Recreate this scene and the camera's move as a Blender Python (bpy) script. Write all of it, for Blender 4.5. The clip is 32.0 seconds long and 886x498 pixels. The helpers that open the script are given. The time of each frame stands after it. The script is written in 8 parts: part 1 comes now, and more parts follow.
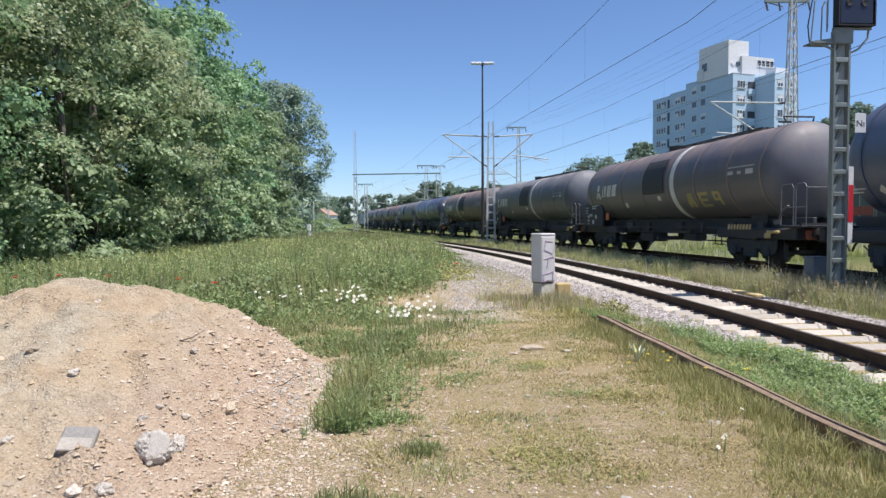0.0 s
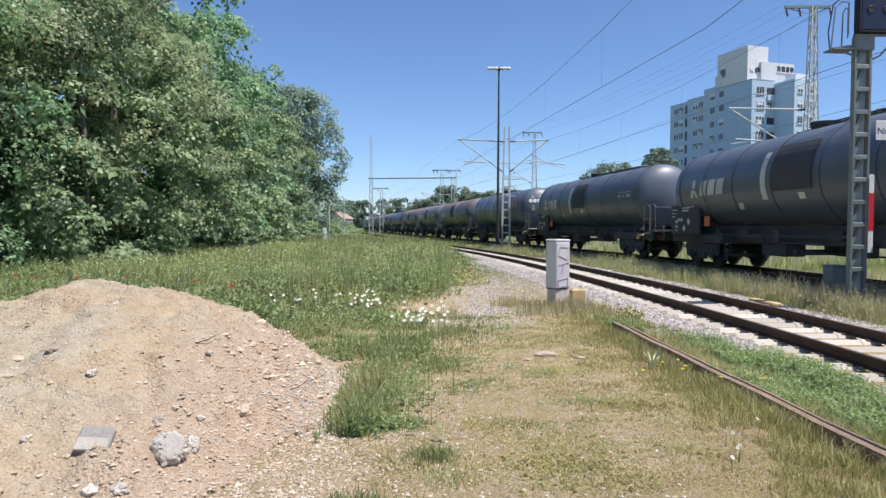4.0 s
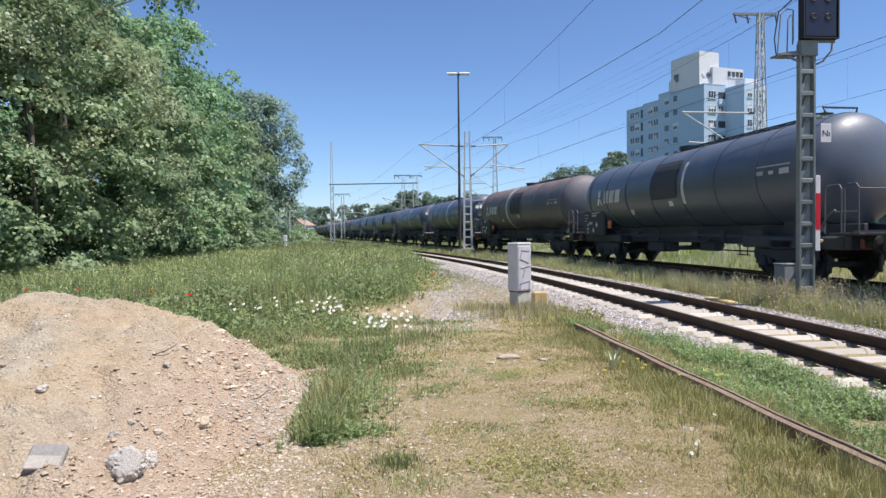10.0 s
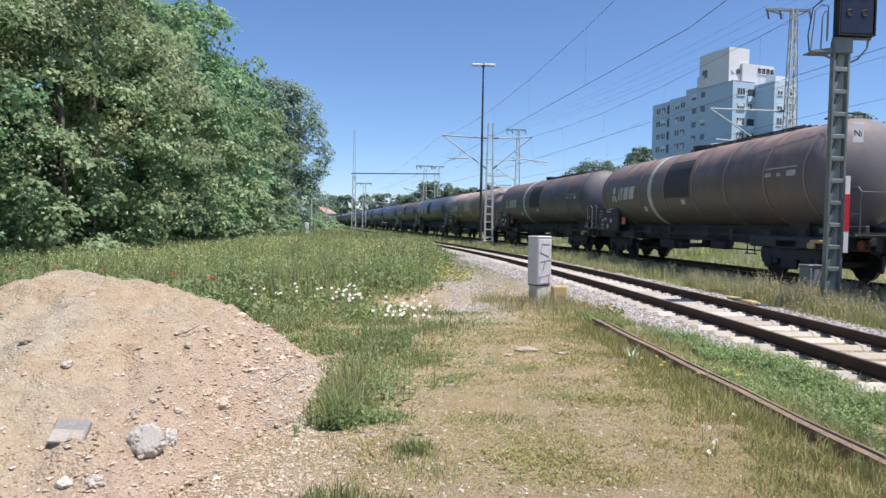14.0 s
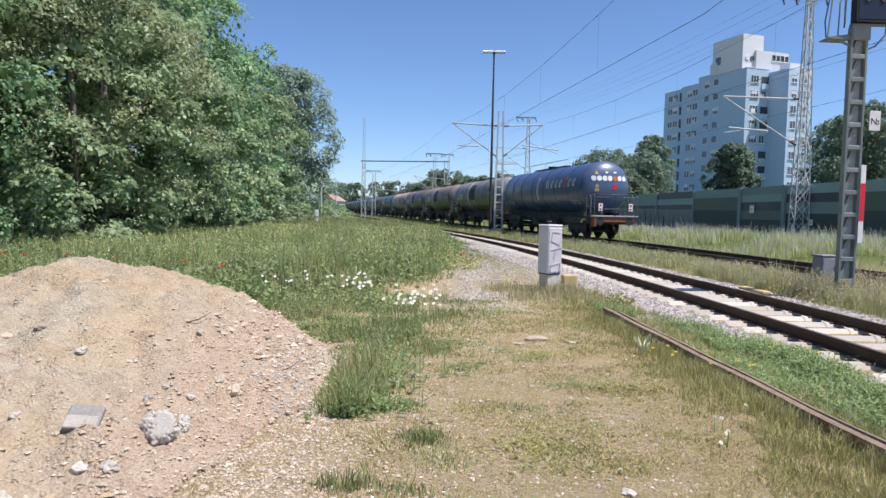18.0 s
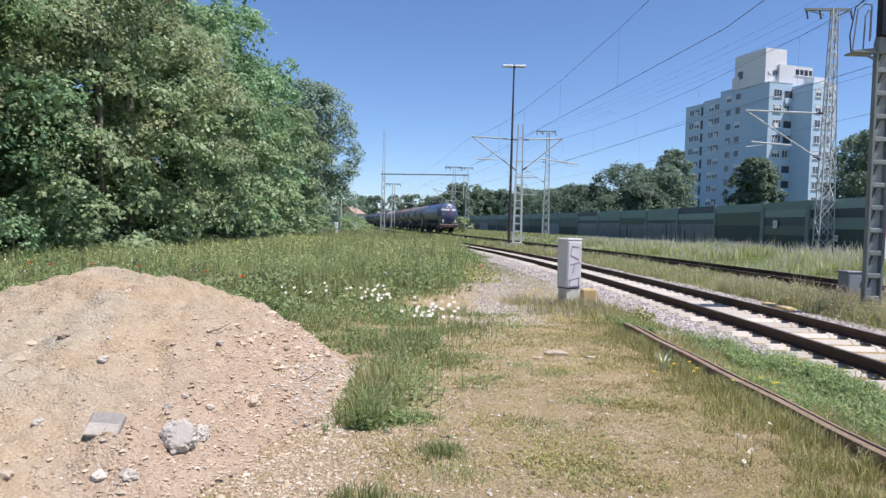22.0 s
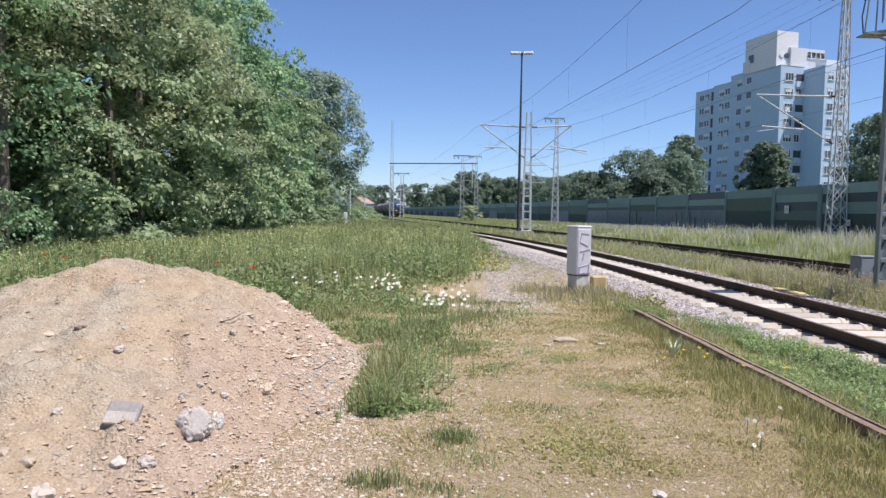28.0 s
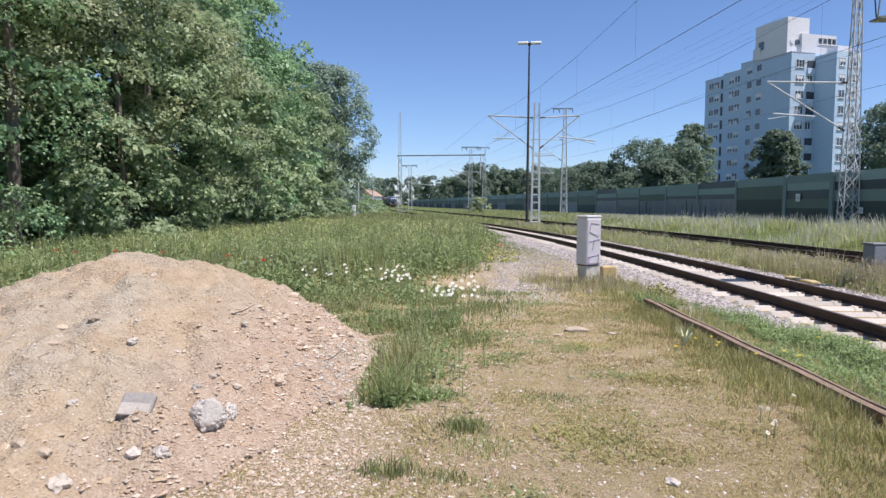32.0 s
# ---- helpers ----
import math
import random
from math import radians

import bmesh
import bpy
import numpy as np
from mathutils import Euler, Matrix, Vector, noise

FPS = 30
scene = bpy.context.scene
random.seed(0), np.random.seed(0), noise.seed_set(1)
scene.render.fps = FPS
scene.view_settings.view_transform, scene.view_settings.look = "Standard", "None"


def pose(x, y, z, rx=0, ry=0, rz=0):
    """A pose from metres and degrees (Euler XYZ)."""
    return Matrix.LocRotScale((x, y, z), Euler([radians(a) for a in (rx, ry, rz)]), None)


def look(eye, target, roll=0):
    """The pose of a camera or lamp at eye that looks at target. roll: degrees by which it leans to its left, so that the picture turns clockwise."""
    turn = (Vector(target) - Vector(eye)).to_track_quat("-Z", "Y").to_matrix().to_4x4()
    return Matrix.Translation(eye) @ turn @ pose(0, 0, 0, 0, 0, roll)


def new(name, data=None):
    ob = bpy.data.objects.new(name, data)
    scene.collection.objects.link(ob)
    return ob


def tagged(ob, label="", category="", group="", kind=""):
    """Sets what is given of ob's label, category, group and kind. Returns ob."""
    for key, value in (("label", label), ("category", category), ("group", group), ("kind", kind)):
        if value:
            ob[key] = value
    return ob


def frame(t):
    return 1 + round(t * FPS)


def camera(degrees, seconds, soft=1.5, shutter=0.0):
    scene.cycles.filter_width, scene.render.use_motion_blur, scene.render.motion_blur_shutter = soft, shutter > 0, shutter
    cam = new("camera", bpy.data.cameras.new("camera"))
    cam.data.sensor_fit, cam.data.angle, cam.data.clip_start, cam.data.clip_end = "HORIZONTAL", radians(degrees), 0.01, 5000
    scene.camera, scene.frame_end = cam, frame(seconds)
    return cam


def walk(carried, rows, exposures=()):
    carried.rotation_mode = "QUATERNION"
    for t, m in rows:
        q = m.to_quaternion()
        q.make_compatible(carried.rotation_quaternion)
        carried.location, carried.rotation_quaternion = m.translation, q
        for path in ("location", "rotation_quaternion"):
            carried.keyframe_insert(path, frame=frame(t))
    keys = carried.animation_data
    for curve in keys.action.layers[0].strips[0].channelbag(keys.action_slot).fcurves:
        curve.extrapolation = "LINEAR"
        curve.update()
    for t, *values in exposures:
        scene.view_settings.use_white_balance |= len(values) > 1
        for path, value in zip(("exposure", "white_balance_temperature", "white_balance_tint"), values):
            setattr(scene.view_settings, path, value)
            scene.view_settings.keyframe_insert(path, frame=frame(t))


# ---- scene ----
cam = camera(68.86, 32.0, soft=1.45)
PATH = [
    (0.0, pose(0.000, 0.000, 1.700, 87.63, 0.30, -0.00)),
    (0.5, pose(0.009, 0.003, 1.704, 87.76, -0.01, 0.31)),
    (1.0, pose(0.000, -0.011, 1.702, 87.54, 0.10, 0.47)),
    (1.5, pose(0.008, 0.004, 1.704, 87.69, 0.25, 0.39)),
    (2.0, pose(-0.004, -0.005, 1.702, 87.59, -0.37, 0.74)),
    (2.5, pose(0.001, 0.000, 1.697, 87.44, -0.43, 0.80)),
    (3.0, pose(-0.003, 0.004, 1.696, 87.17, -0.21, 1.07)),
    (3.5, pose(0.008, -0.008, 1.710, 87.75, -0.19, 1.23)),
    (5.5, pose(0.007, -0.019, 1.709, 88.38, -0.10, 1.55)),
    (6.0, pose(0.010, -0.003, 1.698, 89.04, -0.23, 0.52)),
    (6.5, pose(0.010, -0.015, 1.706, 88.98, -0.04, -0.06)),
    (7.0, pose(0.017, -0.009, 1.710, 88.97, 0.24, -0.45)),
    (7.5, pose(0.016, -0.004, 1.703, 88.84, 0.33, -0.81)),
    (8.0, pose(0.015, -0.016, 1.712, 88.67, 0.05, -1.20)),
    (8.5, pose(0.017, -0.011, 1.713, 89.02, -0.12, -1.14)),
    (9.0, pose(0.003, -0.011, 1.707, 89.00, -0.25, -1.75)),
    (9.5, pose(0.018, -0.014, 1.712, 88.77, 0.53, -1.82)),
    (10.0, pose(0.016, -0.016, 1.709, 88.45, 0.67, -2.01)),
    (10.5, pose(0.016, -0.021, 1.707, 88.58, 0.30, -1.47)),
    (11.0, pose(0.021, -0.027, 1.705, 88.35, 0.11, -1.59)),
    (11.5, pose(0.027, -0.027, 1.704, 88.22, -0.24, -1.96)),
    (12.0, pose(0.019, -0.022, 1.701, 88.56, -0.13, -1.51)),
    (12.5, pose(0.028, -0.026, 1.708, 88.59, 0.25, -0.40)),
    (13.0, pose(0.022, -0.005, 1.701, 88.32, -0.20, -0.41)),
    (13.5, pose(0.006, -0.010, 1.694, 88.13, -0.53, -0.30)),
    (14.0, pose(0.010, -0.013, 1.694, 87.70, -0.91, -0.19)),
    (14.5, pose(0.002, -0.008, 1.697, 87.64, -0.67, -0.13)),
    (16.5, pose(0.011, 0.003, 1.696, 86.99, -0.85, 0.52)),
    (17.0, pose(0.001, -0.005, 1.694, 87.01, -1.19, 1.05)),
    (17.5, pose(-0.006, -0.012, 1.694, 86.75, -1.39, 0.99)),
    (18.0, pose(-0.007, 0.007, 1.698, 86.62, -1.12, 0.65)),
    (18.5, pose(-0.016, 0.007, 1.692, 86.74, -0.90, 1.17)),
    (19.0, pose(-0.013, 0.001, 1.688, 87.41, -0.96, 1.85)),
    (19.5, pose(-0.010, 0.008, 1.696, 87.57, -1.15, 1.86)),
    (20.0, pose(-0.004, -0.001, 1.694, 87.68, -1.43, 1.96)),
    (20.5, pose(-0.008, -0.003, 1.693, 87.81, -1.29, 2.11)),
    (21.0, pose(-0.006, -0.016, 1.692, 88.06, -1.86, 2.68)),
    (21.5, pose(-0.007, -0.007, 1.687, 87.90, -1.49, 2.29)),
    (22.0, pose(-0.008, 0.010, 1.692, 87.75, -1.49, 2.33)),
    (22.5, pose(0.006, -0.001, 1.702, 88.07, -0.94, 2.71)),
    (23.0, pose(-0.007, -0.019, 1.690, 87.93, -0.68, 2.92)),
    (23.5, pose(-0.004, -0.015, 1.686, 87.59, -0.78, 3.20)),
    (24.0, pose(0.002, -0.013, 1.690, 86.73, -1.33, 3.05)),
    (24.5, pose(-0.003, -0.007, 1.692, 86.28, -1.76, 3.01)),
    (25.0, pose(-0.005, -0.019, 1.690, 86.23, -1.70, 3.01)),
    (25.5, pose(-0.015, -0.026, 1.689, 86.77, -1.25, 2.77)),
    (27.5, pose(-0.006, -0.035, 1.685, 87.01, -1.14, 2.88)),
    (28.0, pose(-0.009, -0.022, 1.689, 86.75, -0.86, 3.12)),
    (28.5, pose(0.003, -0.009, 1.698, 86.27, -0.71, 3.22)),
    (29.0, pose(-0.015, -0.019, 1.679, 86.01, -0.70, 3.26)),
    (29.5, pose(-0.010, -0.011, 1.679, 86.33, -0.30, 3.78)),
    (30.0, pose(-0.020, 0.003, 1.680, 85.94, -0.36, 3.77)),
    (30.5, pose(-0.014, -0.011, 1.676, 85.82, -0.62, 4.19)),
    (31.0, pose(-0.016, 0.004, 1.682, 85.70, -0.31, 4.15)),
    (31.5, pose(-0.015, -0.008, 1.679, 85.79, -0.12, 4.18)),
    (32.0, pose(-0.019, -0.015, 1.672, 86.04, -0.26, 3.86)),
]
walk(cam, PATH, [(0.0, 0.50, 6400, 13), (9.0, 0.50, 6350, 13), (20.0, 0.48, 6350, 15), (32.0, 0.44, 6400, 18)])

# ---- light ----
SUN_ELEV, SUN_AZ = 63.5, 115.0     # azimuth clockwise from +y
world = bpy.data.worlds.new("sky")
scene.world = world
world.use_nodes = True
wn = world.node_tree
sky = wn.nodes.new("ShaderNodeTexSky")
sky.sky_type = 'NISHITA'
sky.sun_disc = False
sky.sun_elevation, sky.sun_rotation = radians(SUN_ELEV), radians(SUN_AZ)
sky.altitude, sky.air_density, sky.dust_density, sky.ozone_density = 1000, 1.0, 0.6, 8.0
wn.links.new(sky.outputs[0], wn.nodes["Background"].inputs[0])
wn.nodes["Background"].inputs[1].default_value = 0.109
sun = new("sun", bpy.data.lights.new("sun", "SUN"))
sun.data.energy, sun.data.angle, sun.data.color = 4.2, radians(0.5), (1.0, 0.95, 0.87)
_e, _a = radians(SUN_ELEV), radians(SUN_AZ)
SUN_DIR = Vector((math.cos(_e) * math.sin(_a), math.cos(_e) * math.cos(_a), math.sin(_e)))
sun.matrix_world = look(SUN_DIR * 50, (0, 0, 0))

# ---- mesh and material helpers ----
def ortho(d):
    d = Vector(d).normalized()
    a = d.orthogonal().normalized()
    return a, d.cross(a)


class MB:
    """A mesh in the making: vertices and faces."""

    def __init__(self):
        self.v, self.f = [], []

    def box(self, c, s, m=None, chamfer=0.0):
        x, y, z = (k / 2 for k in s)
        n = len(self.v)
        cm = Matrix.Translation(c) if m is None else Matrix.Translation(c) @ m
        if chamfer <= 0:
            for p in ((-x, -y, -z), (x, -y, -z), (x, y, -z), (-x, y, -z), (-x, -y, z), (x, -y, z), (x, y, z), (-x, y, z)):
                self.v.append(cm @ Vector(p))
            for q in ((0, 3, 2, 1), (4, 5, 6, 7), (0, 1, 5, 4), (1, 2, 6, 5), (2, 3, 7, 6), (3, 0, 4, 7)):
                self.f.append(tuple(n + k for k in q))
            return self
        b = min(chamfer, x * 0.9, y * 0.9, z * 0.9)
        idx = {}
        for sx in (-1, 1):
            for sy in (-1, 1):
                for sz in (-1, 1):
                    for ax, p in enumerate(((x, y - b, z - b), (x - b, y, z - b), (x - b, y - b, z))):
                        idx[sx, sy, sz, ax] = len(self.v)
                        self.v.append(cm @ Vector((sx * p[0], sy * p[1], sz * p[2])))
        S = (-1, 1)
        for k in S:
            self.f.append(tuple(idx[k, a, c2, 0] for a, c2 in ((-1, -1), (1, -1), (1, 1), (-1, 1))[::k]))
            self.f.append(tuple(idx[a, k, c2, 1] for a, c2 in ((-1, -1), (-1, 1), (1, 1), (1, -1))[::k]))
            self.f.append(tuple(idx[a, c2, k, 2] for a, c2 in ((-1, -1), (1, -1), (1, 1), (-1, 1))[::k]))
        for p in S:
            for q in S:
                self.f.append((idx[p, q, -1, 0], idx[p, q, 1, 0], idx[p, q, 1, 1], idx[p, q, -1, 1]))
                self.f.append((idx[p, -1, q, 0], idx[p, 1, q, 0], idx[p, 1, q, 2], idx[p, -1, q, 2]))
                self.f.append((idx[-1, p, q, 1], idx[1, p, q, 1], idx[1, p, q, 2], idx[-1, p, q, 2]))
                for r in S:
                    self.f.append((idx[p, q, r, 0], idx[p, q, r, 1], idx[p, q, r, 2]))
        return self

    def cyl(self, p0, p1, r, n=8, r2=None, caps=True):
        p0, p1 = Vector(p0), Vector(p1)
        a, b = ortho(p1 - p0)
        r2 = r if r2 is None else r2
        k = len(self.v)
        for p, rr in ((p0, r), (p1, r2)):
            for i in range(n):
                t = 2 * math.pi * (i + 0.5) / n
                self.v.append(p + (a * math.cos(t) + b * math.sin(t)) * rr)
        for i in range(n):
            j = (i + 1) % n
            self.f.append((k + i, k + j, k + n + j, k + n + i))
        if caps:
            self.f.append(tuple(k + i for i in range(n))[::-1])
            self.f.append(tuple(k + n + i for i in range(n)))
        return self

    def bar(self, p0, p1, w, h=None):
        """A straight bar of rectangular section between two points."""
        p0, p1 = Vector(p0), Vector(p1)
        d = p1 - p0
        q = d.to_track_quat("Y", "Z").to_matrix().to_4x4()
        return self.box((p0 + p1) / 2, (w, d.length, h or w), q)

    def tube(self, pts, r, n=6):
        pts = [Vector(p) for p in pts]
        rr = r if isinstance(r, (list, tuple)) else [r] * len(pts)
        k = len(self.v)
        a = None
        for i, p in enumerate(pts):
            d = (pts[min(i + 1, len(pts) - 1)] - pts[max(i - 1, 0)]).normalized()
            if a is None:
                a = d.orthogonal().normalized()
            a = (a - d * a.dot(d)).normalized()
            b = d.cross(a)
            for j in range(n):
                t = 2 * math.pi * j / n
                self.v.append(p + (a * math.cos(t) + b * math.sin(t)) * rr[i])
        for i in range(len(pts) - 1):
            for j in range(n):
                j2 = (j + 1) % n
                self.f.append((k + i * n + j, k + i * n + j2, k + (i + 1) * n + j2, k + (i + 1) * n + j))
        self.f.append(tuple(k + j for j in range(n))[::-1])
        self.f.append(tuple(k + (len(pts) - 1) * n + j for j in range(n)))
        return self

    def lathe(self, prof, n=24, origin=(0, 0, 0), axis="z", close=False):
        """Profile of (radius, height) turned about an axis."""
        k = len(self.v)
        o = Vector(origin)
        for r, h in prof:
            for j in range(n):
                t = 2 * math.pi * j / n
                c, s2 = math.cos(t) * r, math.sin(t) * r
                self.v.append(o + Vector({"z": (c, s2, h), "y": (c, h, s2), "x": (h, c, s2)}[axis]))
        m = len(prof)
        for i in range(m if close else m - 1):
            i2 = (i + 1) % m
            for j in range(n):
                j2 = (j + 1) % n
                self.f.append((k + i * n + j, k + i * n + j2, k + i2 * n + j2, k + i2 * n + j))
        if not close:
            self.f.append(tuple(k + j for j in range(n))[::-1])
            self.f.append(tuple(k + (m - 1) * n + j for j in range(n)))
        return self

    def sweep(self, prof, pts, lats):
        """Profile of (sideways, up) swept along points with sideways vectors."""
        k, m = len(self.v), len(prof)
        for p, s2 in zip(pts, lats):
            for a, b in prof:
                self.v.append(Vector(p) + Vector(s2) * a + Vector((0, 0, b)))
        for i in range(len(pts) - 1):
            for j in range(m):
                j2 = (j + 1) % m
                self.f.append((k + i * m + j, k + (i + 1) * m + j, k + (i + 1) * m + j2, k + i * m + j2))
        self.f.append(tuple(k + j for j in range(m)))
        self.f.append(tuple(k + (len(pts) - 1) * m + j for j in range(m))[::-1])
        return self

    def mesh(self, name, mat, smooth=False, fix=True):
        me = bpy.data.meshes.new(name)
        me.from_pydata([tuple(p) for p in self.v], [], self.f)
        if fix and len(self.f) < 4000:
            bm = bmesh.new()
            bm.from_mesh(me)
            bmesh.ops.recalc_face_normals(bm, faces=bm.faces)
            bm.to_mesh(me)
            bm.free()
        if mat:
            me.materials.append(mat)
        if smooth:
            me.shade_smooth()
            me.set_sharp_from_angle(angle=radians(40))
        return me


def part(name, mb, mat=None, parent=None, label="", smooth=False, at=None):
    """One mesh object under a thing or a part; mb may be a ready mesh that alike pieces share."""
    me = mb if isinstance(mb, bpy.types.Mesh) else mb.mesh(name, mat, smooth)
    ob = new(name, me)
    if parent:
        ob.parent = parent
    if at is not None:
        ob.matrix_basis = at
    if label:
        ob["label"] = label
    return ob


def thing(name, label, category, group="", kind="", at=None):
    ob = new(name)
    if at is not None:
        ob.matrix_basis = at
    return tagged(ob, label, category, group, kind)


def quads(name, mat, P4, uv=False):
    """A mesh of many loose quads from an array (n, 4, 3)."""
    P4 = np.asarray(P4, np.float32)
    n, c = P4.shape[0], P4.shape[1]
    me = bpy.data.meshes.new(name)
    me.vertices.add(n * c)
    me.vertices.foreach_set("co", P4.reshape(-1))
    me.loops.add(n * c)
    me.loops.foreach_set("vertex_index", np.arange(n * c, dtype=np.int32))
    me.polygons.add(n)
    me.polygons.foreach_set("loop_start", np.arange(0, n * c, c, dtype=np.int32))
    me.update(calc_edges=True)
    me.materials.append(mat)
    return me


class Nodes:
    def __init__(self, name):
        self.mat = bpy.data.materials.new(name)
        self.mat.use_nodes = True
        self.t = self.mat.node_tree
        self.bsdf = self.t.nodes["Principled BSDF"]
        self.geo = None

    def n(self, kind, **kw):
        nd = self.t.nodes.new(kind)
        for k, v in kw.items():
            nd.inputs[k.replace("_", " ")].default_value = v
        return nd

    def l(self, a, b):
        self.t.links.new(a, b)
        return self

    def coord(self, scale=(1, 1, 1), space="Object"):
        tc = self.t.nodes.new("ShaderNodeTexCoord")
        mp = self.t.nodes.new("ShaderNodeMapping")
        mp.inputs["Scale"].default_value = scale
        self.l(tc.outputs[space], mp.inputs[0])
        return mp.outputs[0]

    def noise(self, scale, detail=5, rough=0.6, at=None):
        nd = self.n("ShaderNodeTexNoise", Scale=scale, Detail=detail, Roughness=rough)
        if at is not None:
            self.l(at, nd.inputs["Vector"])
        return nd.outputs["Fac"]

    def ramp(self, fac, stops, ease="LINEAR"):
        nd = self.t.nodes.new("ShaderNodeValToRGB")
        el = nd.color_ramp.elements
        nd.color_ramp.interpolation = ease
        while len(el) < len(stops):
            el.new(0.5)
        for e, (p, c) in zip(el, stops):
            e.position = p
            e.color = (*c, 1) if len(c) == 3 else c
        self.l(fac, nd.inputs[0])
        return nd.outputs[0]

    def mix(self, fac, a, b, mode="MIX"):
        nd = self.t.nodes.new("ShaderNodeMix")
        nd.data_type, nd.blend_type = "RGBA", mode
        for sock, val in ((nd.inputs[0], fac), (nd.inputs[6], a), (nd.inputs[7], b)):
            if isinstance(val, (int, float)):
                sock.default_value = val
            elif isinstance(val, tuple):
                sock.default_value = (*val, 1)
            else:
                self.l(val, sock)
        return nd.outputs[2]

    def math(self, op, a, b=0.0):
        nd = self.t.nodes.new("ShaderNodeMath")
        nd.operation = op
        for sock, val in ((nd.inputs[0], a), (nd.inputs[1], b)):
            if isinstance(val, (int, float)):
                sock.default_value = val
            else:
                self.l(val, sock)
        return nd.outputs[0]

    def bump(self, height, strength=0.3, dist=0.02):
        nd = self.n("ShaderNodeBump", Strength=strength, Distance=dist)
        self.l(height, nd.inputs["Height"])
        self.l(nd.outputs[0], self.bsdf.inputs["Normal"])

    def done(self, color=None, rough=0.7, metal=0.0, spec=0.4):
        b = self.bsdf.inputs
        if color is not None:
            if isinstance(color, tuple):
                b["Base Color"].default_value = (*color, 1)
            else:
                self.l(color, b["Base Color"])
        if isinstance(rough, (int, float)):
            b["Roughness"].default_value = rough
        else:
            self.l(rough, b["Roughness"])
        b["Metallic"].default_value = metal
        b["Specular IOR Level"].default_value = spec
        return self.mat


def worn(name, base, dirt, scale=3.0, amount=0.5, rough=0.6, metal=0.0, grain=40.0, bump=0.15, rand=0.12, spec=0.4):
    """A painted, stony or metal surface: grain, stains and a small difference from piece to piece."""
    k = Nodes(name)
    at = k.coord()
    big = k.noise(scale, 6, 0.65, at)
    fine = k.noise(grain, 4, 0.6, at)
    mask = k.ramp(big, ((0.5 - 0.25 * amount, (0, 0, 0)), (0.75, (amount, amount, amount))))
    c = k.mix(mask, base, dirt)
    c = k.mix(0.35, c, k.ramp(fine, ((0.3, (0.35, 0.35, 0.35)), (0.7, (0.75, 0.75, 0.75)))), "OVERLAY")
    info = k.t.nodes.new("ShaderNodeObjectInfo")
    r = k.math("MULTIPLY_ADD", info.outputs["Random"], 2 * rand)
    r.node.inputs[2].default_value = 1 - rand
    hs = k.n("ShaderNodeHueSaturation")
    k.l(c, hs.inputs["Color"]).l(r, hs.inputs["Value"])
    k.bump(k.math("ADD", fine, k.math("MULTIPLY", big, 0.7)), bump, 0.01)
    rg = k.math("MULTIPLY_ADD", big, 0.3)
    rg.node.inputs[2].default_value = max(rough - 0.15, 0.05)
    return k.done(hs.outputs[0], rg, metal, spec)


def leafy(name, cols, rough=0.6, trans=0.5):
    """Foliage: colour differs leaf by leaf, and light passes through."""
    k = Nodes(name)
    geo = k.t.nodes.new("ShaderNodeNewGeometry")
    oi = k.t.nodes.new("ShaderNodeObjectInfo")
    stops = [(i / max(len(cols) - 1, 1), c) for i, c in enumerate(cols)]
    c = k.ramp(geo.outputs["Random Per Island"], stops)
    v = k.noise(0.35, 3, 0.6, geo.outputs["Position"])
    c = k.mix(0.45, c, k.ramp(v, ((0.3, (0.36, 0.36, 0.36)), (0.7, (0.68, 0.68, 0.68)))), "OVERLAY")
    hs = k.n("ShaderNodeHueSaturation")
    r = k.math("MULTIPLY_ADD", oi.outputs["Random"], 0.3)
    r.node.inputs[2].default_value = 0.85
    k.l(c, hs.inputs["Color"]).l(r, hs.inputs["Value"])
    k.done(hs.outputs[0], rough, 0, 0.3)
    tr = k.n("ShaderNodeBsdfTranslucent")
    k.l(hs.outputs[0], tr.inputs[0])
    mx = k.n("ShaderNodeMixShader", Fac=trans)
    k.l(k.bsdf.outputs[0], mx.inputs[1]).l(tr.outputs[0], mx.inputs[2])
    k.l(mx.outputs[0], k.t.nodes["Material Output"].inputs[0])
    return k.mat


# ---- materials ----
M_STEEL = worn("galvanised_steel", (0.52, 0.54, 0.55), (0.36, 0.36, 0.35), 2.0, 0.5, 0.75, 0.0)
M_GREYGREEN = worn("grey_green_paint", (0.20, 0.24, 0.235), (0.12, 0.13, 0.125), 2.5, 0.6, 0.55)
M_DARKSTEEL = worn("dark_steel", (0.045, 0.045, 0.05), (0.09, 0.073, 0.058), 4, 0.6, 0.6, 0.2)
M_UNDER = worn("underframe_grime", (0.05, 0.055, 0.066), (0.085, 0.078, 0.072), 2.0, 0.6, 0.75)
M_RAIL = worn("rail_rust", (0.075, 0.045, 0.032), (0.045, 0.03, 0.024), 3.0, 0.6, 0.75, 0.1)
M_RAILTOP = worn("rail_running_face", (0.22, 0.19, 0.17), (0.12, 0.09, 0.07), 2.0, 0.6, 0.5, 0.7)
M_OLDRAIL = worn("old_rail_rust", (0.15, 0.098, 0.066), (0.32, 0.24, 0.17), 5.0, 0.9, 0.9, 0.0, bump=0.5)
M_SLEEPER = worn("concrete_sleeper", (0.55, 0.50, 0.435), (0.42, 0.37, 0.315), 4.0, 0.7, 0.9, bump=0.35, rand=0.18)
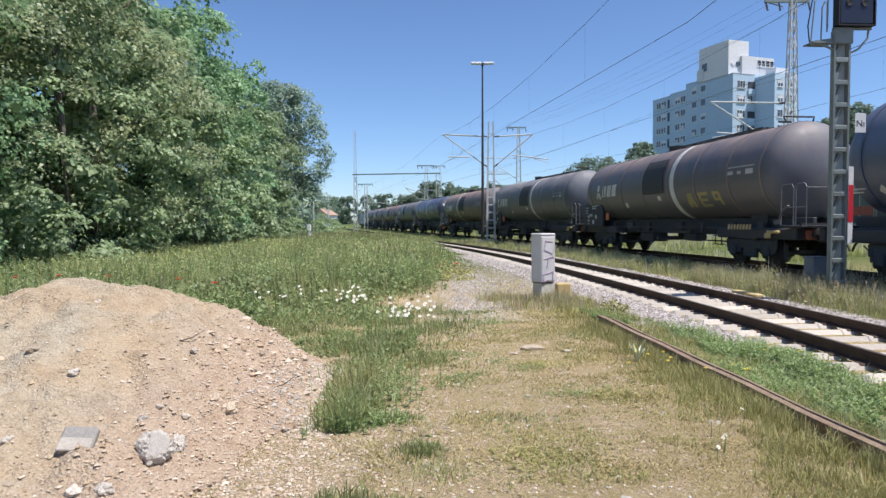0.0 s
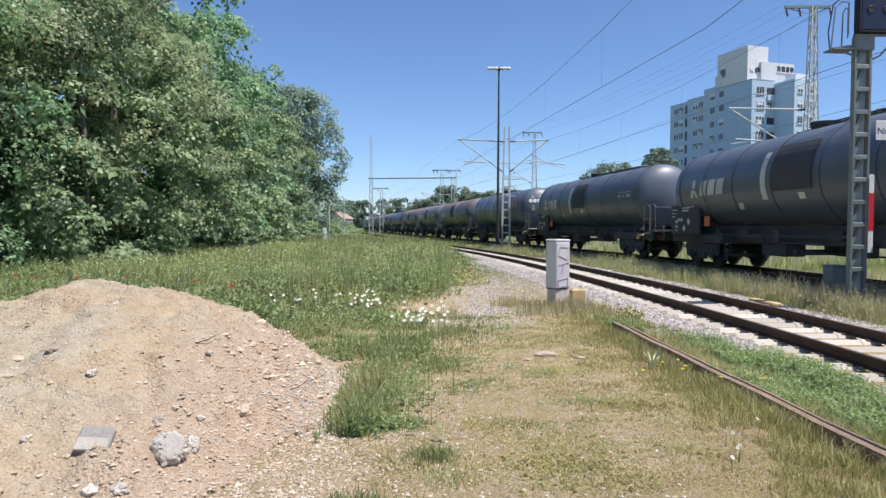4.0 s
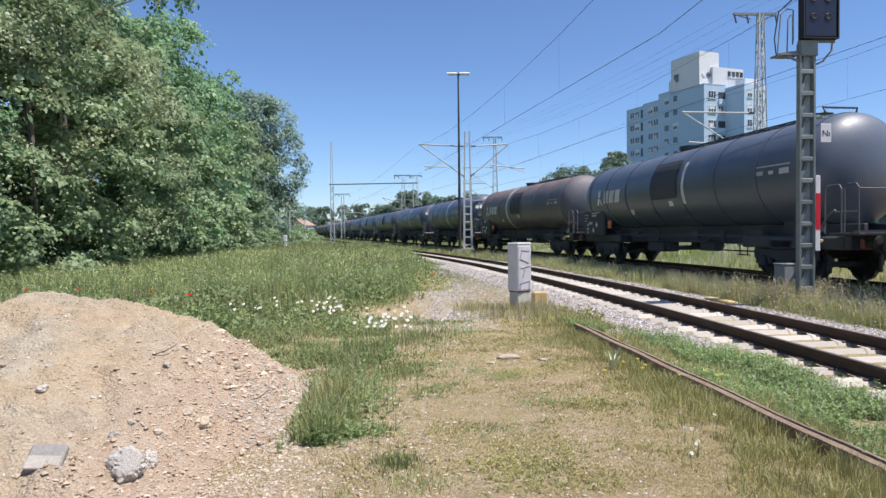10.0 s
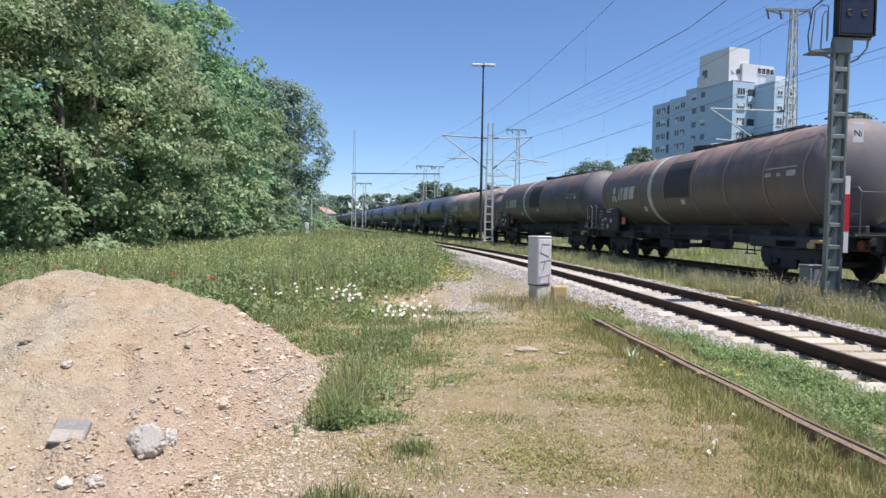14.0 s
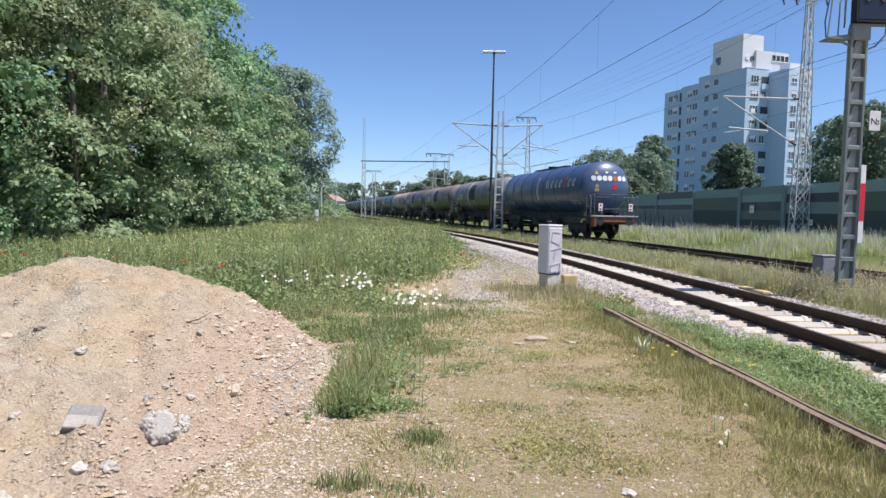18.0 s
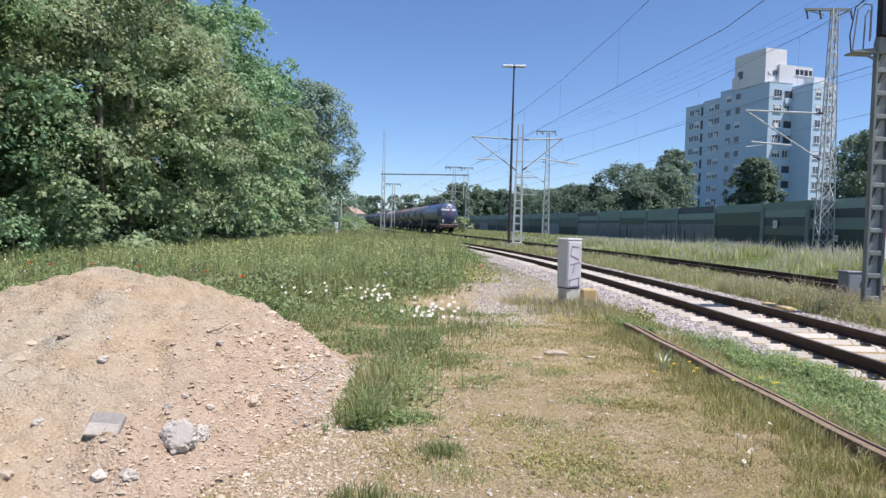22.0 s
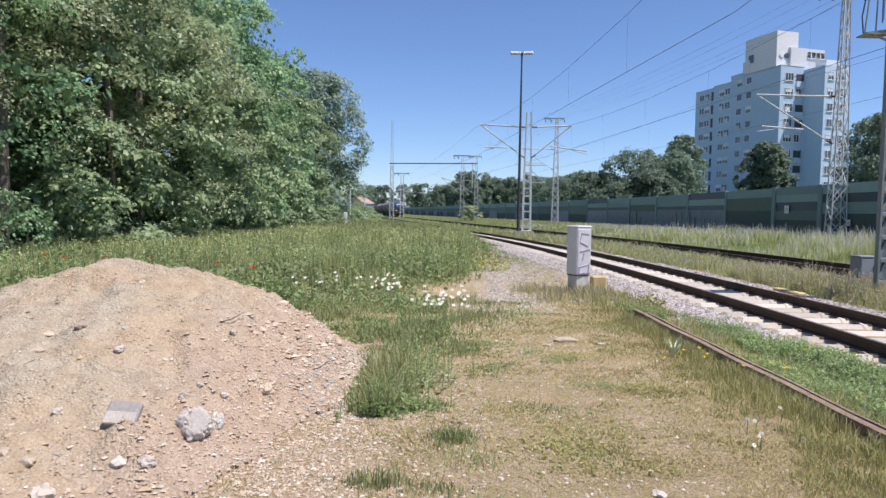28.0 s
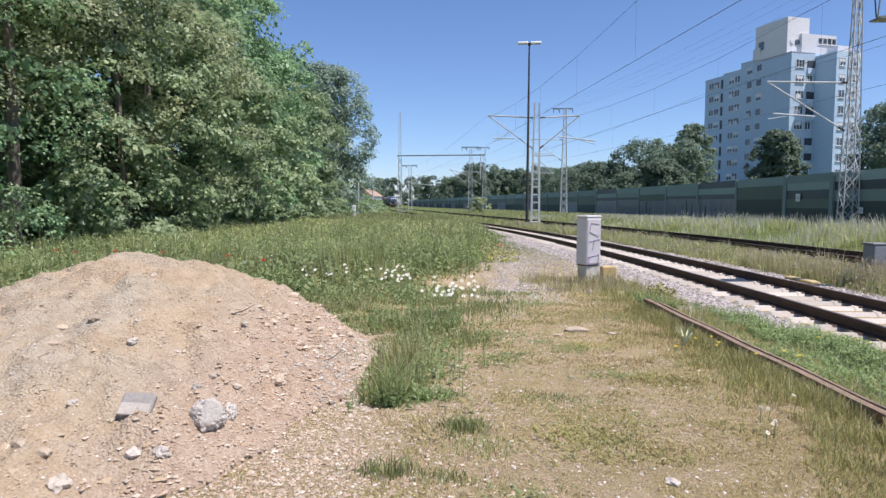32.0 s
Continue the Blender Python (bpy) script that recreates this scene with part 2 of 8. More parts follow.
M_SLEEPER_OLD = worn("wooden_sleeper", (0.10, 0.08, 0.065), (0.20, 0.17, 0.14), 4.0, 0.7, 0.9)
M_CONCRETE = worn("concrete", (0.45, 0.43, 0.38), (0.28, 0.27, 0.22), 4.0, 0.7, 0.9, bump=0.3)
M_BASE = worn("pale_concrete", (0.62, 0.59, 0.50), (0.46, 0.44, 0.36), 4.0, 0.6, 0.9, bump=0.3)
M_CABINET = worn("cabinet_paint", (0.60, 0.59, 0.60), (0.42, 0.41, 0.40), 2.5, 0.4, 0.6, grain=120, bump=0.05)
M_RELAY = worn("relay_box_paint", (0.22, 0.24, 0.26), (0.16, 0.17, 0.18), 3.0, 0.5, 0.55)
M_GRAFFITI = worn("violet_spray", (0.46, 0.28, 0.44), (0.58, 0.48, 0.57), 14.0, 0.6, 0.7)
M_YELLOW = worn("yellow_paint", (0.52, 0.38, 0.16), (0.44, 0.38, 0.26), 5.0, 0.7, 0.75)
M_RED = worn("red_paint", (0.62, 0.03, 0.05), (0.45, 0.05, 0.05), 4.0, 0.3, 0.5)
M_WHITE = worn("white_paint", (0.80, 0.80, 0.80), (0.60, 0.60, 0.58), 4.0, 0.4, 0.5, bump=0.04)
M_BLACK = worn("matt_black", (0.012, 0.012, 0.014), (0.03, 0.03, 0.03), 4.0, 0.5, 0.6)
M_INSUL = worn("insulator_brown", (0.10, 0.05, 0.035), (0.06, 0.04, 0.03), 9.0, 0.4, 0.3)
M_WIRE = worn("copper_wire", (0.10, 0.11, 0.11), (0.07, 0.07, 0.07), 4.0, 0.4, 0.5, 0.4)
M_BARK = worn("bark", (0.16, 0.135, 0.11), (0.07, 0.06, 0.05), 5.0, 0.8, 0.95, bump=0.6)
M_BIRCH = worn("pale_bark", (0.36, 0.34, 0.30), (0.12, 0.10, 0.09), 5.0, 0.8, 0.9, bump=0.5)
M_LEAF_A = leafy("maple_leaf", ((0.205, 0.295, 0.14), (0.28, 0.375, 0.195), (0.44, 0.53, 0.325)), 0.42, 0.40)
M_LEAF_B = leafy("ash_leaf", ((0.187, 0.320, 0.163), (0.244, 0.393, 0.203), (0.376, 0.526, 0.305)), 0.42, 0.40)
M_LEAF_C = leafy("willow_leaf", ((0.315, 0.378, 0.194), (0.399, 0.462, 0.252), (0.546, 0.588, 0.383)), 0.42, 0.40)
M_LEAF_D = leafy("aspen_leaf", ((0.209, 0.297, 0.226), (0.275, 0.369, 0.281), (0.385, 0.473, 0.385)), 0.4, 0.42)
# far leaves: the bluish cast of distance haze is put into the colour
M_LEAF_FAR = leafy("haze_tinted_leaf", ((0.135, 0.20, 0.135), (0.185, 0.255, 0.175), (0.265, 0.335, 0.24)))
M_GRASS = leafy("meadow_grass", ((0.26, 0.27, 0.09), (0.325, 0.33, 0.115), (0.39, 0.38, 0.145), (0.46, 0.425, 0.185), (0.57, 0.49, 0.28)), 0.6, 0.3)
M_MEADOW = leafy("lush_grass", ((0.195, 0.25, 0.09), (0.25, 0.315, 0.115), (0.32, 0.37, 0.15), (0.40, 0.42, 0.19), (0.54, 0.50, 0.31)), 0.6, 0.35)
M_HERB = leafy("green_herb", ((0.195, 0.27, 0.105), (0.275, 0.345, 0.145), (0.37, 0.42, 0.21)), 0.6, 0.3)
M_CLOVER = leafy("clover_leaf", ((0.145, 0.225, 0.075), (0.215, 0.31, 0.11), (0.31, 0.40, 0.18), (0.41, 0.47, 0.25)), 0.6, 0.35)
M_DRY = leafy("dry_grass", ((0.24, 0.25, 0.08), (0.36, 0.34, 0.14), (0.48, 0.42, 0.22), (0.58, 0.50, 0.30)), 0.7, 0.25)
M_OLIVE = leafy("olive_grass", ((0.29, 0.255, 0.095), (0.40, 0.335, 0.14), (0.50, 0.415, 0.20), (0.63, 0.52, 0.31)), 0.7, 0.25)
M_STRAW = leafy("straw_grass", ((0.308, 0.374, 0.138), (0.418, 0.473, 0.182), (0.528, 0.539, 0.242), (0.638, 0.594, 0.363)), 0.7, 0.35)
M_HEADS = leafy("seed_head", ((0.46, 0.45, 0.33), (0.58, 0.56, 0.45), (0.66, 0.63, 0.54)), 0.7, 0.4)
M_SEED = leafy("seeding_grass", ((0.22, 0.25, 0.09), (0.31, 0.32, 0.14), (0.44, 0.41, 0.25)), 0.7, 0.3)
M_BROWNWEED = leafy("faded_weed", ((0.34, 0.26, 0.19), (0.48, 0.38, 0.30), (0.54, 0.46, 0.34), (0.30, 0.32, 0.14), (0.42, 0.40, 0.20)), 0.7, 0.25)
M_THATCH = leafy("dead_thatch", ((0.40, 0.30, 0.18), (0.53, 0.41, 0.27), (0.65, 0.53, 0.38), (0.40, 0.33, 0.15), (0.50, 0.42, 0.22)), 0.8, 0.15)
M_PETAL = leafy("white_petal", ((0.75, 0.75, 0.72), (0.85, 0.85, 0.82)), 0.6, 0.2)
M_POPPY = leafy("red_petal", ((0.60, 0.05, 0.02), (0.75, 0.10, 0.04)), 0.6, 0.2)
M_YFLOWER = leafy("yellow_petal", ((0.75, 0.55, 0.05), (0.85, 0.65, 0.08)), 0.6, 0.2)
M_STONE = worn("pale_stone", (0.50, 0.41, 0.31), (0.38, 0.30, 0.22), 9.0, 0.6, 0.9, bump=0.5, rand=0.3)
M_STONEW = worn("white_stone", (0.53, 0.47, 0.39), (0.41, 0.35, 0.28), 9.0, 0.5, 0.9, bump=0.4, rand=0.15)
M_LUMP = worn("old_concrete", (0.68, 0.63, 0.56), (0.50, 0.45, 0.39), 11.0, 0.7, 0.95, bump=0.9)
M_STONEG = worn("grey_stone", (0.52, 0.47, 0.41), (0.42, 0.365, 0.30), 9.0, 0.6, 0.9, bump=0.5, rand=0.2)

# ---- the plan: two curved tracks that run on straight ----
Y_STRAIGHT = 45.75
Z_RAIL, Z_RAIL2, OFF2, OFF3 = 0.08, 0.23, 6.0, 15.2


def track_x(y):
    if y < 0:
        return 6.243 - 0.0069 * y
    if y < Y_STRAIGHT:
        return 6.243 - 0.0069 * y - 0.002275 * y * y
    return 6.243 - 0.0069 * Y_STRAIGHT - 0.002275 * Y_STRAIGHT ** 2 - 0.215 * (y - Y_STRAIGHT)


def track_slope(y):
    return -0.0069 if y < 0 else max(-0.0069 - 0.00455 * y, -0.215)


def beside(y, d, z=0.0):
    """The point d metres to the right of the first track's centre line at y, and the sideways direction there."""
    s = track_slope(y)
    n = math.hypot(1, s)
    return Vector((track_x(y) + d / n, y - d * s / n, z)), Vector((1 / n, -s / n, 0))


_YS = np.arange(-330.0, 760.0, 0.5)
_C = np.array([beside(float(y), 0)[0][:] for y in _YS])
_C2 = np.array([beside(float(y), OFF2)[0][:] for y in _YS])
_S2 = np.concatenate([[0], np.cumsum(np.hypot(np.diff(_C2[:, 0]), np.diff(_C2[:, 1])))])
_S2 -= np.interp(0.0, _C2[:, 1], _S2)


def lateral(x, y):
    """Distance to the right of the first track's centre, for arrays."""
    y = np.asarray(y, float)
    tx = np.where(y < 0, 6.243 - 0.0069 * y, np.where(y < Y_STRAIGHT, 6.243 - 0.0069 * y - 0.002275 * y * y,
                  6.243 - 0.0069 * Y_STRAIGHT - 0.002275 * Y_STRAIGHT ** 2 - 0.215 * (y - Y_STRAIGHT)))
    sl = np.where(y < 0, -0.0069, np.maximum(-0.0069 - 0.00455 * y, -0.215))
    return (np.asarray(x, float) - tx) / np.hypot(1, sl)


def smooth(a, b, x):
    t = np.clip((np.asarray(x, float) - a) / (b - a), 0, 1)
    return t * t * (3 - 2 * t)


def value_noise(x, y, scale, seed=0):
    """Smooth noise in -1..1 for arrays."""
    rng = np.random.RandomState(seed)
    g = rng.rand(256, 256) * 2 - 1
    u, v = np.asarray(x, float) / scale + 1000.3, np.asarray(y, float) / scale + 1000.7
    i, j = np.floor(u).astype(int), np.floor(v).astype(int)
    f, h = u - i, v - j
    f, h = f * f * (3 - 2 * f), h * h * (3 - 2 * h)
    a, b, c, d = g[i % 256, j % 256], g[(i + 1) % 256, j % 256], g[i % 256, (j + 1) % 256], g[(i + 1) % 256, (j + 1) % 256]
    return (a * (1 - f) + b * f) * (1 - h) + (c * (1 - f) + d * f) * h


HEAP = (-3.45, 6.5)


def heap_height(x, y):
    """The heap of spoil: steep behind and to the right, with a long toe in front."""
    x, y = np.asarray(x, float), np.asarray(y, float)
    dx, dy = x - HEAP[0], y - HEAP[1]
    dx = np.where(dx > 0, dx / 2.3, dx / 3.0)
    dy = np.where(dy > 0, dy / 2.3, dy / 3.9)
    r = np.hypot(dx, dy)
    w = np.where(r > 1e-6, np.abs(dx) / np.maximum(r, 1e-6), 0.5)
    p = np.where(dx > 0, 1.1 + 0.22 * w, 1.25)
    r = r * (1 + 0.07 * value_noise(x, y, 0.9, 5) + 0.04 * value_noise(x, y, 0.35, 6))
    return 1.11 * np.clip(1 - np.power(np.sqrt(r * r + 0.03), p) + 0.06, 0, 1)


def ground_z(x, y):
    x, y = np.asarray(x, float), np.asarray(y, float)
    d = lateral(x, y)
    z = 0.05 * value_noise(x, y, 3.1, 1) + 0.025 * value_noise(x, y, 0.9, 2) + 0.010 * value_noise(x, y, 0.3, 3)
    z = z * (1 - smooth(-3.4, -2.4, d)) + (-0.14) * smooth(-3.6, -2.2, d) * (1 - smooth(2.4, 4.0, d)) \
        + 0.02 * smooth(2.4, 4.0, d) + 0.18 * smooth(9.0, 12.0, d)
    z = z + 0.35 * smooth(-12, -24, x + 0.06 * y) + 0.02 * value_noise(x, y, 1.4, 4) * smooth(2.5, 4, d)
    return z


def mat_ground():
    k = Nodes("trodden_ground")
    geo = k.t.nodes.new("ShaderNodeNewGeometry")
    pos = geo.outputs["Position"]
    big = k.noise(0.55, 6, 0.65, pos)
    mid = k.noise(4.2, 7, 0.75, pos)
    small = k.noise(13, 6, 0.8, pos)
    fine = k.noise(45, 5, 0.8, pos)
    dirt = k.ramp(k.math("ADD", k.math("MULTIPLY", fine, 0.55), k.math("MULTIPLY", small, 0.45)), ((0.36, (0.35, 0.245, 0.15)), (0.5, (0.62, 0.465, 0.305)), (0.64, (0.77, 0.635, 0.465))))
    for scale, reach in ((24.0, 0.22), (60.0, 0.28)):
        v = k.n("ShaderNodeTexVoronoi", Scale=scale)
        k.l(pos, v.inputs["Vector"])
        dirt = k.mix(k.ramp(v.outputs["Distance"], ((reach * 0.5, (0.7, 0.7, 0.7)), (reach, (0, 0, 0)))), dirt, k.mix(v.outputs["Color"], (0.46, 0.355, 0.24), (0.78, 0.67, 0.52)))
    rusty = k.ramp(small, ((0.35, (0.40, 0.275, 0.12)), (0.65, (0.62, 0.46, 0.23))))
    dirt = k.mix(k.ramp(k.noise(1.7, 4, 0.6, pos), ((0.52, (0, 0, 0)), (0.68, (0.55, 0.55, 0.55)))), dirt, rusty)
    grass = k.ramp(k.math("ADD", k.math("MULTIPLY", fine, 0.6), k.math("MULTIPLY", small, 0.4)), ((0.34, (0.23, 0.18, 0.075)), (0.5, (0.43, 0.345, 0.155)), (0.66, (0.62, 0.51, 0.275))))
    m = k.ramp(k.math("ADD", k.math("ADD", k.math("MULTIPLY", big, 0.35), k.math("MULTIPLY", mid, 0.4)), k.math("MULTIPLY", small, 0.35)), ((0.46, (0, 0, 0)), (0.57, (0.9, 0.9, 0.9))))
    sep = k.t.nodes.new("ShaderNodeSeparateXYZ")
    k.l(pos, sep.inputs[0])
    toe = k.math("MULTIPLY_ADD", sep.outputs["X"], 0.5)
    toe.node.inputs[2].default_value = 1.0
    m = k.math("MULTIPLY", m, k.ramp(k.math("ADD", toe, k.math("ADD", k.math("MULTIPLY", big, 1.3), k.math("MULTIPLY", mid, 0.5))), ((0.80, (0.05, 0.05, 0.05)), (0.96, (0.9, 0.9, 0.9)))))
    c = k.mix(m, dirt, grass)
    far = k.ramp(k.math("MULTIPLY", sep.outputs["Y"], 0.01), ((0.14, (0, 0, 0)), (0.26, (1, 1, 1))))
    green = k.ramp(mid, ((0.3, (0.07, 0.10, 0.03)), (0.6, (0.14, 0.17, 0.05)), (0.8, (0.26, 0.24, 0.10))))
    c = k.mix(far, c, green)
    k.bump(k.math("ADD", k.math("ADD", fine, small), mid), 1.0, 0.035)
    return k.done(c, 0.95, 0, 0.2)


M_GROUND = mat_ground()


def graded(near0, near1, step, far0, far1, ratio):
    a = list(np.arange(near0, near1 + 1e-6, step))
    s, p = step, near1
    while p < far1:
        s *= ratio
        p += s
        a.append(p)
    s, p = step, near0
    while p > far0:
        s *= ratio
        p -= s
        a.insert(0, p)
    return np.array(a)


def grid_mesh(name, mat, xs, ys, zf):
    X, Y = np.meshgrid(xs, ys)
    Z = zf(X, Y)
    n, m = len(ys), len(xs)
    me = bpy.data.meshes.new(name)
    co = np.stack([X, Y, Z], 2).astype(np.float32)
    i = np.arange(n * m).reshape(n, m)
    F = np.stack([i[:-1, :-1], i[:-1, 1:], i[1:, 1:], i[1:, :-1]], 2).reshape(-1)
    me.vertices.add(n * m)
    me.vertices.foreach_set("co", co.reshape(-1))
    me.loops.add(len(F))
    me.loops.foreach_set("vertex_index", F.astype(np.int32))
    me.polygons.add(len(F) // 4)
    me.polygons.foreach_set("loop_start", np.arange(0, len(F), 4, dtype=np.int32))
    me.update(calc_edges=True)
    me.materials.append(mat)
    me.shade_smooth()
    return me


ground = new("ground", grid_mesh("ground", M_GROUND, graded(-7.0, 11.0, 0.11, -2500, 2500, 1.06),
                                 graded(0.5, 16.0, 0.11, -2500, 3500, 1.045), ground_z))
tagged(ground, "trodden gravelly earth with patchy dry grass, reaching the horizon", "ground", kind="structure")


# ---- the heap of spoil ----
def mat_heap():
    k = Nodes("gravelly_spoil")
    geo = k.t.nodes.new("ShaderNodeNewGeometry")
    pos = geo.outputs["Position"]
    big = k.noise(0.9, 6, 0.6, pos)
    mid = k.noise(6, 6, 0.75, pos)
    fine = k.noise(60, 4, 0.7, pos)
    a = k.ramp(mid, ((0.25, (0.32, 0.235, 0.15)), (0.5, (0.46, 0.355, 0.236)), (0.75, (0.55, 0.44, 0.31))))
    b = k.ramp(mid, ((0.25, (0.31, 0.255, 0.181)), (0.5, (0.43, 0.37, 0.274)), (0.75, (0.52, 0.46, 0.358))))
    c = k.mix(k.ramp(big, ((0.42, (0, 0, 0)), (0.6, (1, 1, 1)))), a, b)
    sep = k.t.nodes.new("ShaderNodeSeparateXYZ")
    k.l(pos, sep.inputs[0])
    flank = k.math("MULTIPLY_ADD", sep.outputs["X"], 0.4)
    flank.node.inputs[2].default_value = 1.2
    flank = k.ramp(k.math("ADD", flank, k.math("MULTIPLY", big, 0.4)), ((0.35, (0, 0, 0)), (0.65, (0.8, 0.8, 0.8))))
    c = k.mix(flank, c, k.ramp(mid, ((0.25, (0.34, 0.235, 0.165)), (0.5, (0.46, 0.34, 0.245)), (0.75, (0.55, 0.43, 0.33)))))
    v = k.n("ShaderNodeTexVoronoi", Scale=42.0)
    k.l(pos, v.inputs["Vector"])
    c = k.mix(k.ramp(v.outputs["Distance"], ((0.16, (0.8, 0.8, 0.8)), (0.28, (0, 0, 0)))), c, k.mix(v.outputs["Color"], (0.34, 0.27, 0.21), (0.60, 0.52, 0.44)))
    c = k.mix(0.5, c, k.ramp(fine, ((0.25, (0.3, 0.3, 0.3)), (0.75, (0.75, 0.75, 0.75)))), "OVERLAY")
    h = k.math("ADD", k.math("MULTIPLY", mid, 1.5), k.math("ADD", fine, k.math("MULTIPLY", v.outputs["Distance"], -0.8)))
    k.bump(h, 0.8, 0.025)
    return k.done(c, 0.95, 0, 0.2)


M_HEAP = mat_heap()


def heap_z(x, y):
    h = heap_height(x, y)
    rough = 0.055 * value_noise(x, y, 0.45, 11) + 0.045 * value_noise(x, y, 0.18, 12) + 0.034 * value_noise(x, y, 0.085, 13)
    return ground_z(x, y) + h + rough * np.clip(h * 6, 0, 1) + np.where(h > 0.0, 0.015, -0.12)


heap = new("earth_mound", grid_mesh("earth_mound", M_HEAP, np.arange(-6.8, -0.6, 0.036), np.arange(2.1, 9.2, 0.036), heap_z))
tagged(heap, "tan heap of gravelly excavated earth with scattered stones", "earth heap")


def rock_mesh(name, mat, seed, flat=0.7, angular=0.35, sub=2, grit=0.12):
    rng = random.Random(seed)
    bm = bmesh.new()
    bmesh.ops.create_icosphere(bm, subdivisions=sub, radius=0.5)
    off = Vector((rng.random() * 50, rng.random() * 50, 0))
    for v in bm.verts:
        p = v.co.normalized()
        r = 0.5 * (1 + angular * noise.noise(p * 1.6 + off) + grit * noise.noise(p * 5 + off) + 0.5 * grit * noise.noise(p * 11 + off))
        q = p * r
        v.co = Vector((q.x, q.y * 0.85, q.z * flat))
    for _ in range(4):
        n = Vector((rng.uniform(-1, 1), rng.uniform(-1, 1), rng.uniform(-0.3, 1))).normalized()
        d = rng.uniform(0.28, 0.4)
        for v in bm.verts:
            e = v.co.dot(n) - d
            if e > 0:
                v.co -= n * e
    me = bpy.data.meshes.new(name)
    bm.to_mesh(me)
    bm.free()
    me.materials.append(mat)
    return me


def surface_z(x, y):
    return float(max(heap_z(np.array(x), np.array(y)), ground_z(np.array(x), np.array(y))))


ROCKS = [rock_mesh("stone", m, i, f, 0.45, 3, 0.2) for i, (m, f) in enumerate(((M_STONE, 0.7), (M_STONEW, 0.6), (M_STONEG, 0.7), (M_STONE, 0.5), (M_STONEG, 0.55), (M_STONEW, 0.75)))]


def pebbles(name, mat, n, region, size, seed, zf, label, category):
    """Scattered chips: joined small polyhedra, too many to count."""
    rng = np.random.RandomState(seed)
    x, y = region(rng, n)
    z = zf(x, y)
    s = size[0] * (size[1] / size[0]) ** (rng.rand(len(x)) ** 2.5)
    base = np.array([(1, 0, 0), (-1, 0, 0), (0, 1, 0), (0, -1, 0), (0, 0, 0.8), (0, 0, -0.8)], float)
    tris = np.array([(0, 2, 4), (2, 1, 4), (1, 3, 4), (3, 0, 4), (2, 0, 5), (1, 2, 5), (3, 1, 5), (0, 3, 5)])
    N = len(x)
    V = base[None] * (0.5 + 0.9 * rng.rand(N, 6, 1)) + 0.5 * (rng.rand(N, 6, 3) - 0.5)
    t = rng.rand(N) * 6.283
    c, sn = np.cos(t)[:, None], np.sin(t)[:, None]
    V = np.stack([V[..., 0] * c - V[..., 1] * sn, V[..., 0] * sn + V[..., 1] * c, V[..., 2] * 0.6], 2) * (s / 2)[:, None, None]
    V += np.stack([x, y, z + s * 0.12], 1)[:, None]
    F = (tris[None] + (np.arange(N) * 6)[:, None, None]).reshape(-1)
    me = bpy.data.meshes.new(name)
    me.vertices.add(N * 6)
    me.vertices.foreach_set("co", V.astype(np.float32).reshape(-1))
    me.loops.add(len(F))
    me.loops.foreach_set("vertex_index", F.astype(np.int32))
    me.polygons.add(len(F) // 3)
    me.polygons.foreach_set("loop_start", np.arange(0, len(F), 3, dtype=np.int32))
    me.polygons.foreach_set("use_smooth", np.zeros(len(F) // 3, dtype=bool))
    me.update(calc_edges=True)
    me.materials.append(mat)
    return tagged(new(name, me), label, category, kind="stuff")


def mat_chips(name, cols):
    k = Nodes(name)
    geo = k.t.nodes.new("ShaderNodeNewGeometry")
    c = k.ramp(geo.outputs["Random Per Island"], [(i / (len(cols) - 1), q) for i, q in enumerate(cols)])
    f = k.noise(60, 4, 0.7, geo.outputs["Position"])
    c = k.mix(0.4, c, k.ramp(f, ((0.3, (0.3, 0.3, 0.3)), (0.7, (0.75, 0.75, 0.75)))), "OVERLAY")
    k.bump(f, 0.4, 0.01)
    return k.done(c, 0.92, 0, 0.25)


M_CHIPS = mat_chips("heap_chips", ((0.32, 0.235, 0.149), (0.40, 0.30, 0.195), (0.45, 0.345, 0.228), (0.43, 0.36, 0.260), (0.50, 0.41, 0.288), (0.62, 0.54, 0.419)))
M_PALECHIPS = mat_chips("pale_chips", ((0.36, 0.265, 0.18), (0.45, 0.34, 0.24), (0.50, 0.385, 0.28), (0.46, 0.385, 0.30), (0.55, 0.44, 0.335), (0.66, 0.575, 0.465)))
M_GREYCHIPS = mat_chips("grey_chips", ((0.34, 0.32, 0.29), (0.44, 0.42, 0.38), (0.54, 0.51, 0.47), (0.64, 0.60, 0.55)))
M_WHITECHIPS = mat_chips("white_chips", ((0.58, 0.50, 0.42), (0.70, 0.64, 0.56), (0.78, 0.74, 0.68)))
M_CLODS = mat_chips("earth_clods", ((0.32, 0.24, 0.153), (0.40, 0.305, 0.195), (0.45, 0.345, 0.223), (0.42, 0.35, 0.251), (0.50, 0.41, 0.288)))
M_BALLAST = mat_chips("ballast_stone", ((0.20, 0.18, 0.17), (0.32, 0.285, 0.265), (0.41, 0.365, 0.34), (0.49, 0.445, 0.415), (0.62, 0.57, 0.53)))


# ---- railway ----
RAIL_PROF = [(-0.036, 0.0), (-0.036, -0.04), (-0.009, -0.055), (-0.009, -0.14), (-0.07, -0.155), (-0.07, -0.172),
             (0.07, -0.172), (0.07, -0.155), (0.009, -0.14), (0.009, -0.055), (0.036, -0.04), (0.036, 0.0)]
M_BED = worn("ballast_bed", (0.22, 0.195, 0.18), (0.14, 0.125, 0.115), 1.2, 0.6, 0.95, grain=26, bump=1.0)


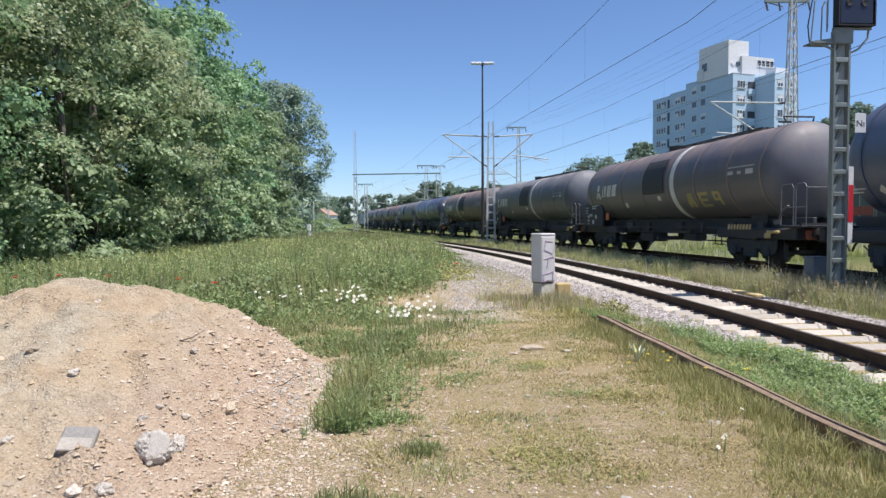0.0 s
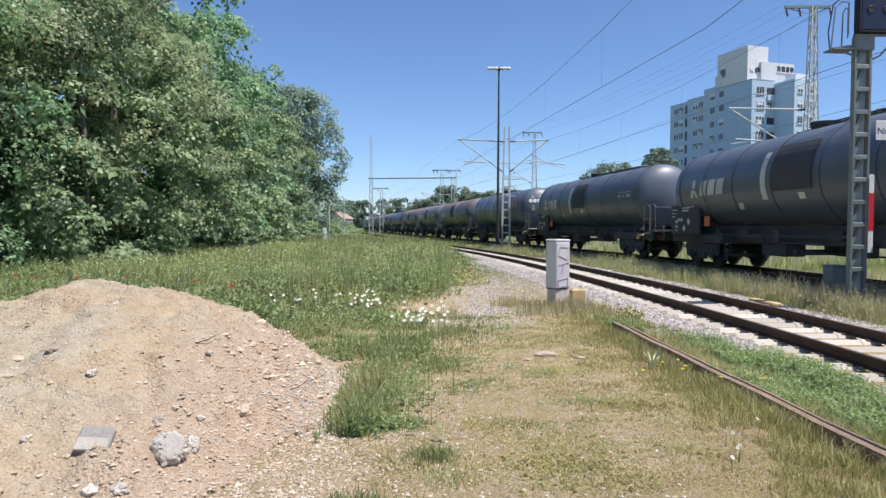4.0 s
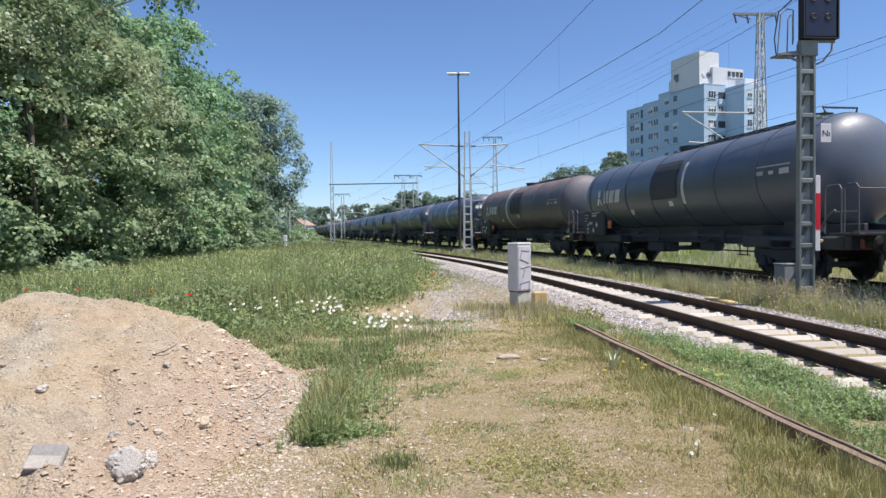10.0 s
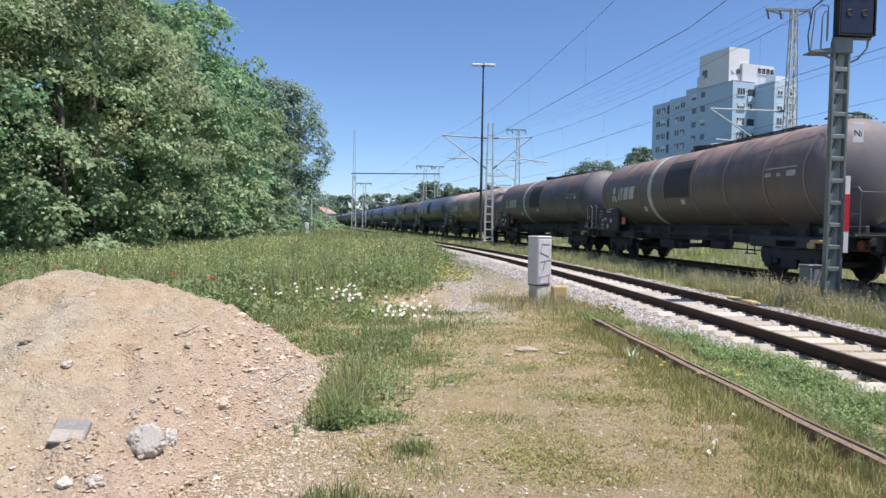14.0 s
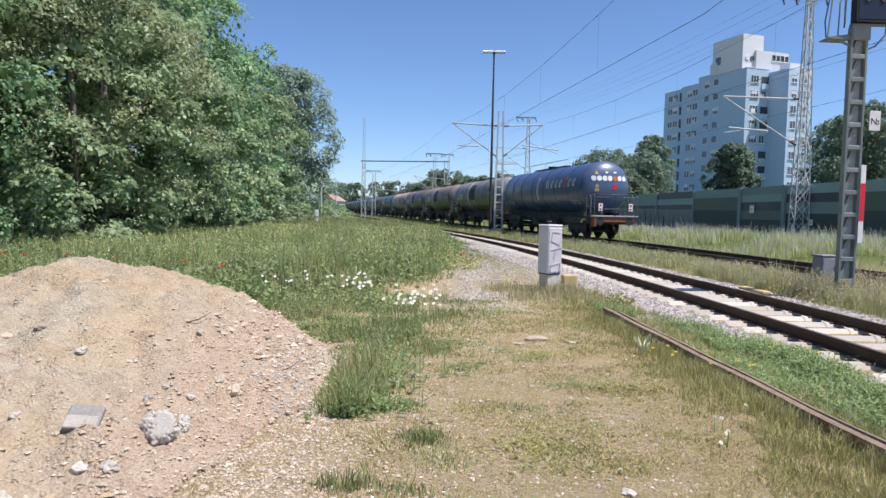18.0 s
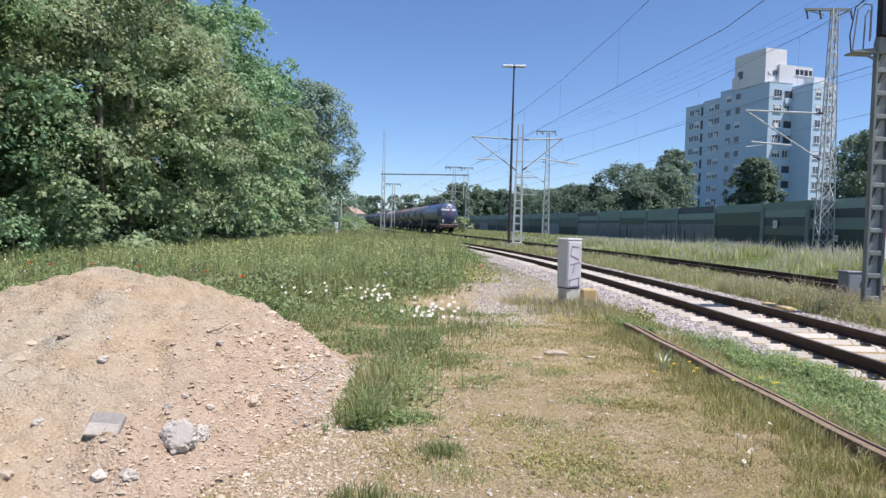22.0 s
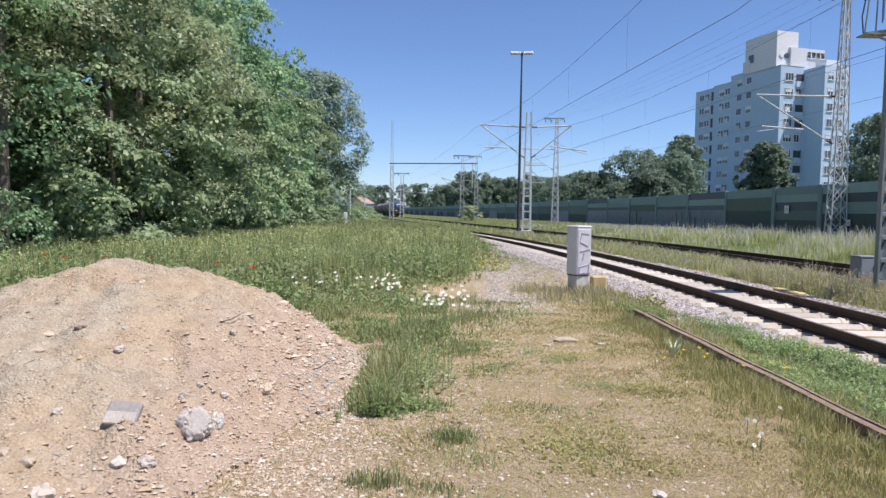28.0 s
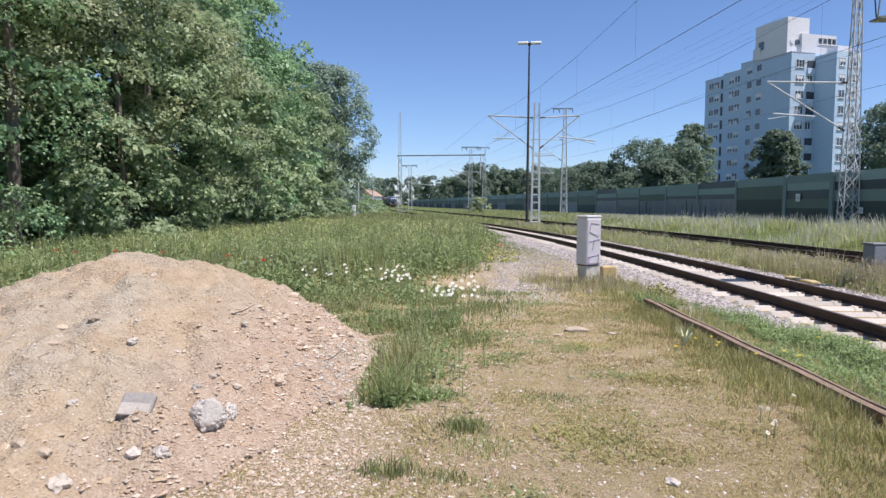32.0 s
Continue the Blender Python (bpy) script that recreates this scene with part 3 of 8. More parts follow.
def spaced(y0, y1):
    ys, y = [], y0
    while y < y1:
        ys.append(y)
        y += 1.0 if y < 60 else 6.0
    return ys + [y1]


def railway(label, d, zr, y0, y1, s0, s1, sleeper_mat, shoulder, group):
    t = thing("railway_track", label, "railway track", group)
    ys = spaced(y0, y1)
    for side in (-0.7525, 0.7525):
        pr = [beside(y, d + side, zr) for y in ys]
        part("rail", MB().sweep(RAIL_PROF, [p for p, _ in pr], [s for _, s in pr]), M_RAIL, t, "rusty steel rail")
        part("running_face", MB().sweep([(-0.026, 0.002), (0.026, 0.002), (0.026, -0.003), (-0.026, -0.003)], [p for p, _ in pr], [s for _, s in pr]), M_RAILTOP, t, "worn running surface of the rail")
    pr = [beside(y, d, zr) for y in ys]
    bed = [(-shoulder - 0.75, -0.40), (-shoulder, -0.25), (-1.0, -0.25), (-0.92, -0.25), (0.92, -0.25), (1.0, -0.235), (shoulder, -0.22), (shoulder + 0.75, -0.36), (shoulder + 0.75, -0.6), (-shoulder - 0.75, -0.6)]
    part("ballast_bed", MB().sweep(bed, [p for p, _ in pr], [s for _, s in pr]), M_BED, t, "bed of crushed grey stone")
    sl = MB().box((0, 0, -0.262), (1.3, 0.20, 0.2), None, 0.06)
    for q in (-1, 1):
        sl.box((q * 0.87, 0, -0.252), (0.86, 0.25, 0.2), None, 0.075)
    me = sl.mesh("sleeper", sleeper_mat)
    cm = MB().box((0, 0, -0.165), (0.34, 0.15, 0.035), None, 0.012).mesh("rail_fastening", M_RAIL)
    y = s0
    while y < s1:
        p, s2 = beside(y, d, zr)
        m = Matrix.Translation(p) @ Matrix.Rotation(math.atan2(s2.y, s2.x) + random.uniform(-0.01, 0.01), 4, "Z")
        s_ob = part("sleeper", me, None, t, at=m)
        if y < 30:
            for q in (-0.7525, 0.7525):
                part("rail_fastening", cm, None, s_ob, "rusty rail fastening", at=pose(q, 0, 0))
        y += 0.6
    return t


railway("railway track on pale concrete sleepers in grey ballast", 0.0, Z_RAIL, -40, 720, 5.0, 62, M_SLEEPER, 1.3, "railway tracks")
railway("overgrown railway track that carries the tank train", OFF2, Z_RAIL2, -320, 720, 13.0, 60, M_SLEEPER_OLD, 1.5, "railway tracks")
railway("disused railway track sunk in tall grass", OFF3, 0.16, 8, 300, 26.0, 46, M_SLEEPER_OLD, 1.3, "railway tracks")


def along(d0, d1, y0, y1, power=1.0):
    """Random places on a strip beside the first track, thinning out with distance."""
    def region(rng, n):
        y = y0 + (y1 - y0) * rng.rand(n) ** power
        d = d0 + (d1 - d0) * rng.rand(n)
        tx = np.array([track_x(v) for v in y])
        sl = np.array([track_slope(v) for v in y])
        h = np.hypot(1, sl)
        return tx + d / h, y - d * sl / h
    return region


def bed_z(zr, d, sh):
    def f(x, y):
        q = np.abs(lateral(x, y) - d)
        return np.where(q < 0.95, zr - 0.235, np.where(q < sh, zr - 0.235, zr - 0.22 - 0.17 * (q - sh) / 0.75))
    return f


pebbles("ballast", M_BALLAST, 9000, along(-0.66, 0.66, 5.5, 50, 2.0), (0.035, 0.07), 20, lambda x, y: bed_z(Z_RAIL, 0, 1.3)(x, y) - 0.03, "grey stones between the sleepers", "ballast")
pebbles("ballast", M_BALLAST, 30000, lambda g, n: tuple(np.concatenate(q) for q in zip(along(-1.75, -1.25, 5.5, 60, 2.2)(g, n // 3), along(1.25, 2.3, 5.5, 60, 2.2)(g, n - n // 3))), (0.045, 0.10), 21, lambda x, y: np.maximum(bed_z(Z_RAIL, 0, 1.3)(x, y), ground_z(x, y)), "coarse grey crushed stone ballast", "ballast")
pebbles("ballast", M_BALLAST, 17000, along(-2.5, -1.2, 9.8, 36, 1.6), (0.035, 0.085), 29, lambda x, y: np.maximum(bed_z(Z_RAIL, 0, 1.3)(x, y), ground_z(x, y)), "grey crushed stone beside the sleeper ends", "ballast")
pebbles("ballast", M_BALLAST, 8000, along(1.2, 2.2, 8, 40, 1.6), (0.035, 0.085), 30, lambda x, y: np.maximum(bed_z(Z_RAIL, 0, 1.3)(x, y), ground_z(x, y)), "grey crushed stone beside the sleeper ends", "ballast")
pebbles("ballast", M_BALLAST, 7000, along(OFF2 - 2.3, OFF2 + 2.3, 12, 60, 2.0), (0.05, 0.10), 22, bed_z(Z_RAIL2, OFF2, 1.5), "coarse grey crushed stone ballast", "ballast")


# ---- stray rail, cabinet and lineside boxes ----
def stray_rail():
    """An old rail with a guard bar, raised on short posts, its end sunk in the grass."""
    t = thing("stray_rail", "rusty old rail with a guard bar lying in the grass", "rail")
    a, b = Vector((2.56, 10.55, 0.165)), Vector((3.20, 2.5, 0.10))
    side = Vector(((b - a).y, -(b - a).x, 0)).normalized()
    n = 20
    P = [a.lerp(b, i / n) + Vector((0, 0, 0.006 * math.sin(i * 1.3))) for i in range(n + 1)]
    part("rail", MB().sweep(RAIL_PROF, P, [side] * (n + 1)), M_OLDRAIL, t)
    P2 = [p - side * 0.085 + Vector((0, 0, 0.004 * math.sin(i))) for i, p in enumerate(P[1:])]
    part("guard_bar", MB().sweep([(-0.026, -0.004), (0.02, 0.004), (0.026, -0.02), (0.012, -0.10), (-0.026, -0.11)], P2, [side] * n), M_OLDRAIL, t, "rusty flat guard bar")
    for i in range(1, n, 3):
        part("spacer", MB().box(P[i] - side * 0.055 + Vector((0, 0, -0.07)), (0.12, 0.07, 0.08), None, 0.01), M_RAIL, t, "rusty spacer block")
    return t


stray_rail()


def lineside_cabinet():
    m = pose(2.17, 14.02, 0.0, 0, 0, 30)
    t = thing("lineside_cabinet", "pale grey lineside cabinet with violet graffiti on a concrete base", "cabinet", at=m)
    part("base", MB().box((0, 0, 0.12), (0.34, 0.30, 0.56), None, 0.015), M_BASE, t, "weathered concrete base")
    part("body", MB().box((0, 0, 0.90), (0.385, 0.345, 1.0), None, 0.012), M_CABINET, t)
    part("door", MB().box((0, -0.178, 0.90), (0.345, 0.014, 0.94), None, 0.005), M_CABINET, t, "flat cabinet door")
    part("cap", MB().box((0, 0, 1.425), (0.405, 0.365, 0.05), None, 0.02), M_CABINET, t, "overhanging pale lid")
    part("plinth_gap", MB().box((0, 0, 0.39), (0.35, 0.31, 0.03)), M_DARKSTEEL, t, "dark joint above the base")
    part("lock", MB().cyl((0.14, -0.18, 0.95), (0.14, -0.20, 0.95), 0.02, 10), M_STEEL, t, "small steel lock")
    for a, b in (((0.13, 1.27), (-0.08, 1.29)), ((-0.08, 1.29), (-0.115, 1.10)), ((-0.115, 1.10), (0.115, 1.01)),
                 ((-0.115, 0.90), (0.14, 0.95)), ((0.0, 0.92), (-0.04, 0.71)),
                 ((-0.13, 0.57), (0.14, 0.63)), ((-0.12, 0.57), (-0.12, 0.40)), ((0.13, 0.62), (0.115, 0.36)), ((-0.10, 0.42), (0.02, 0.46))):
        part("graffiti", MB().bar((a[0] - 0.01, -0.1865, a[1]), (b[0] - 0.01, -0.1865, b[1]), 0.026, 0.004), M_GRAFFITI, t, "sprayed violet stroke")
    return t


lineside_cabinet()


def relay_box():
    t = thing("relay_box", "small grey lineside relay box standing in weeds beside the signal", "relay box", at=pose(9.6, 16.6, 0.06, 0, 0, 6))
    part("body", MB().box((0, 0, 0.36), (0.44, 0.38, 0.62), None, 0.02), M_RELAY, t)
    part("lid", MB().box((0, 0, 0.69), (0.48, 0.42, 0.05), None, 0.015), M_RELAY, t, "pale sheet-metal lid")
    part("door", MB().box((0, -0.197, 0.36), (0.38, 0.012, 0.54), None, 0.004), M_RELAY, t)
    part("handle", MB().box((0.13, -0.21, 0.4), (0.03, 0.03, 0.12), None, 0.01), M_DARKSTEEL, t)
    part("leg", MB().box((-0.14, 0, 0.0), (0.08, 0.3, 0.16)), M_CONCRETE, t)
    part("leg", MB().box((0.14, 0, 0.0), (0.08, 0.3, 0.16)), M_CONCRETE, t)


relay_box()
tagged(part("track_magnet", MB().box((0, 0, 0.12), (0.36, 0.22, 0.34), None, 0.03), M_YELLOW, at=pose(2.86, 15.4, -0.05, 0, 0, 6)),
       "weathered yellow block standing beside the cabinet", "track equipment")
p_, s_ = beside(15.2, 1.62, Z_RAIL - 0.14)
tagged(part("track_magnet", MB().box((0, 0, 0.03), (0.20, 1.1, 0.07), None, 0.02), M_YELLOW, at=Matrix.Translation(p_) @ pose(0, 0, 0, 0, 0, 4)),
       "long pale yellow track magnet beside the rail", "track equipment")


# ---- lattice masts ----
def lattice(mb, p, h, w0, w1, d0, d1, step, thick, rz=0.0, x_brace=True):
    """Four corner angles with diagonal lacing, from p upward, w across and d deep."""
    R = Matrix.Rotation(rz, 3, "Z")
    p = Vector(p)

    def corner(sx, sy, z):
        f = z / h
        return p + R @ Vector((sx * (w0 + (w1 - w0) * f) / 2, sy * (d0 + (d1 - d0) * f) / 2, z))
    for sx in (-1, 1):
        for sy in (-1, 1):
            mb.bar(corner(sx, sy, 0), corner(sx, sy, h), thick)
    n = max(2, round(h / step))
    for i in range(n):
        z0, z1 = h * i / n, h * (i + 1) / n
        for sy in (-1, 1):
            a, b = (-1, 1) if i % 2 else (1, -1)
            mb.bar(corner(a, sy, z0), corner(b, sy, z1), thick * 0.6)
            if x_brace:
                mb.bar(corner(b, sy, z0), corner(a, sy, z1), thick * 0.6)
        for sx in (-1, 1):
            a, b = (-1, 1) if i % 2 else (1, -1)
            mb.bar(corner(sx, a, z0), corner(sx, b, z1), thick * 0.6)
    return mb


def ladder_mast(mb, p, h, w0, w1, step, thick, rz=0.0):
    """Two channels joined by flat rungs (battened mast)."""
    R = Matrix.Rotation(rz, 3, "Z")
    p = Vector(p)
    for sx in (-1, 1):
        mb.bar(p + R @ Vector((sx * w0 / 2, 0, 0)), p + R @ Vector((sx * w1 / 2, 0, h)), thick, thick * 1.6)
    n = round(h / step)
    for i in range(n):
        z = h * (i + 0.5) / n
        w = w0 + (w1 - w0) * z / h
        mb.bar(p + R @ Vector((-w / 2, 0, z)), p + R @ Vector((w / 2, 0, z)), thick * 0.5, thick * 1.1)
    return mb


def insulator(mb, a, b):
    a, b = Vector(a), Vector(b)
    mb.cyl(a, b, 0.035, 8)
    for i in range(5):
        q = a.lerp(b, (i + 0.5) / 5)
        mb.cyl(q - (b - a).normalized() * 0.02, q + (b - a).normalized() * 0.02, 0.075, 10)


def cantilever(t, root_top, root_low, tip, reg0, reg1, steady=None):
    """A hinged arm that holds the contact line: top tube, stay, registration tube, steady arm and insulators."""
    rt, rl, tp, r0, r1 = (Vector(v) for v in (root_top, root_low, tip, reg0, reg1))
    for q in (rt, rl):
        ins = MB()
        insulator(ins, q.lerp(tp, 0.02), q.lerp(tp, 0.02) + (tp - q).normalized() * 0.45)
        part("insulator", ins, M_INSUL, t, "ribbed brown insulator", smooth=True)
    part("top_tube", MB().cyl(rt + (tp - rt).normalized() * 0.45, tp, 0.06, 8), M_STEEL, t)
    part("stay", MB().cyl(rl + (tp - rl).normalized() * 0.45, tp, 0.05, 8), M_STEEL, t)
    part("registration_tube", MB().cyl(r0, r1, 0.05, 8), M_STEEL, t)
    f = 0.55
    part("hanger", MB().cyl(rl.lerp(tp, f), r0.lerp(r1, 0.5), 0.012, 5), M_WIRE, t)
    a, b = steady if steady else (r0 + Vector((0.0, 0, -0.28)), r0.lerp(r1, 0.4) + Vector((0, 0, -0.08)))
    part("steady_arm", MB().cyl(Vector(a), Vector(b), 0.028, 6), M_STEEL, t)


def tee_top(t, p, z, left, right):
    """A crossarm on a mast's top with insulators hung from it."""
    p = Vector(p)
    b = MB().bar(p + Vector((-left, 0, z)), p + Vector((right, 0, z)), 0.14, 0.16)
    b.bar(p + Vector((-left, 0, z)), p + Vector((-left * 0.35, 0, z - 0.35)), 0.06).bar(p + Vector((right, 0, z)), p + Vector((right * 0.35, 0, z - 0.35)), 0.06)
    part("crossarm", b, M_GREYGREEN, t)
    for q in (p + Vector((-left * 0.95, 0, z)), p + Vector((-left * 0.5, 0, z)), p + Vector((right * 0.95, 0, z))):
        i = MB()
        insulator(i, q + Vector((0, 0, -0.08)), q + Vector((0.12, 0, -0.62)))
        part("insulator", i, M_INSUL, t, smooth=True)


def signal():
    x, y = 8.87, 14.55
    t = thing("light_signal", "grey lattice railway signal mast with a dark signal screen", "railway signal", at=pose(x, y, 0.0, 0, 0, 4))
    part("footing", MB().box((0, 0, -0.05), (0.55, 0.5, 0.3), None, 0.03), M_CONCRETE, t, "concrete footing")
    part("base_plate", MB().box((0, -0.02, 0.12), (0.62, 0.42, 0.05), None, 0.01), M_YELLOW, t, "yellow painted base plate")
    h = 5.75
    for sx in (-0.17, 0.17):
        part("upright", MB().box((sx, 0, 0.14 + h / 2), (0.055, 0.13, h), None, 0.008), M_GREYGREEN, t)
    n = 11
    for i in range(n):
        z0 = 0.3 + i * (h - 0.3) / n
        b = MB().bar((-0.16, 0.02, z0 - 0.02), (0.03, 0.02, z0 + 0.42), 0.05, 0.07).box((0, -0.03, z0), (0.29, 0.06, 0.10), None, 0.01)
        part("lacing_bar", b, M_GREYGREEN, t)
    # added plate; its paler paint holds the light on the mast's inner faces
    part("rear_plate", MB().box((0.0, 0.07, 0.14 + h / 2), (0.30, 0.012, h)), worn("lit_grey_green", (0.42, 0.46, 0.45), (0.30, 0.33, 0.32), 2.0, 0.5, 0.6), t, "added rear plate, painted pale as the mast's lit inner faces")
    # screen, collar and service step
    sc = part("signal_screen", MB().box((0.24, -0.12, 6.81), (0.80, 0.10, 1.62), None, 0.03), worn("navy_enamel", (0.014, 0.02, 0.042), (0.026, 0.034, 0.058), 3.0, 0.4, 0.35), t, "dark navy enamelled signal screen")
    part("rim", MB().box((0.24, -0.09, 5.985), (0.84, 0.2, 0.03)).box((0.655, -0.09, 6.81), (0.03, 0.2, 1.66)).box((-0.175, -0.09, 6.81), (0.03, 0.2, 1.66)), M_BLACK, sc, "black rim of the screen")
    for z in (7.31, 6.86, 6.46):
        for sx in (0.06, 0.41):
            part("lens", MB().lathe([(0.02, 0), (0.07, 0), (0.08, -0.012), (0.07, -0.02), (0.02, -0.01)], 12, (sx, -0.17, z), "y"), M_BLACK, sc, "unlit black lens", True)
    part("bracket", MB().box((0.02, -0.02, 5.78), (0.42, 0.16, 0.36), None, 0.02).bar((-0.2, 0, 5.94), (0.66, -0.05, 5.94), 0.05), M_GREYGREEN, t, "grey collar under the screen")
    part("stay", MB().tube([(0.17, 0, 5.40), (0.40, 0, 5.50), (0.62, 0, 5.75), (0.64, 0, 5.98)], 0.024), M_GREYGREEN, t)
    part("platform", MB().bar((-0.17, 0, 5.70), (-0.72, 0, 5.62), 0.06, 0.08).box((-0.45, 0.1, 5.63), (0.5, 0.35, 0.03)).bar((-0.2, 0, 5.5), (-0.5, 0, 5.62), 0.04), M_GREYGREEN, t, "small service step")
    for a, b, w in (((-0.70, 0.0, 5.65), (-0.62, 0.0, 6.55), 0.3), ((-0.30, 0.25, 5.65), (-0.28, 0.25, 6.5), 0.12)):
        part("guard_hoop", MB().tube([a, b, (b[0] + w * 0.5, b[1], b[2] + 0.12), (b[0] + w, b[1], b[2] + 0.1), (b[0] + w, b[1], a[2] + 0.3)], 0.016), M_GREYGREEN, t)
    part("cable", MB().tube([(-0.72, 0.02, 5.66), (-0.76, 0.02, 6.0), (-0.66, 0.02, 6.6), (-0.1, 0.02, 7.1)], 0.014), M_BLACK, t)
    pl = part("mast_board", MB().box((0.235, -0.09, 2.03), (0.115, 0.012, 1.72), None, 0.003), M_WHITE, t, "narrow white-red-white mast board")
    part("red_panel", MB().box((0.235, -0.099, 2.07), (0.115, 0.006, 0.83)), M_RED, pl, "red middle panel")
    part("signal_plate", MB().box((0.42, -0.1, 3.86), (0.255, 0.01, 0.43), None, 0.004), M_WHITE, t, "white plate with the signal's letters")
    lettering("N", (0.315, -0.107, 3.78), 0.20, M_BLACK, t)
    lettering("3", (0.455, -0.107, 3.78), 0.135, M_BLACK, t)
    part("conduit", MB().tube([(0.21, 0.04, 0.1), (0.21, 0.04, 5.4)], 0.02), M_STEEL, t)
    return t


def text_mesh(text, size, mat):
    cu = bpy.data.curves.new("lettering", "FONT")
    cu.body, cu.size, cu.extrude = text, size, 0.001
    tmp = bpy.data.objects.new("lettering", cu)
    scene.collection.objects.link(tmp)
    dg = bpy.context.evaluated_depsgraph_get()
    me = bpy.data.meshes.new_from_object(tmp.evaluated_get(dg))
    bpy.data.objects.remove(tmp)
    bpy.data.curves.remove(cu)
    me.materials.clear()
    me.materials.append(mat)
    return me


def lettering(text, at, size, mat, parent):
    return part("lettering", text_mesh(text, size, mat), None, parent, at=Matrix.Translation(at) @ pose(0, 0, 0, 90, 0, 0))


signal()


def yard_lamp():
    x, y = 3.22, 52.3
    t = thing("yard_lamp", "tall slim dark steel yard lamp with a twin flat head", "lamp post", at=pose(x, y, 0.1))
    part("footing", MB().box((0, 0, 0.02), (0.6, 0.6, 0.3)), M_CONCRETE, t)
    part("pole", MB().cyl((0, 0, 0), (0, 0, 14.2), 0.13, 12, 0.06), M_DARKSTEEL, t, smooth=True)
    for s in (-1, 1):
        a = part("luminaire", MB().box((s * 0.5, 0, 14.3), (0.86, 0.34, 0.16), None, 0.05), M_WHITE, t, "flat pale luminaire")
        part("diffuser", MB().box((s * 0.5, 0, 14.21), (0.7, 0.26, 0.03)), M_CABINET, a)
    part("head_bracket", MB().box((0, 0, 14.2), (0.2, 0.14, 0.2)), M_DARKSTEEL, t)


yard_lamp()


def line_mast():
    """Battened mast between the tracks, with an arm to each side."""
    x, y = 3.9, 52.6
    t = thing("catenary_mast", "pale battened steel catenary mast with an arm to each side", "catenary mast")
    part("foundation", MB().box((x, y, 0.1), (0.9, 0.7, 0.5), None, 0.03), M_CONCRETE, t)
    part("shaft", ladder_mast(MB(), (x, y, 0.3), 5.6, 0.62, 0.5, 0.62, 0.10), M_STEEL, t)
    part("upper_shaft", ladder_mast(MB(), (x, y, 5.9), 3.9, 0.5, 0.36, 1.6, 0.07), M_STEEL, t)
    c1 = beside(52.5, 0.0, 0)[0]
    c2 = beside(52.5, OFF2, 0)[0]
    cantilever(t, (x - 0.2, y, 8.6), (x - 0.2, y, 6.1), (c1.x + 0.3, y, 8.8), (c1.x + 0.7, y, 7.0), (c1.x + 2.5, y, 6.95))
    cantilever(t, (x + 0.2, y, 8.6), (x + 0.2, y, 6.1), (c2.x + 1.7, y, 8.75), (c2.x + 3.0, y, 6.75), (c2.x + 0.05, y, 7.1))
    part("bracket", MB().bar((x, y, 5.55), (x + 1.5, y, 5.6), 0.07).bar((x + 0.1, y, 5.3), (x + 1.4, y, 4.2), 0.05).bar((x, y, 4.25), (x + 1.45, y, 4.2), 0.07), M_STEEL, t)


line_mast()


def tall_mast(x, y, zb, h, arm_tip, label):
    t = thing("catenary_mast", label, "catenary mast", "tall lattice catenary masts")
    part("foundation", MB().box((x, y, zb - 0.2), (1.7, 1.4, 0.5), None, 0.04), M_CONCRETE, t, "concrete foundation slab")
    part("shaft", lattice(MB(), (x, y, zb), h, 1.02, 0.34, 0.75, 0.3, 1.15, 0.07), M_STEEL, t)
    tee_top(t, (x, y, zb), h - 0.1, 1.9, 1.1)
    tx, ty, tz = arm_tip
    cantilever(t, (x - 0.3, y, tz - 0.1), (x - 0.35, y, tz - 3.25), arm_tip, (tx + 0.45, ty, tz - 2.05), (tx + 3.1, ty, tz - 2.25), ((tx + 0.15, ty, tz - 2.4), (tx + 1.3, ty, tz - 2.23)))
    return t


tall_mast(23.55, 44.0, 0.28, 16.2, (18.1, 44.0, 9.72), "tall pale steel lattice catenary mast with a single arm")
tall_mast(11.7, 100.0, 0.3, 16.0, (6.5, 100.0, 11.6), "tall pale steel lattice catenary mast near the noise barrier")
tall_mast(-0.6, 150.0, 0.3, 14.5, (-6.0, 150.0, 9.2), "distant steel lattice catenary mast")


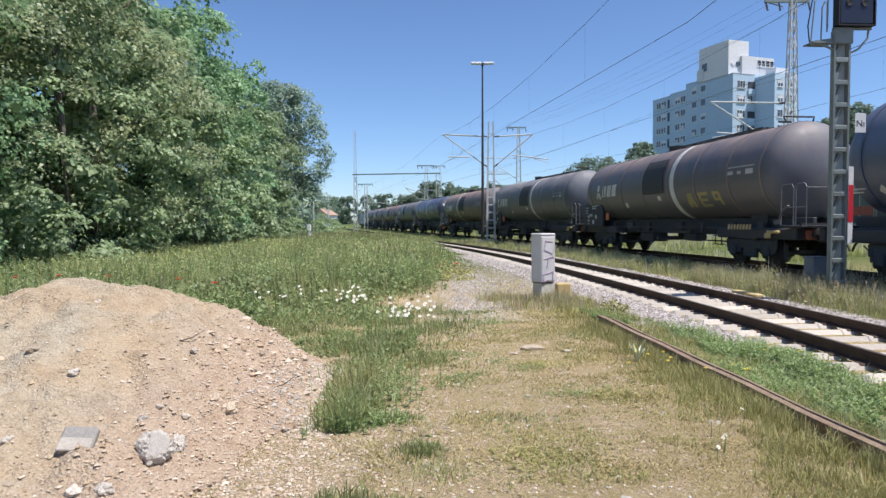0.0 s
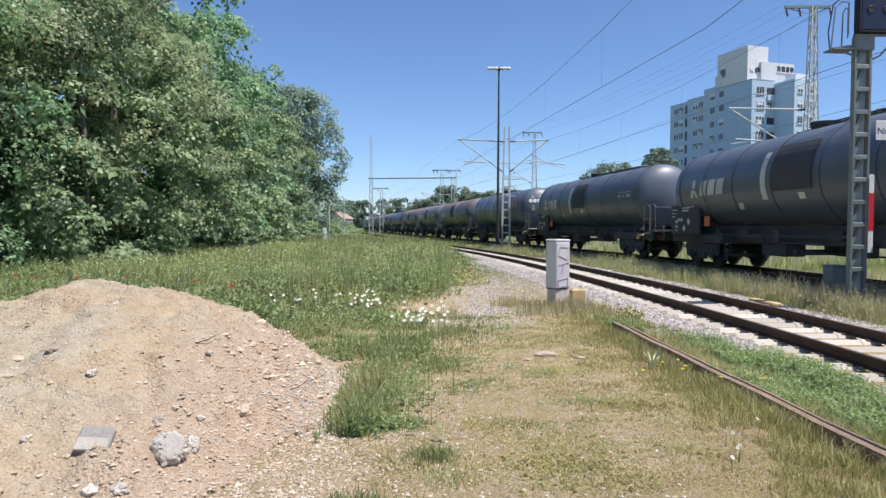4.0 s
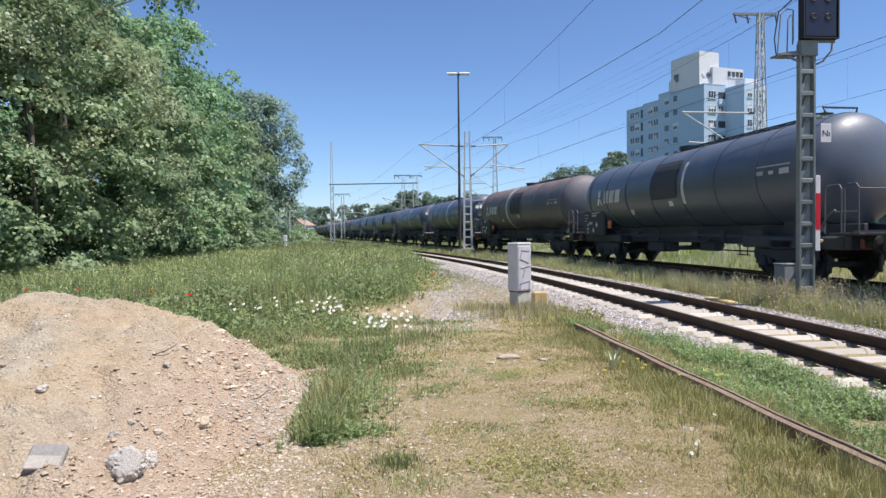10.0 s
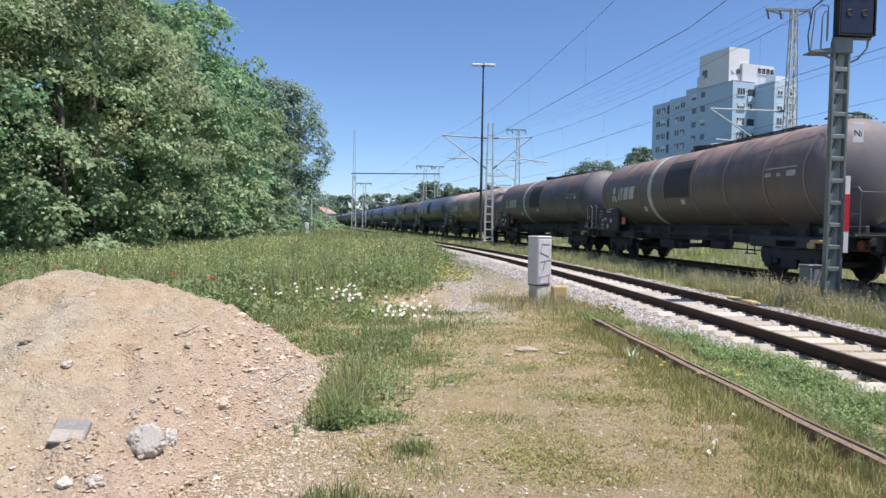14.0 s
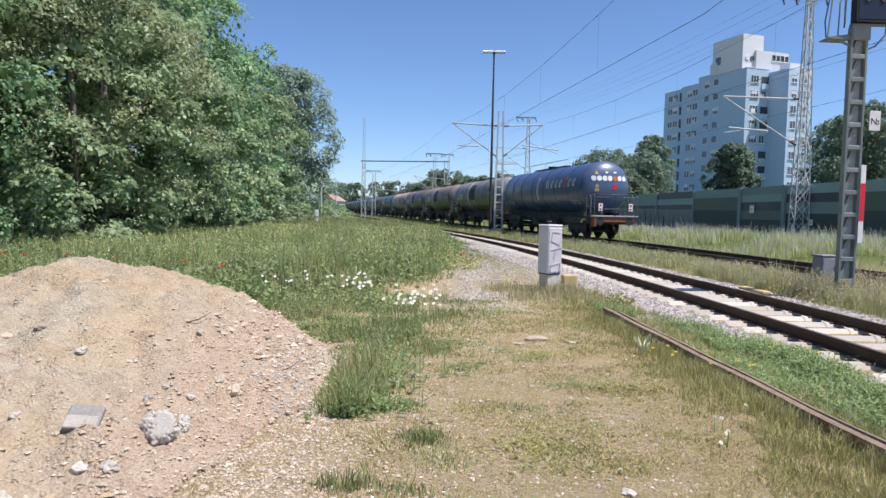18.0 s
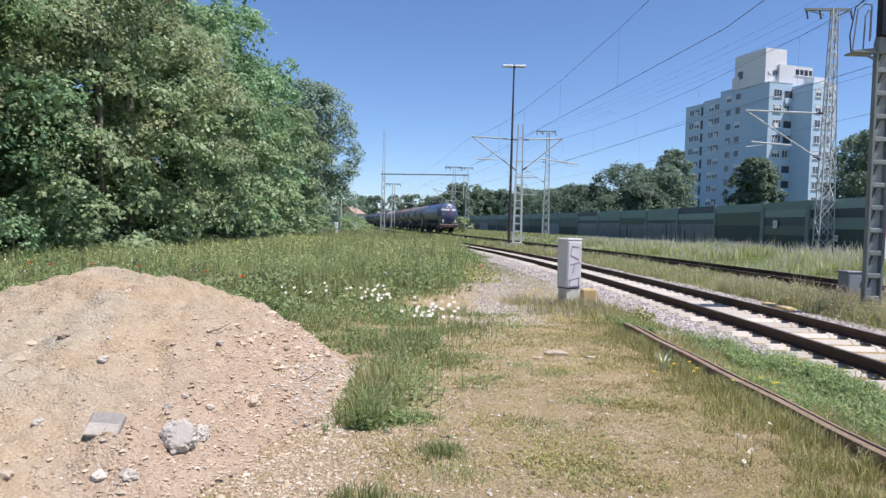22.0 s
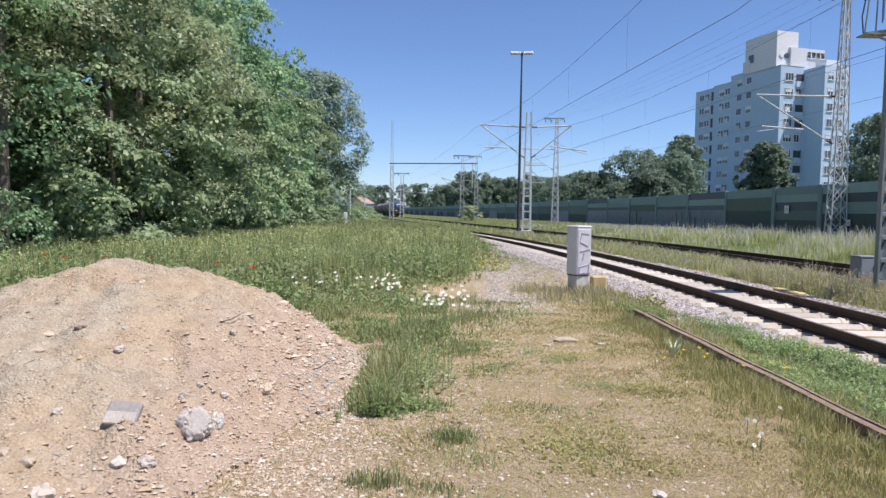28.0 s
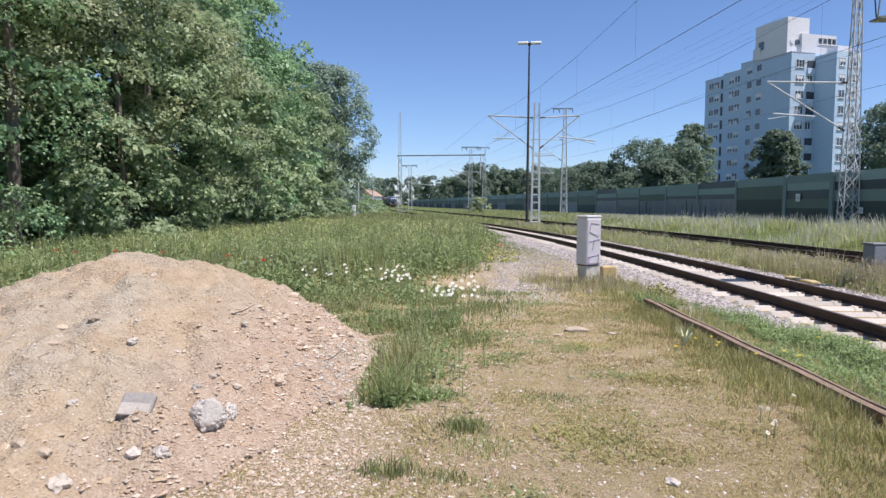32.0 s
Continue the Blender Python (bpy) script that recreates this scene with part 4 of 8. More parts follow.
def gantry():
    t = thing("catenary_gantry", "steel gantry spanning both tracks on lattice masts", "catenary gantry")
    y = 118.0
    part("mast", lattice(MB(), (-15.9, y, 0), 10.2, 0.75, 0.5, 0.5, 0.4, 1.5, 0.06), M_STEEL, t)
    part("mast_tip", ladder_mast(MB(), (-15.9, y, 10.2), 8.1, 0.4, 0.25, 1.4, 0.06), M_STEEL, t)
    part("mast", lattice(MB(), (-3.0, y, 0), 9.3, 0.75, 0.5, 0.5, 0.4, 1.5, 0.06), M_STEEL, t)
    part("mast_tip", ladder_mast(MB(), (-3.0, y, 9.3), 2.6, 0.5, 0.35, 1.2, 0.06), M_STEEL, t)
    part("beam", MB().bar((-16.4, y, 10.45), (-0.4, y, 10.6), 0.2, 0.2), M_GREYGREEN, t)
    part("hanger", MB().bar((-1.2, y, 10.9), (-1.2, y, 6.2), 0.14), M_STEEL, t)
    tee_top(t, (-3.0, y, 0), 12.0, 1.7, 1.4)
    cantilever(t, (-3.3, y, 6.9), (-3.3, y, 5.0), (-6.8, y, 8.0), (-8.6, y, 6.6), (-5.6, y, 6.7))
    cantilever(t, (-15.5, y, 5.2), (-15.5, y, 3.8), (-11.0, y, 7.0), (-9.6, y, 5.2), (-13.8, y, 5.4))
    t2 = thing("catenary_mast", "distant battened steel catenary mast", "catenary mast")
    part("shaft", ladder_mast(MB(), (-17.8, 150, 0), 10.5, 0.8, 0.55, 1.6, 0.10), M_STEEL, t2)
    tee_top(t2, (-17.8, 150, 0), 10.6, 1.9, 1.6)
    t3 = thing("catenary_mast", "distant plain steel pole at the edge of the wood", "pole")
    part("shaft", MB().cyl((-26.2, 148, 0), (-26.2, 148, 8.2), 0.2, 8, 0.14), M_STEEL, t3)


gantry()


# ---- overhead wires ----
def wire(label, pts, r=0.012, cat="overhead wire"):
    ob = part("overhead_wire", MB().tube(pts, r, 5), M_WIRE)
    return tagged(ob, label, cat, "overhead wires")


def span_line(d, zc, zm, spans, label):
    for (y0, y1) in spans:
        con, mes = [], []
        n = max(6, int((y1 - y0) / 9))
        for i in range(n + 1):
            f = i / n
            y = y0 + (y1 - y0) * f
            a, b = beside(y0, d)[0], beside(y1, d)[0]
            p = a.lerp(b, f)
            con.append((p.x, p.y, zc))
            mes.append((p.x, p.y, zm - 4 * f * (1 - f) * 0.9))
        t = thing("contact_line", label, "overhead wire", "overhead wires")
        part("contact_wire", MB().tube(con, 0.008, 5), M_WIRE, t)
        part("messenger_wire", MB().tube(mes, 0.007, 5), M_WIRE, t)
        for i in range(1, n):
            part("dropper", MB().cyl(con[i], mes[i], 0.0025, 4), M_WIRE, t)


SPANS = [(-22, 15), (15, 52.5), (52.5, 118), (118, 190)]
span_line(0.0, 6.25, 8.6, SPANS, "dark contact line hung over the nearer track")
span_line(OFF2, 6.4, 8.6, SPANS, "dark contact line hung over the train's track")
span_line(OFF3, 7.3, 10.0, [(8, 44), (44, 100)], "dark contact line over the disused track")
for k, (zz, dx) in enumerate(((16.7, -1.9), (16.7, -0.8), (16.7, 0.8), (16.7, 1.9))):
    P = []
    for a, b in (((30.0, -10.0), (23.7, 44.0)), ((23.7, 44.0), (11.7, 100.0)), ((11.7, 100.0), (-0.6, 150.0))):
        for i in range(10):
            f = i / 10
            P.append((a[0] + (b[0] - a[0]) * f + dx, a[1] + (b[1] - a[1]) * f, zz - 4 * f * (1 - f) * 0.8))
    wire("thin feeder wire strung along the mast tops", P, 0.006)


# ---- noise barrier ----
M_PANEL = worn("barrier_olive", (0.125, 0.165, 0.14), (0.165, 0.20, 0.17), 1.5, 0.6, 0.75)
M_PANEL2 = worn("barrier_grey_green", (0.27, 0.37, 0.355), (0.22, 0.30, 0.29), 1.2, 0.6, 0.8)
M_PANEL2B = worn("barrier_mid_green", (0.22, 0.30, 0.29), (0.26, 0.34, 0.325), 1.2, 0.6, 0.8)
M_PANEL3 = worn("barrier_dark_blue", (0.032, 0.052, 0.068), (0.055, 0.075, 0.09), 0.8, 0.4, 0.4)
M_PANEL4 = worn("barrier_weathered", (0.20, 0.22, 0.245), (0.34, 0.345, 0.36), 2.0, 0.8, 0.85)
M_PANEL5 = worn("barrier_blackish_green", (0.06, 0.083, 0.076), (0.09, 0.11, 0.10), 1.0, 0.5, 0.75)


def wall_x(y):
    """The barrier's line: nearly straight beside the platform end, then turning parallel to the tracks."""
    if y < 60:
        return 26.5 - 0.045 * y - 0.0002 * y * y
    q = min(y, 100.0) - 60
    return 23.08 - 0.069 * q - 0.146 * q * q / 80 - 0.215 * max(y - 100.0, 0.0)


# courses of panels, from the ground up: top edge and paint
BAYS = {"double": ((2.0, M_PANEL5), (2.75, M_PANEL2B), (3.35, M_PANEL3), (4.0, M_PANEL2)),
        "window": ((1.5, M_PANEL5), (2.2, M_PANEL), (2.85, M_PANEL3), (3.4, M_PANEL2), (4.0, M_PANEL2B)),
        "plain": ((2.2, M_PANEL5), (3.3, M_PANEL), (4.0, M_PANEL2)),
        "navy": ((2.3, M_PANEL4), (2.75, M_PANEL3), (3.35, M_PANEL2), (4.0, M_PANEL3)),
        "grey": ((2.4, M_PANEL4), (2.7, M_PANEL3), (3.3, M_PANEL2B), (4.0, M_PANEL2)),
        "green": ((2.2, M_PANEL4), (3.0, M_PANEL), (4.0, M_PANEL2B)),
        "far": ((1.7, M_PANEL5), (3.1, M_PANEL), (4.0, M_PANEL2B))}


def noise_barrier():
    t = thing("noise_barrier", "long dark green panelled noise barrier behind the tracks", "noise barrier", kind="structure")
    ys = [22, 28, 34, 40.4, 46.7, 52.9, 61.4, 69.9, 78.3, 86.5, 94.2, 101.8] + [110 + 8.2 * i for i in range(39)]
    kinds = ["plain", "window", "plain", "double", "window", "plain", "navy", "grey", "green", "grey", "navy"]
    for i in range(len(ys) - 1):
        a, b = Vector((wall_x(ys[i]), ys[i], 0)), Vector((wall_x(ys[i + 1]), ys[i + 1], 0))
        d = (b - a).normalized()
        R = Matrix.Rotation(math.atan2(d.y, d.x), 4, "Z")
        L = (b - a).length
        mid = (a + b) / 2
        z0 = 0.3
        part("plinth", MB().box((0, 0, 0), (L - 0.1, 0.16, 0.6)), M_CONCRETE, t, "low concrete plinth", at=Matrix.Translation(mid) @ R)
        for z1, mt in BAYS[kinds[i] if i < len(kinds) else "far" if i % 3 else "green"]:
            pn = MB().box((0, -0.02, 0), (L - 0.16, 0.12, z1 - z0))
            if ys[i] < 100:
                nr = max(2, int((z1 - z0) / 0.3))
                for q in range(nr):
                    pn.box((0, 0.045, -(z1 - z0) / 2 + (q + 0.5) * (z1 - z0) / nr), (L - 0.2, 0.016, 0.19))
            part("panel", pn, mt, t, at=Matrix.Translation(mid + Vector((0, 0, (z0 + z1) / 2))) @ R)
            z0 = z1
        w = 0.45 if 45 < ys[i] < 54 else 0.2
        part("post", MB().box((0, 0.02, 1.98), (w, 0.30, 4.1), None, 0.02), M_PANEL2B, t, at=Matrix.Translation(a) @ R)
    rng = random.Random(4)
    for yy in [62.2 + 1.15 * k for k in range(34)]:
        h = rng.uniform(0.7, 1.7)
        m = Matrix.Translation((wall_x(yy) - 0.13, yy, 0.55 + h / 2)) @ Matrix.Rotation(radians(94), 4, "Z")
        part("spray_mark", MB().box((0, 0, 0), (rng.uniform(0.1, 0.35), 0.012, h), Matrix.Rotation(rng.uniform(-0.25, 0.25), 4, "Y")), M_PANEL4 if rng.random() < 0.6 else M_PANEL5, t, "faded sprayed stroke", at=m)
    for yy, zz, w in ((50.9, 2.3, 0.6), (43.4, 1.4, 0.4)):
        s2 = part("notice", MB().box((0, 0, 0), (0.03, w, w), None, 0.005), M_WHITE, t, "small pale notice board", at=pose(wall_x(yy) - 0.14, yy, zz, 0, 0, 4))
        part("marking", MB().box((-0.02, 0, 0.05), (0.01, w * 0.6, 0.05)).box((-0.02, 0, -0.06), (0.01, w * 0.5, 0.05)), M_PANEL2, s2, "grey bar of writing")


noise_barrier()


# ---- buildings ----
M_TOWER = worn("pale_blue_render", (0.47, 0.61, 0.745), (0.41, 0.545, 0.685), 0.15, 0.5, 0.85, grain=3, bump=0.02)
M_TOWER2 = worn("pale_grey_render", (0.64, 0.65, 0.67), (0.56, 0.56, 0.58), 0.15, 0.5, 0.85, grain=3, bump=0.02)
M_GLASS = worn("window_glass", (0.07, 0.09, 0.11), (0.13, 0.155, 0.18), 0.3, 0.4, 0.15, spec=0.8)
M_FRAME = worn("window_frame_white", (0.75, 0.76, 0.77), (0.6, 0.6, 0.6), 1.0, 0.4, 0.5)


def window_mesh(w, h, parts):
    """Pane and frame meshes for a window that faces -x: w wide, h high, with upright bars."""
    pane = MB().box((0.05, 0, 0), (0.06, w, h)).mesh("pane", M_GLASS)
    fr = MB()
    for q in (-1, 1):
        fr.box((-0.005, q * (w / 2 - 0.03), 0), (0.07, 0.06, h)).box((-0.005, 0, q * (h / 2 - 0.03)), (0.07, w - 0.12, 0.06))
    for i in range(1, parts):
        fr.box((-0.005, -w / 2 + w * i / parts, 0), (0.07, 0.07, h - 0.12))
    fr.box((-0.05, 0, -h / 2 - 0.05), (0.2, w + 0.1, 0.06))
    return pane, fr.mesh("window_frame", M_FRAME)


def tower_block():
    t = thing("apartment_tower", "tall pale blue apartment tower with stepped grey roof blocks", "apartment building",
              at=Matrix.Translation((55.87, 125.43, 0.0)) @ Matrix.Rotation(radians(18.8), 4, "Z"))
    # u: along the lit front, v: back along the shaded side
    for c, d in (((4.6, 4.8, 15.0), (9.2, 9.6, 30.0)), ((4.75, 11.55, 15.25), (9.2, 3.9, 30.5)), ((4.85, 16.2, 14.7), (9.2, 5.4, 29.4)), ((4.95, 21.9, 14.55), (9.2, 6.0, 29.1))):
        part("wall", MB().box(c, d), M_TOWER, t)
    part("wall", MB().box((8.1, -2.4, 14.75), (5.5, 4.76, 29.5)), M_TOWER, t, "projecting balcony block")
    part("penthouse", MB().box((2.45, 5.35, 33.3), (4.9, 8.2, 6.9)), M_TOWER2, t, "tall grey roof block")
    part("penthouse", MB().box((0.55, 9.0, 31.5), (1.3, 1.9, 2.2)), M_TOWER2, t, "small step of the roof block")
    part("penthouse", MB().box((6.75, 3.2, 31.85), (7.9, 5.0, 3.8)), M_TOWER2, t, "lower pale roof block")
    part("penthouse", MB().box((9.3, -1.4, 30.25), (3.1, 2.4, 1.7)), M_TOWER2, t, "lowest pale roof block")
    cap = worn("parapet_grey", (0.42, 0.45, 0.48), (0.34, 0.36, 0.38), 1.0, 0.4, 0.8)
    part("parapet", MB().box((2.65, 0.1, 30.06), (5.4, 0.3, 0.14)).box((0.1, 4.9, 30.06), (0.3, 9.4, 0.14)), cap, t, "thin grey roof edge")
    part("parapet", MB().box((0.25, 11.55, 30.56), (0.3, 3.9, 0.14)), cap, t, "thin grey roof edge")
    part("parapet", MB().box((0.35, 16.2, 29.46), (0.3, 5.4, 0.14)), cap, t, "thin grey roof edge")
    part("parapet", MB().box((0.45, 21.9, 29.16), (0.3, 6.0, 0.14)), cap, t, "thin grey roof edge")
    for q in (0, 1):
        part("roof_disc", MB().cyl((1.1 + q * 1.15, 1.18, 32.2), (1.1 + q * 1.15, 1.4, 32.2), 0.5, 16).cyl((1.1 + q * 1.15, 1.1, 32.2), (1.1 + q * 1.15, 1.3, 32.2), 0.4, 16), M_GLASS if q else M_TOWER2, t, "round vent in the roof block")
    pw, pf = window_mesh(1.6, 1.7, 1)
    w = part("window", pw, None, t, at=pose(-0.03, 7.8, 32.8))
    part("window_frame", pf, None, w)
    pw, pf = window_mesh(1.0, 1.2, 1)
    for q in range(4):
        w = part("window", pw, None, t, at=pose(7.0 + 1.05 * q, 0.68, 32.6, 0, 0, 90))
        part("window_frame", pf, None, w)
    wide, single, front, slim = window_mesh(1.55, 1.35, 2), window_mesh(1.5, 1.35, 1), window_mesh(1.9, 1.45, 3), window_mesh(1.3, 1.45, 2)
    blind = MB().box((0.02, 0, 0.32), (0.03, 1.4, 0.6)).mesh("blind", M_FRAME)
    curtain = MB().box((0.018, 0.2, -0.25), (0.03, 0.9, 0.7)).mesh("curtain", M_TOWER2)
    # flat dark panels on the wall paint the shade inside balcony openings
    recess = worn("painted_recess_shade", (0.05, 0.06, 0.075), (0.09, 0.10, 0.12), 0.6, 0.5, 0.8)
    niche = MB().box((0, 0, 0), (0.07, 0.75, 1.9)).mesh("balcony_opening", recess)
    rng = random.Random(9)

    def put(kind, u, v, z, turn):
        w = part("window", kind[0], None, t, at=pose(u, v, z, 0, 0, turn))
        part("window_frame", kind[1], None, w)
        q = rng.random()
        if q < 0.18:
            part("blind", blind, None, w)
        elif q < 0.42:
            part("curtain", curtain, None, w)

    for i in range(10):
        z = 27.6 - 2.85 * i
        for v in (22.75, 21.0):
            put(wide, 0.32, v, z, 0)
        part("balcony_opening", niche, None, t, at=pose(0.33, 19.3, z - 0.1))
        for v in (16.25, 14.5):
            put(wide, 0.22, v, z + 0.1, 0)
        put(single, 0.12, 10.9, z + 1.1, 0)
        put(single, -0.03, 8.1, z + 1.1, 0)
        # lit front
        put(front, 2.0, -0.03, z + 0.45, 90)
        if i in (1, 4, 7):
            put(slim, 4.15, -0.03, z + 0.45, 90)
        else:
            part("balcony_opening", MB().box((4.45, -0.02, z + 0.35), (1.7, 0.08, 1.35)), recess, t, "flat dark panel painted as the shade in a balcony opening")
            part("balcony", MB().box((4.45, -0.12, z - 0.85), (1.76, 0.22, 1.05)), M_TOWER, t, "pale balcony front")
        put(slim, 6.7, -4.81, z, 90)
        put(slim, 9.0, -4.81, z, 90)


tower_block()


def far_house():
    t = thing("far_house", "small distant white house with an orange tiled roof", "house", at=pose(-38.0, 205, -1.0, 0, 0, -12))
    part("wall", MB().box((0, 0, 2.6), (6.5, 8, 5.2)), M_WHITE, t)
    r = MB()
    r.v += [Vector(p) for p in ((-3.7, -4.5, 5.1), (3.7, -4.5, 5.1), (3.7, 4.5, 5.1), (-3.7, 4.5, 5.1), (0, -4.5, 7.4), (0, 4.5, 7.4))]
    r.f += [(0, 1, 4), (1, 2, 5, 4), (2, 3, 5), (3, 0, 4, 5), (0, 3, 2, 1)]
    part("roof", r, worn("roof_tile", (0.36, 0.25, 0.19), (0.3, 0.2, 0.15), 2, 0.5, 0.9), t, "orange tiled roof")
    for u in (-1.8, 1.8):
        part("window", MB().box((u, -4.02, 3.4), (1.2, 0.1, 1.3)), M_GLASS, t)
        part("window", MB().box((u, -4.02, 1.2), (1.2, 0.1, 1.3)), M_GLASS, t)


far_house()


# ---- trees ----
def leaf_quads(rng, C, size, up=0.5, face=None):
    """Diamond-shaped leaves at the places C (n, 3)."""
    n = len(C)
    nrm = rng.randn(n, 3)
    nrm[:, 2] = np.abs(nrm[:, 2]) * 0.8 + up
    if face is not None:
        nrm = face + 0.38 * rng.randn(n, 3)
    nrm /= np.linalg.norm(nrm, axis=1)[:, None]
    d = rng.randn(n, 3)
    d -= nrm * (d * nrm).sum(1)[:, None]
    d /= np.linalg.norm(d, axis=1)[:, None]
    s = np.cross(nrm, d)
    L = (size * (0.6 + 0.8 * rng.rand(n)))[:, None]
    W = L * (0.30 + 0.12 * rng.rand(n))[:, None]
    drop = np.array([0, 0, -0.15]) * L
    return np.stack([C - d * L * 0.5, C + s * W, C + d * L * 0.5 + drop, C - s * W], 1)


def crown_points(rng, n, cx, cy, z0, z1, rad, clumps, fill=0.25, shape="round", flat=0.33, spread=1.0):
    """Leaf places on the upper, outer skins of many clumps that cover an uneven crown, and the way each leaf faces."""
    f = rng.rand(clumps)
    zc = z0 + (z1 - z0) * f
    if shape == "round":
        prof = np.sqrt(np.clip(1 - ((f - 0.42) / 0.62) ** 2, 0.05, 1))
    else:
        prof = np.clip(1.08 - f, 0.08, 1) ** 0.6
    th = rng.rand(clumps) * 2 * np.pi
    lob = 1 + 0.22 * np.sin(3 * th + 5 * f + rng.rand() * 6) + 0.14 * np.sin(7 * th - 9 * f)
    rr = rad * prof * lob * np.where(rng.rand(clumps) < fill, rng.rand(clumps) * 0.8, 0.72 + 0.28 * rng.rand(clumps))
    cen = np.stack([cx + rr * np.cos(th), cy + rr * np.sin(th), zc], 1)
    out = np.stack([np.cos(th), np.sin(th), 0 * th], 1)
    cs = rad * spread * (0.13 + 0.20 * rng.rand(clumps) ** 1.5)
    k = rng.choice(clumps, n, p=cs ** 2 / (cs ** 2).sum())
    d = rng.randn(n, 3) + 0.55 * out[k]
    d[:, 2] += 0.75
    d /= np.linalg.norm(d, axis=1)[:, None]
    r = cs[k] * (0.45 + 0.6 * rng.rand(n) ** 0.6)
    wob = 1 + 0.35 * np.sin(5 * d[:, 0] + 3 * k) * np.sin(4 * d[:, 1] + k)
    off = d * (r * wob)[:, None]
    off[:, 2] *= flat
    P = cen[k] + off
    P[:, 2] -= 0.22 * np.hypot(off[:, 0], off[:, 1])
    P[:, 2] = np.maximum(P[:, 2], 0.15)
    face = d * 0.75 + out[k] * 0.25
    face[:, 2] += 0.55
    face /= np.linalg.norm(face, axis=1)[:, None]
    return P, cen, face


def tree(rng, x, y, h, rad, z0, leaves, size, mat, bark, label, clumps=110, shape="round", group="trees at the edge of the wood", stems=1, cat="tree", flat=0.33, fill=0.25):
    zb = float(ground_z(np.array(x), np.array(y))) - 0.05
    t = thing("tree", label, cat, group)
    P, cen, face = crown_points(rng, leaves, x, y, zb + z0, zb + h, rad, clumps, fill=fill, shape=shape, flat=flat)
    part("crown", quads("crown", mat, leaf_quads(rng, P, size, 0.5, face)), None, t)
    tr = MB()
    for s in range(stems):
        bx, by = x + (s - (stems - 1) / 2) * 0.5 + rng.uniform(-0.1, 0.1), y + rng.uniform(-0.2, 0.2)
        lean = rng.uniform(-0.6, 0.6, 2)
        pts = [(bx + lean[0] * f + 0.12 * math.sin(5 * f + s), by + lean[1] * f, zb + h * 0.9 * f) for f in np.linspace(0, 1, 7)]
        r0 = 0.011 * h + 0.03
        tr.tube(pts, [r0 * (1 - 0.85 * f) for f in np.linspace(0, 1, 7)], 7)
    part("trunk", tr, bark, t, smooth=True)
    for i in rng.choice(len(cen), min(6 if leaves > 6000 else 4, len(cen)), replace=False):
        lb = MB()
        c = cen[i]
        z = max(zb + 0.6, c[2] - (0.15 * h + 0.5))
        lb.tube([(x, y, z), ((x + c[0]) / 2, (y + c[1]) / 2, (z + c[2]) / 2 + 0.3), tuple(c)], [0.005 * h, 0.003 * h, 0.008], 5)
        part("limb", lb, bark, t)
    return t


rng = np.random.RandomState(17)
WOOD = [
    # x, y, height, radius, lowest leaves, leaves, leaf size, material, bark
    (-13.6, 15.0, 14.0, 3.0, 0.5, 15000, 0.15, "B"), (-14.2, 18.5, 17.0, 4.0, 3.6, 15000, 0.17, "C"), (-13.6, 23.5, 14.0, 3.2, 0.5, 15000, 0.18, "A"),
    (-15.2, 28.0, 18.0, 4.2, 1.5, 15000, 0.19, "C"), (-14.2, 32.0, 10.5, 3.3, 0.4, 14000, 0.20, "A"), (-16.6, 36.0, 17.5, 4.4, 2.0, 15000, 0.22, "B"),
    (-14.9, 39.5, 9.0, 3.0, 0.4, 9000, 0.22, "A"), (-16.6, 44.0, 16.0, 4.0, 0.8, 13000, 0.24, "B"), (-16.2, 50.0, 11.0, 3.2, 0.3, 9000, 0.24, "A"),
    (-19.0, 56.0, 15.0, 4.0, 0.5, 9000, 0.26, "B"), (-18.6, 66.0, 13.0, 3.6, 0.3, 10000, 0.28, "A"), (-19.6, 79.0, 18.2, 4.5, 0.2, 30000, 0.26, "D"),
    (-23.0, 92.0, 14.0, 4.5, 0.5, 6000, 0.32, "C"),
]
BACK = [(-19.5, 20, 17), (-20.5, 30, 20), (-21.0, 40, 20), (-22.0, 50, 18), (-24, 62, 17), (-26, 76, 19), (-25, 24, 20), (-27, 36, 21), (-28, 50, 20),
        (-19.0, 14, 16), (-17.5, 25, 12), (-18.5, 33, 13), (-24, 16, 17), (-33, 30, 22), (-35, 46, 22), (-32, 66, 20), (-34, 84, 20), (-30, 104, 18), (-36, 122, 17), (-21.5, 27, 18), (-23, 34.5, 19), (-17.3, 21.5, 11)]
LEAF = {"A": M_LEAF_A, "B": M_LEAF_B, "C": M_LEAF_C, "D": M_LEAF_D}
NAME = {"A": "broad-leaved maple in full green leaf at the wood's edge", "B": "tall ash with bluish green foliage", "C": "tall pale green willow-like tree", "D": "slender bluish green aspen at the end of the wood"}
for x, y, h, r, z0, nl, sz, kind in WOOD:
    tree(rng, x, y, h, r, z0, int(nl * (2.0 if y < 22 else 1.45 if y < 30 else 1.25)), sz * (0.62 if y < 22 else 0.92 if y < 34 else 1.1), LEAF[kind], M_BIRCH if kind == "B" else M_BARK, NAME[kind],
         clumps=130 if y < 50 else 200 if kind != "D" else 420, stems=2 if kind == "B" else 1, flat=0.5 if kind == "A" else 0.75, fill=0.3)
for x, y, h in BACK:
    tree(rng, x, y, h, 4.8, 1.0, 10000, 0.31, M_LEAF_B if (x * 7) % 2 < 1 else M_LEAF_A, M_BARK, "tall dark green tree deep in the wood", clumps=110)
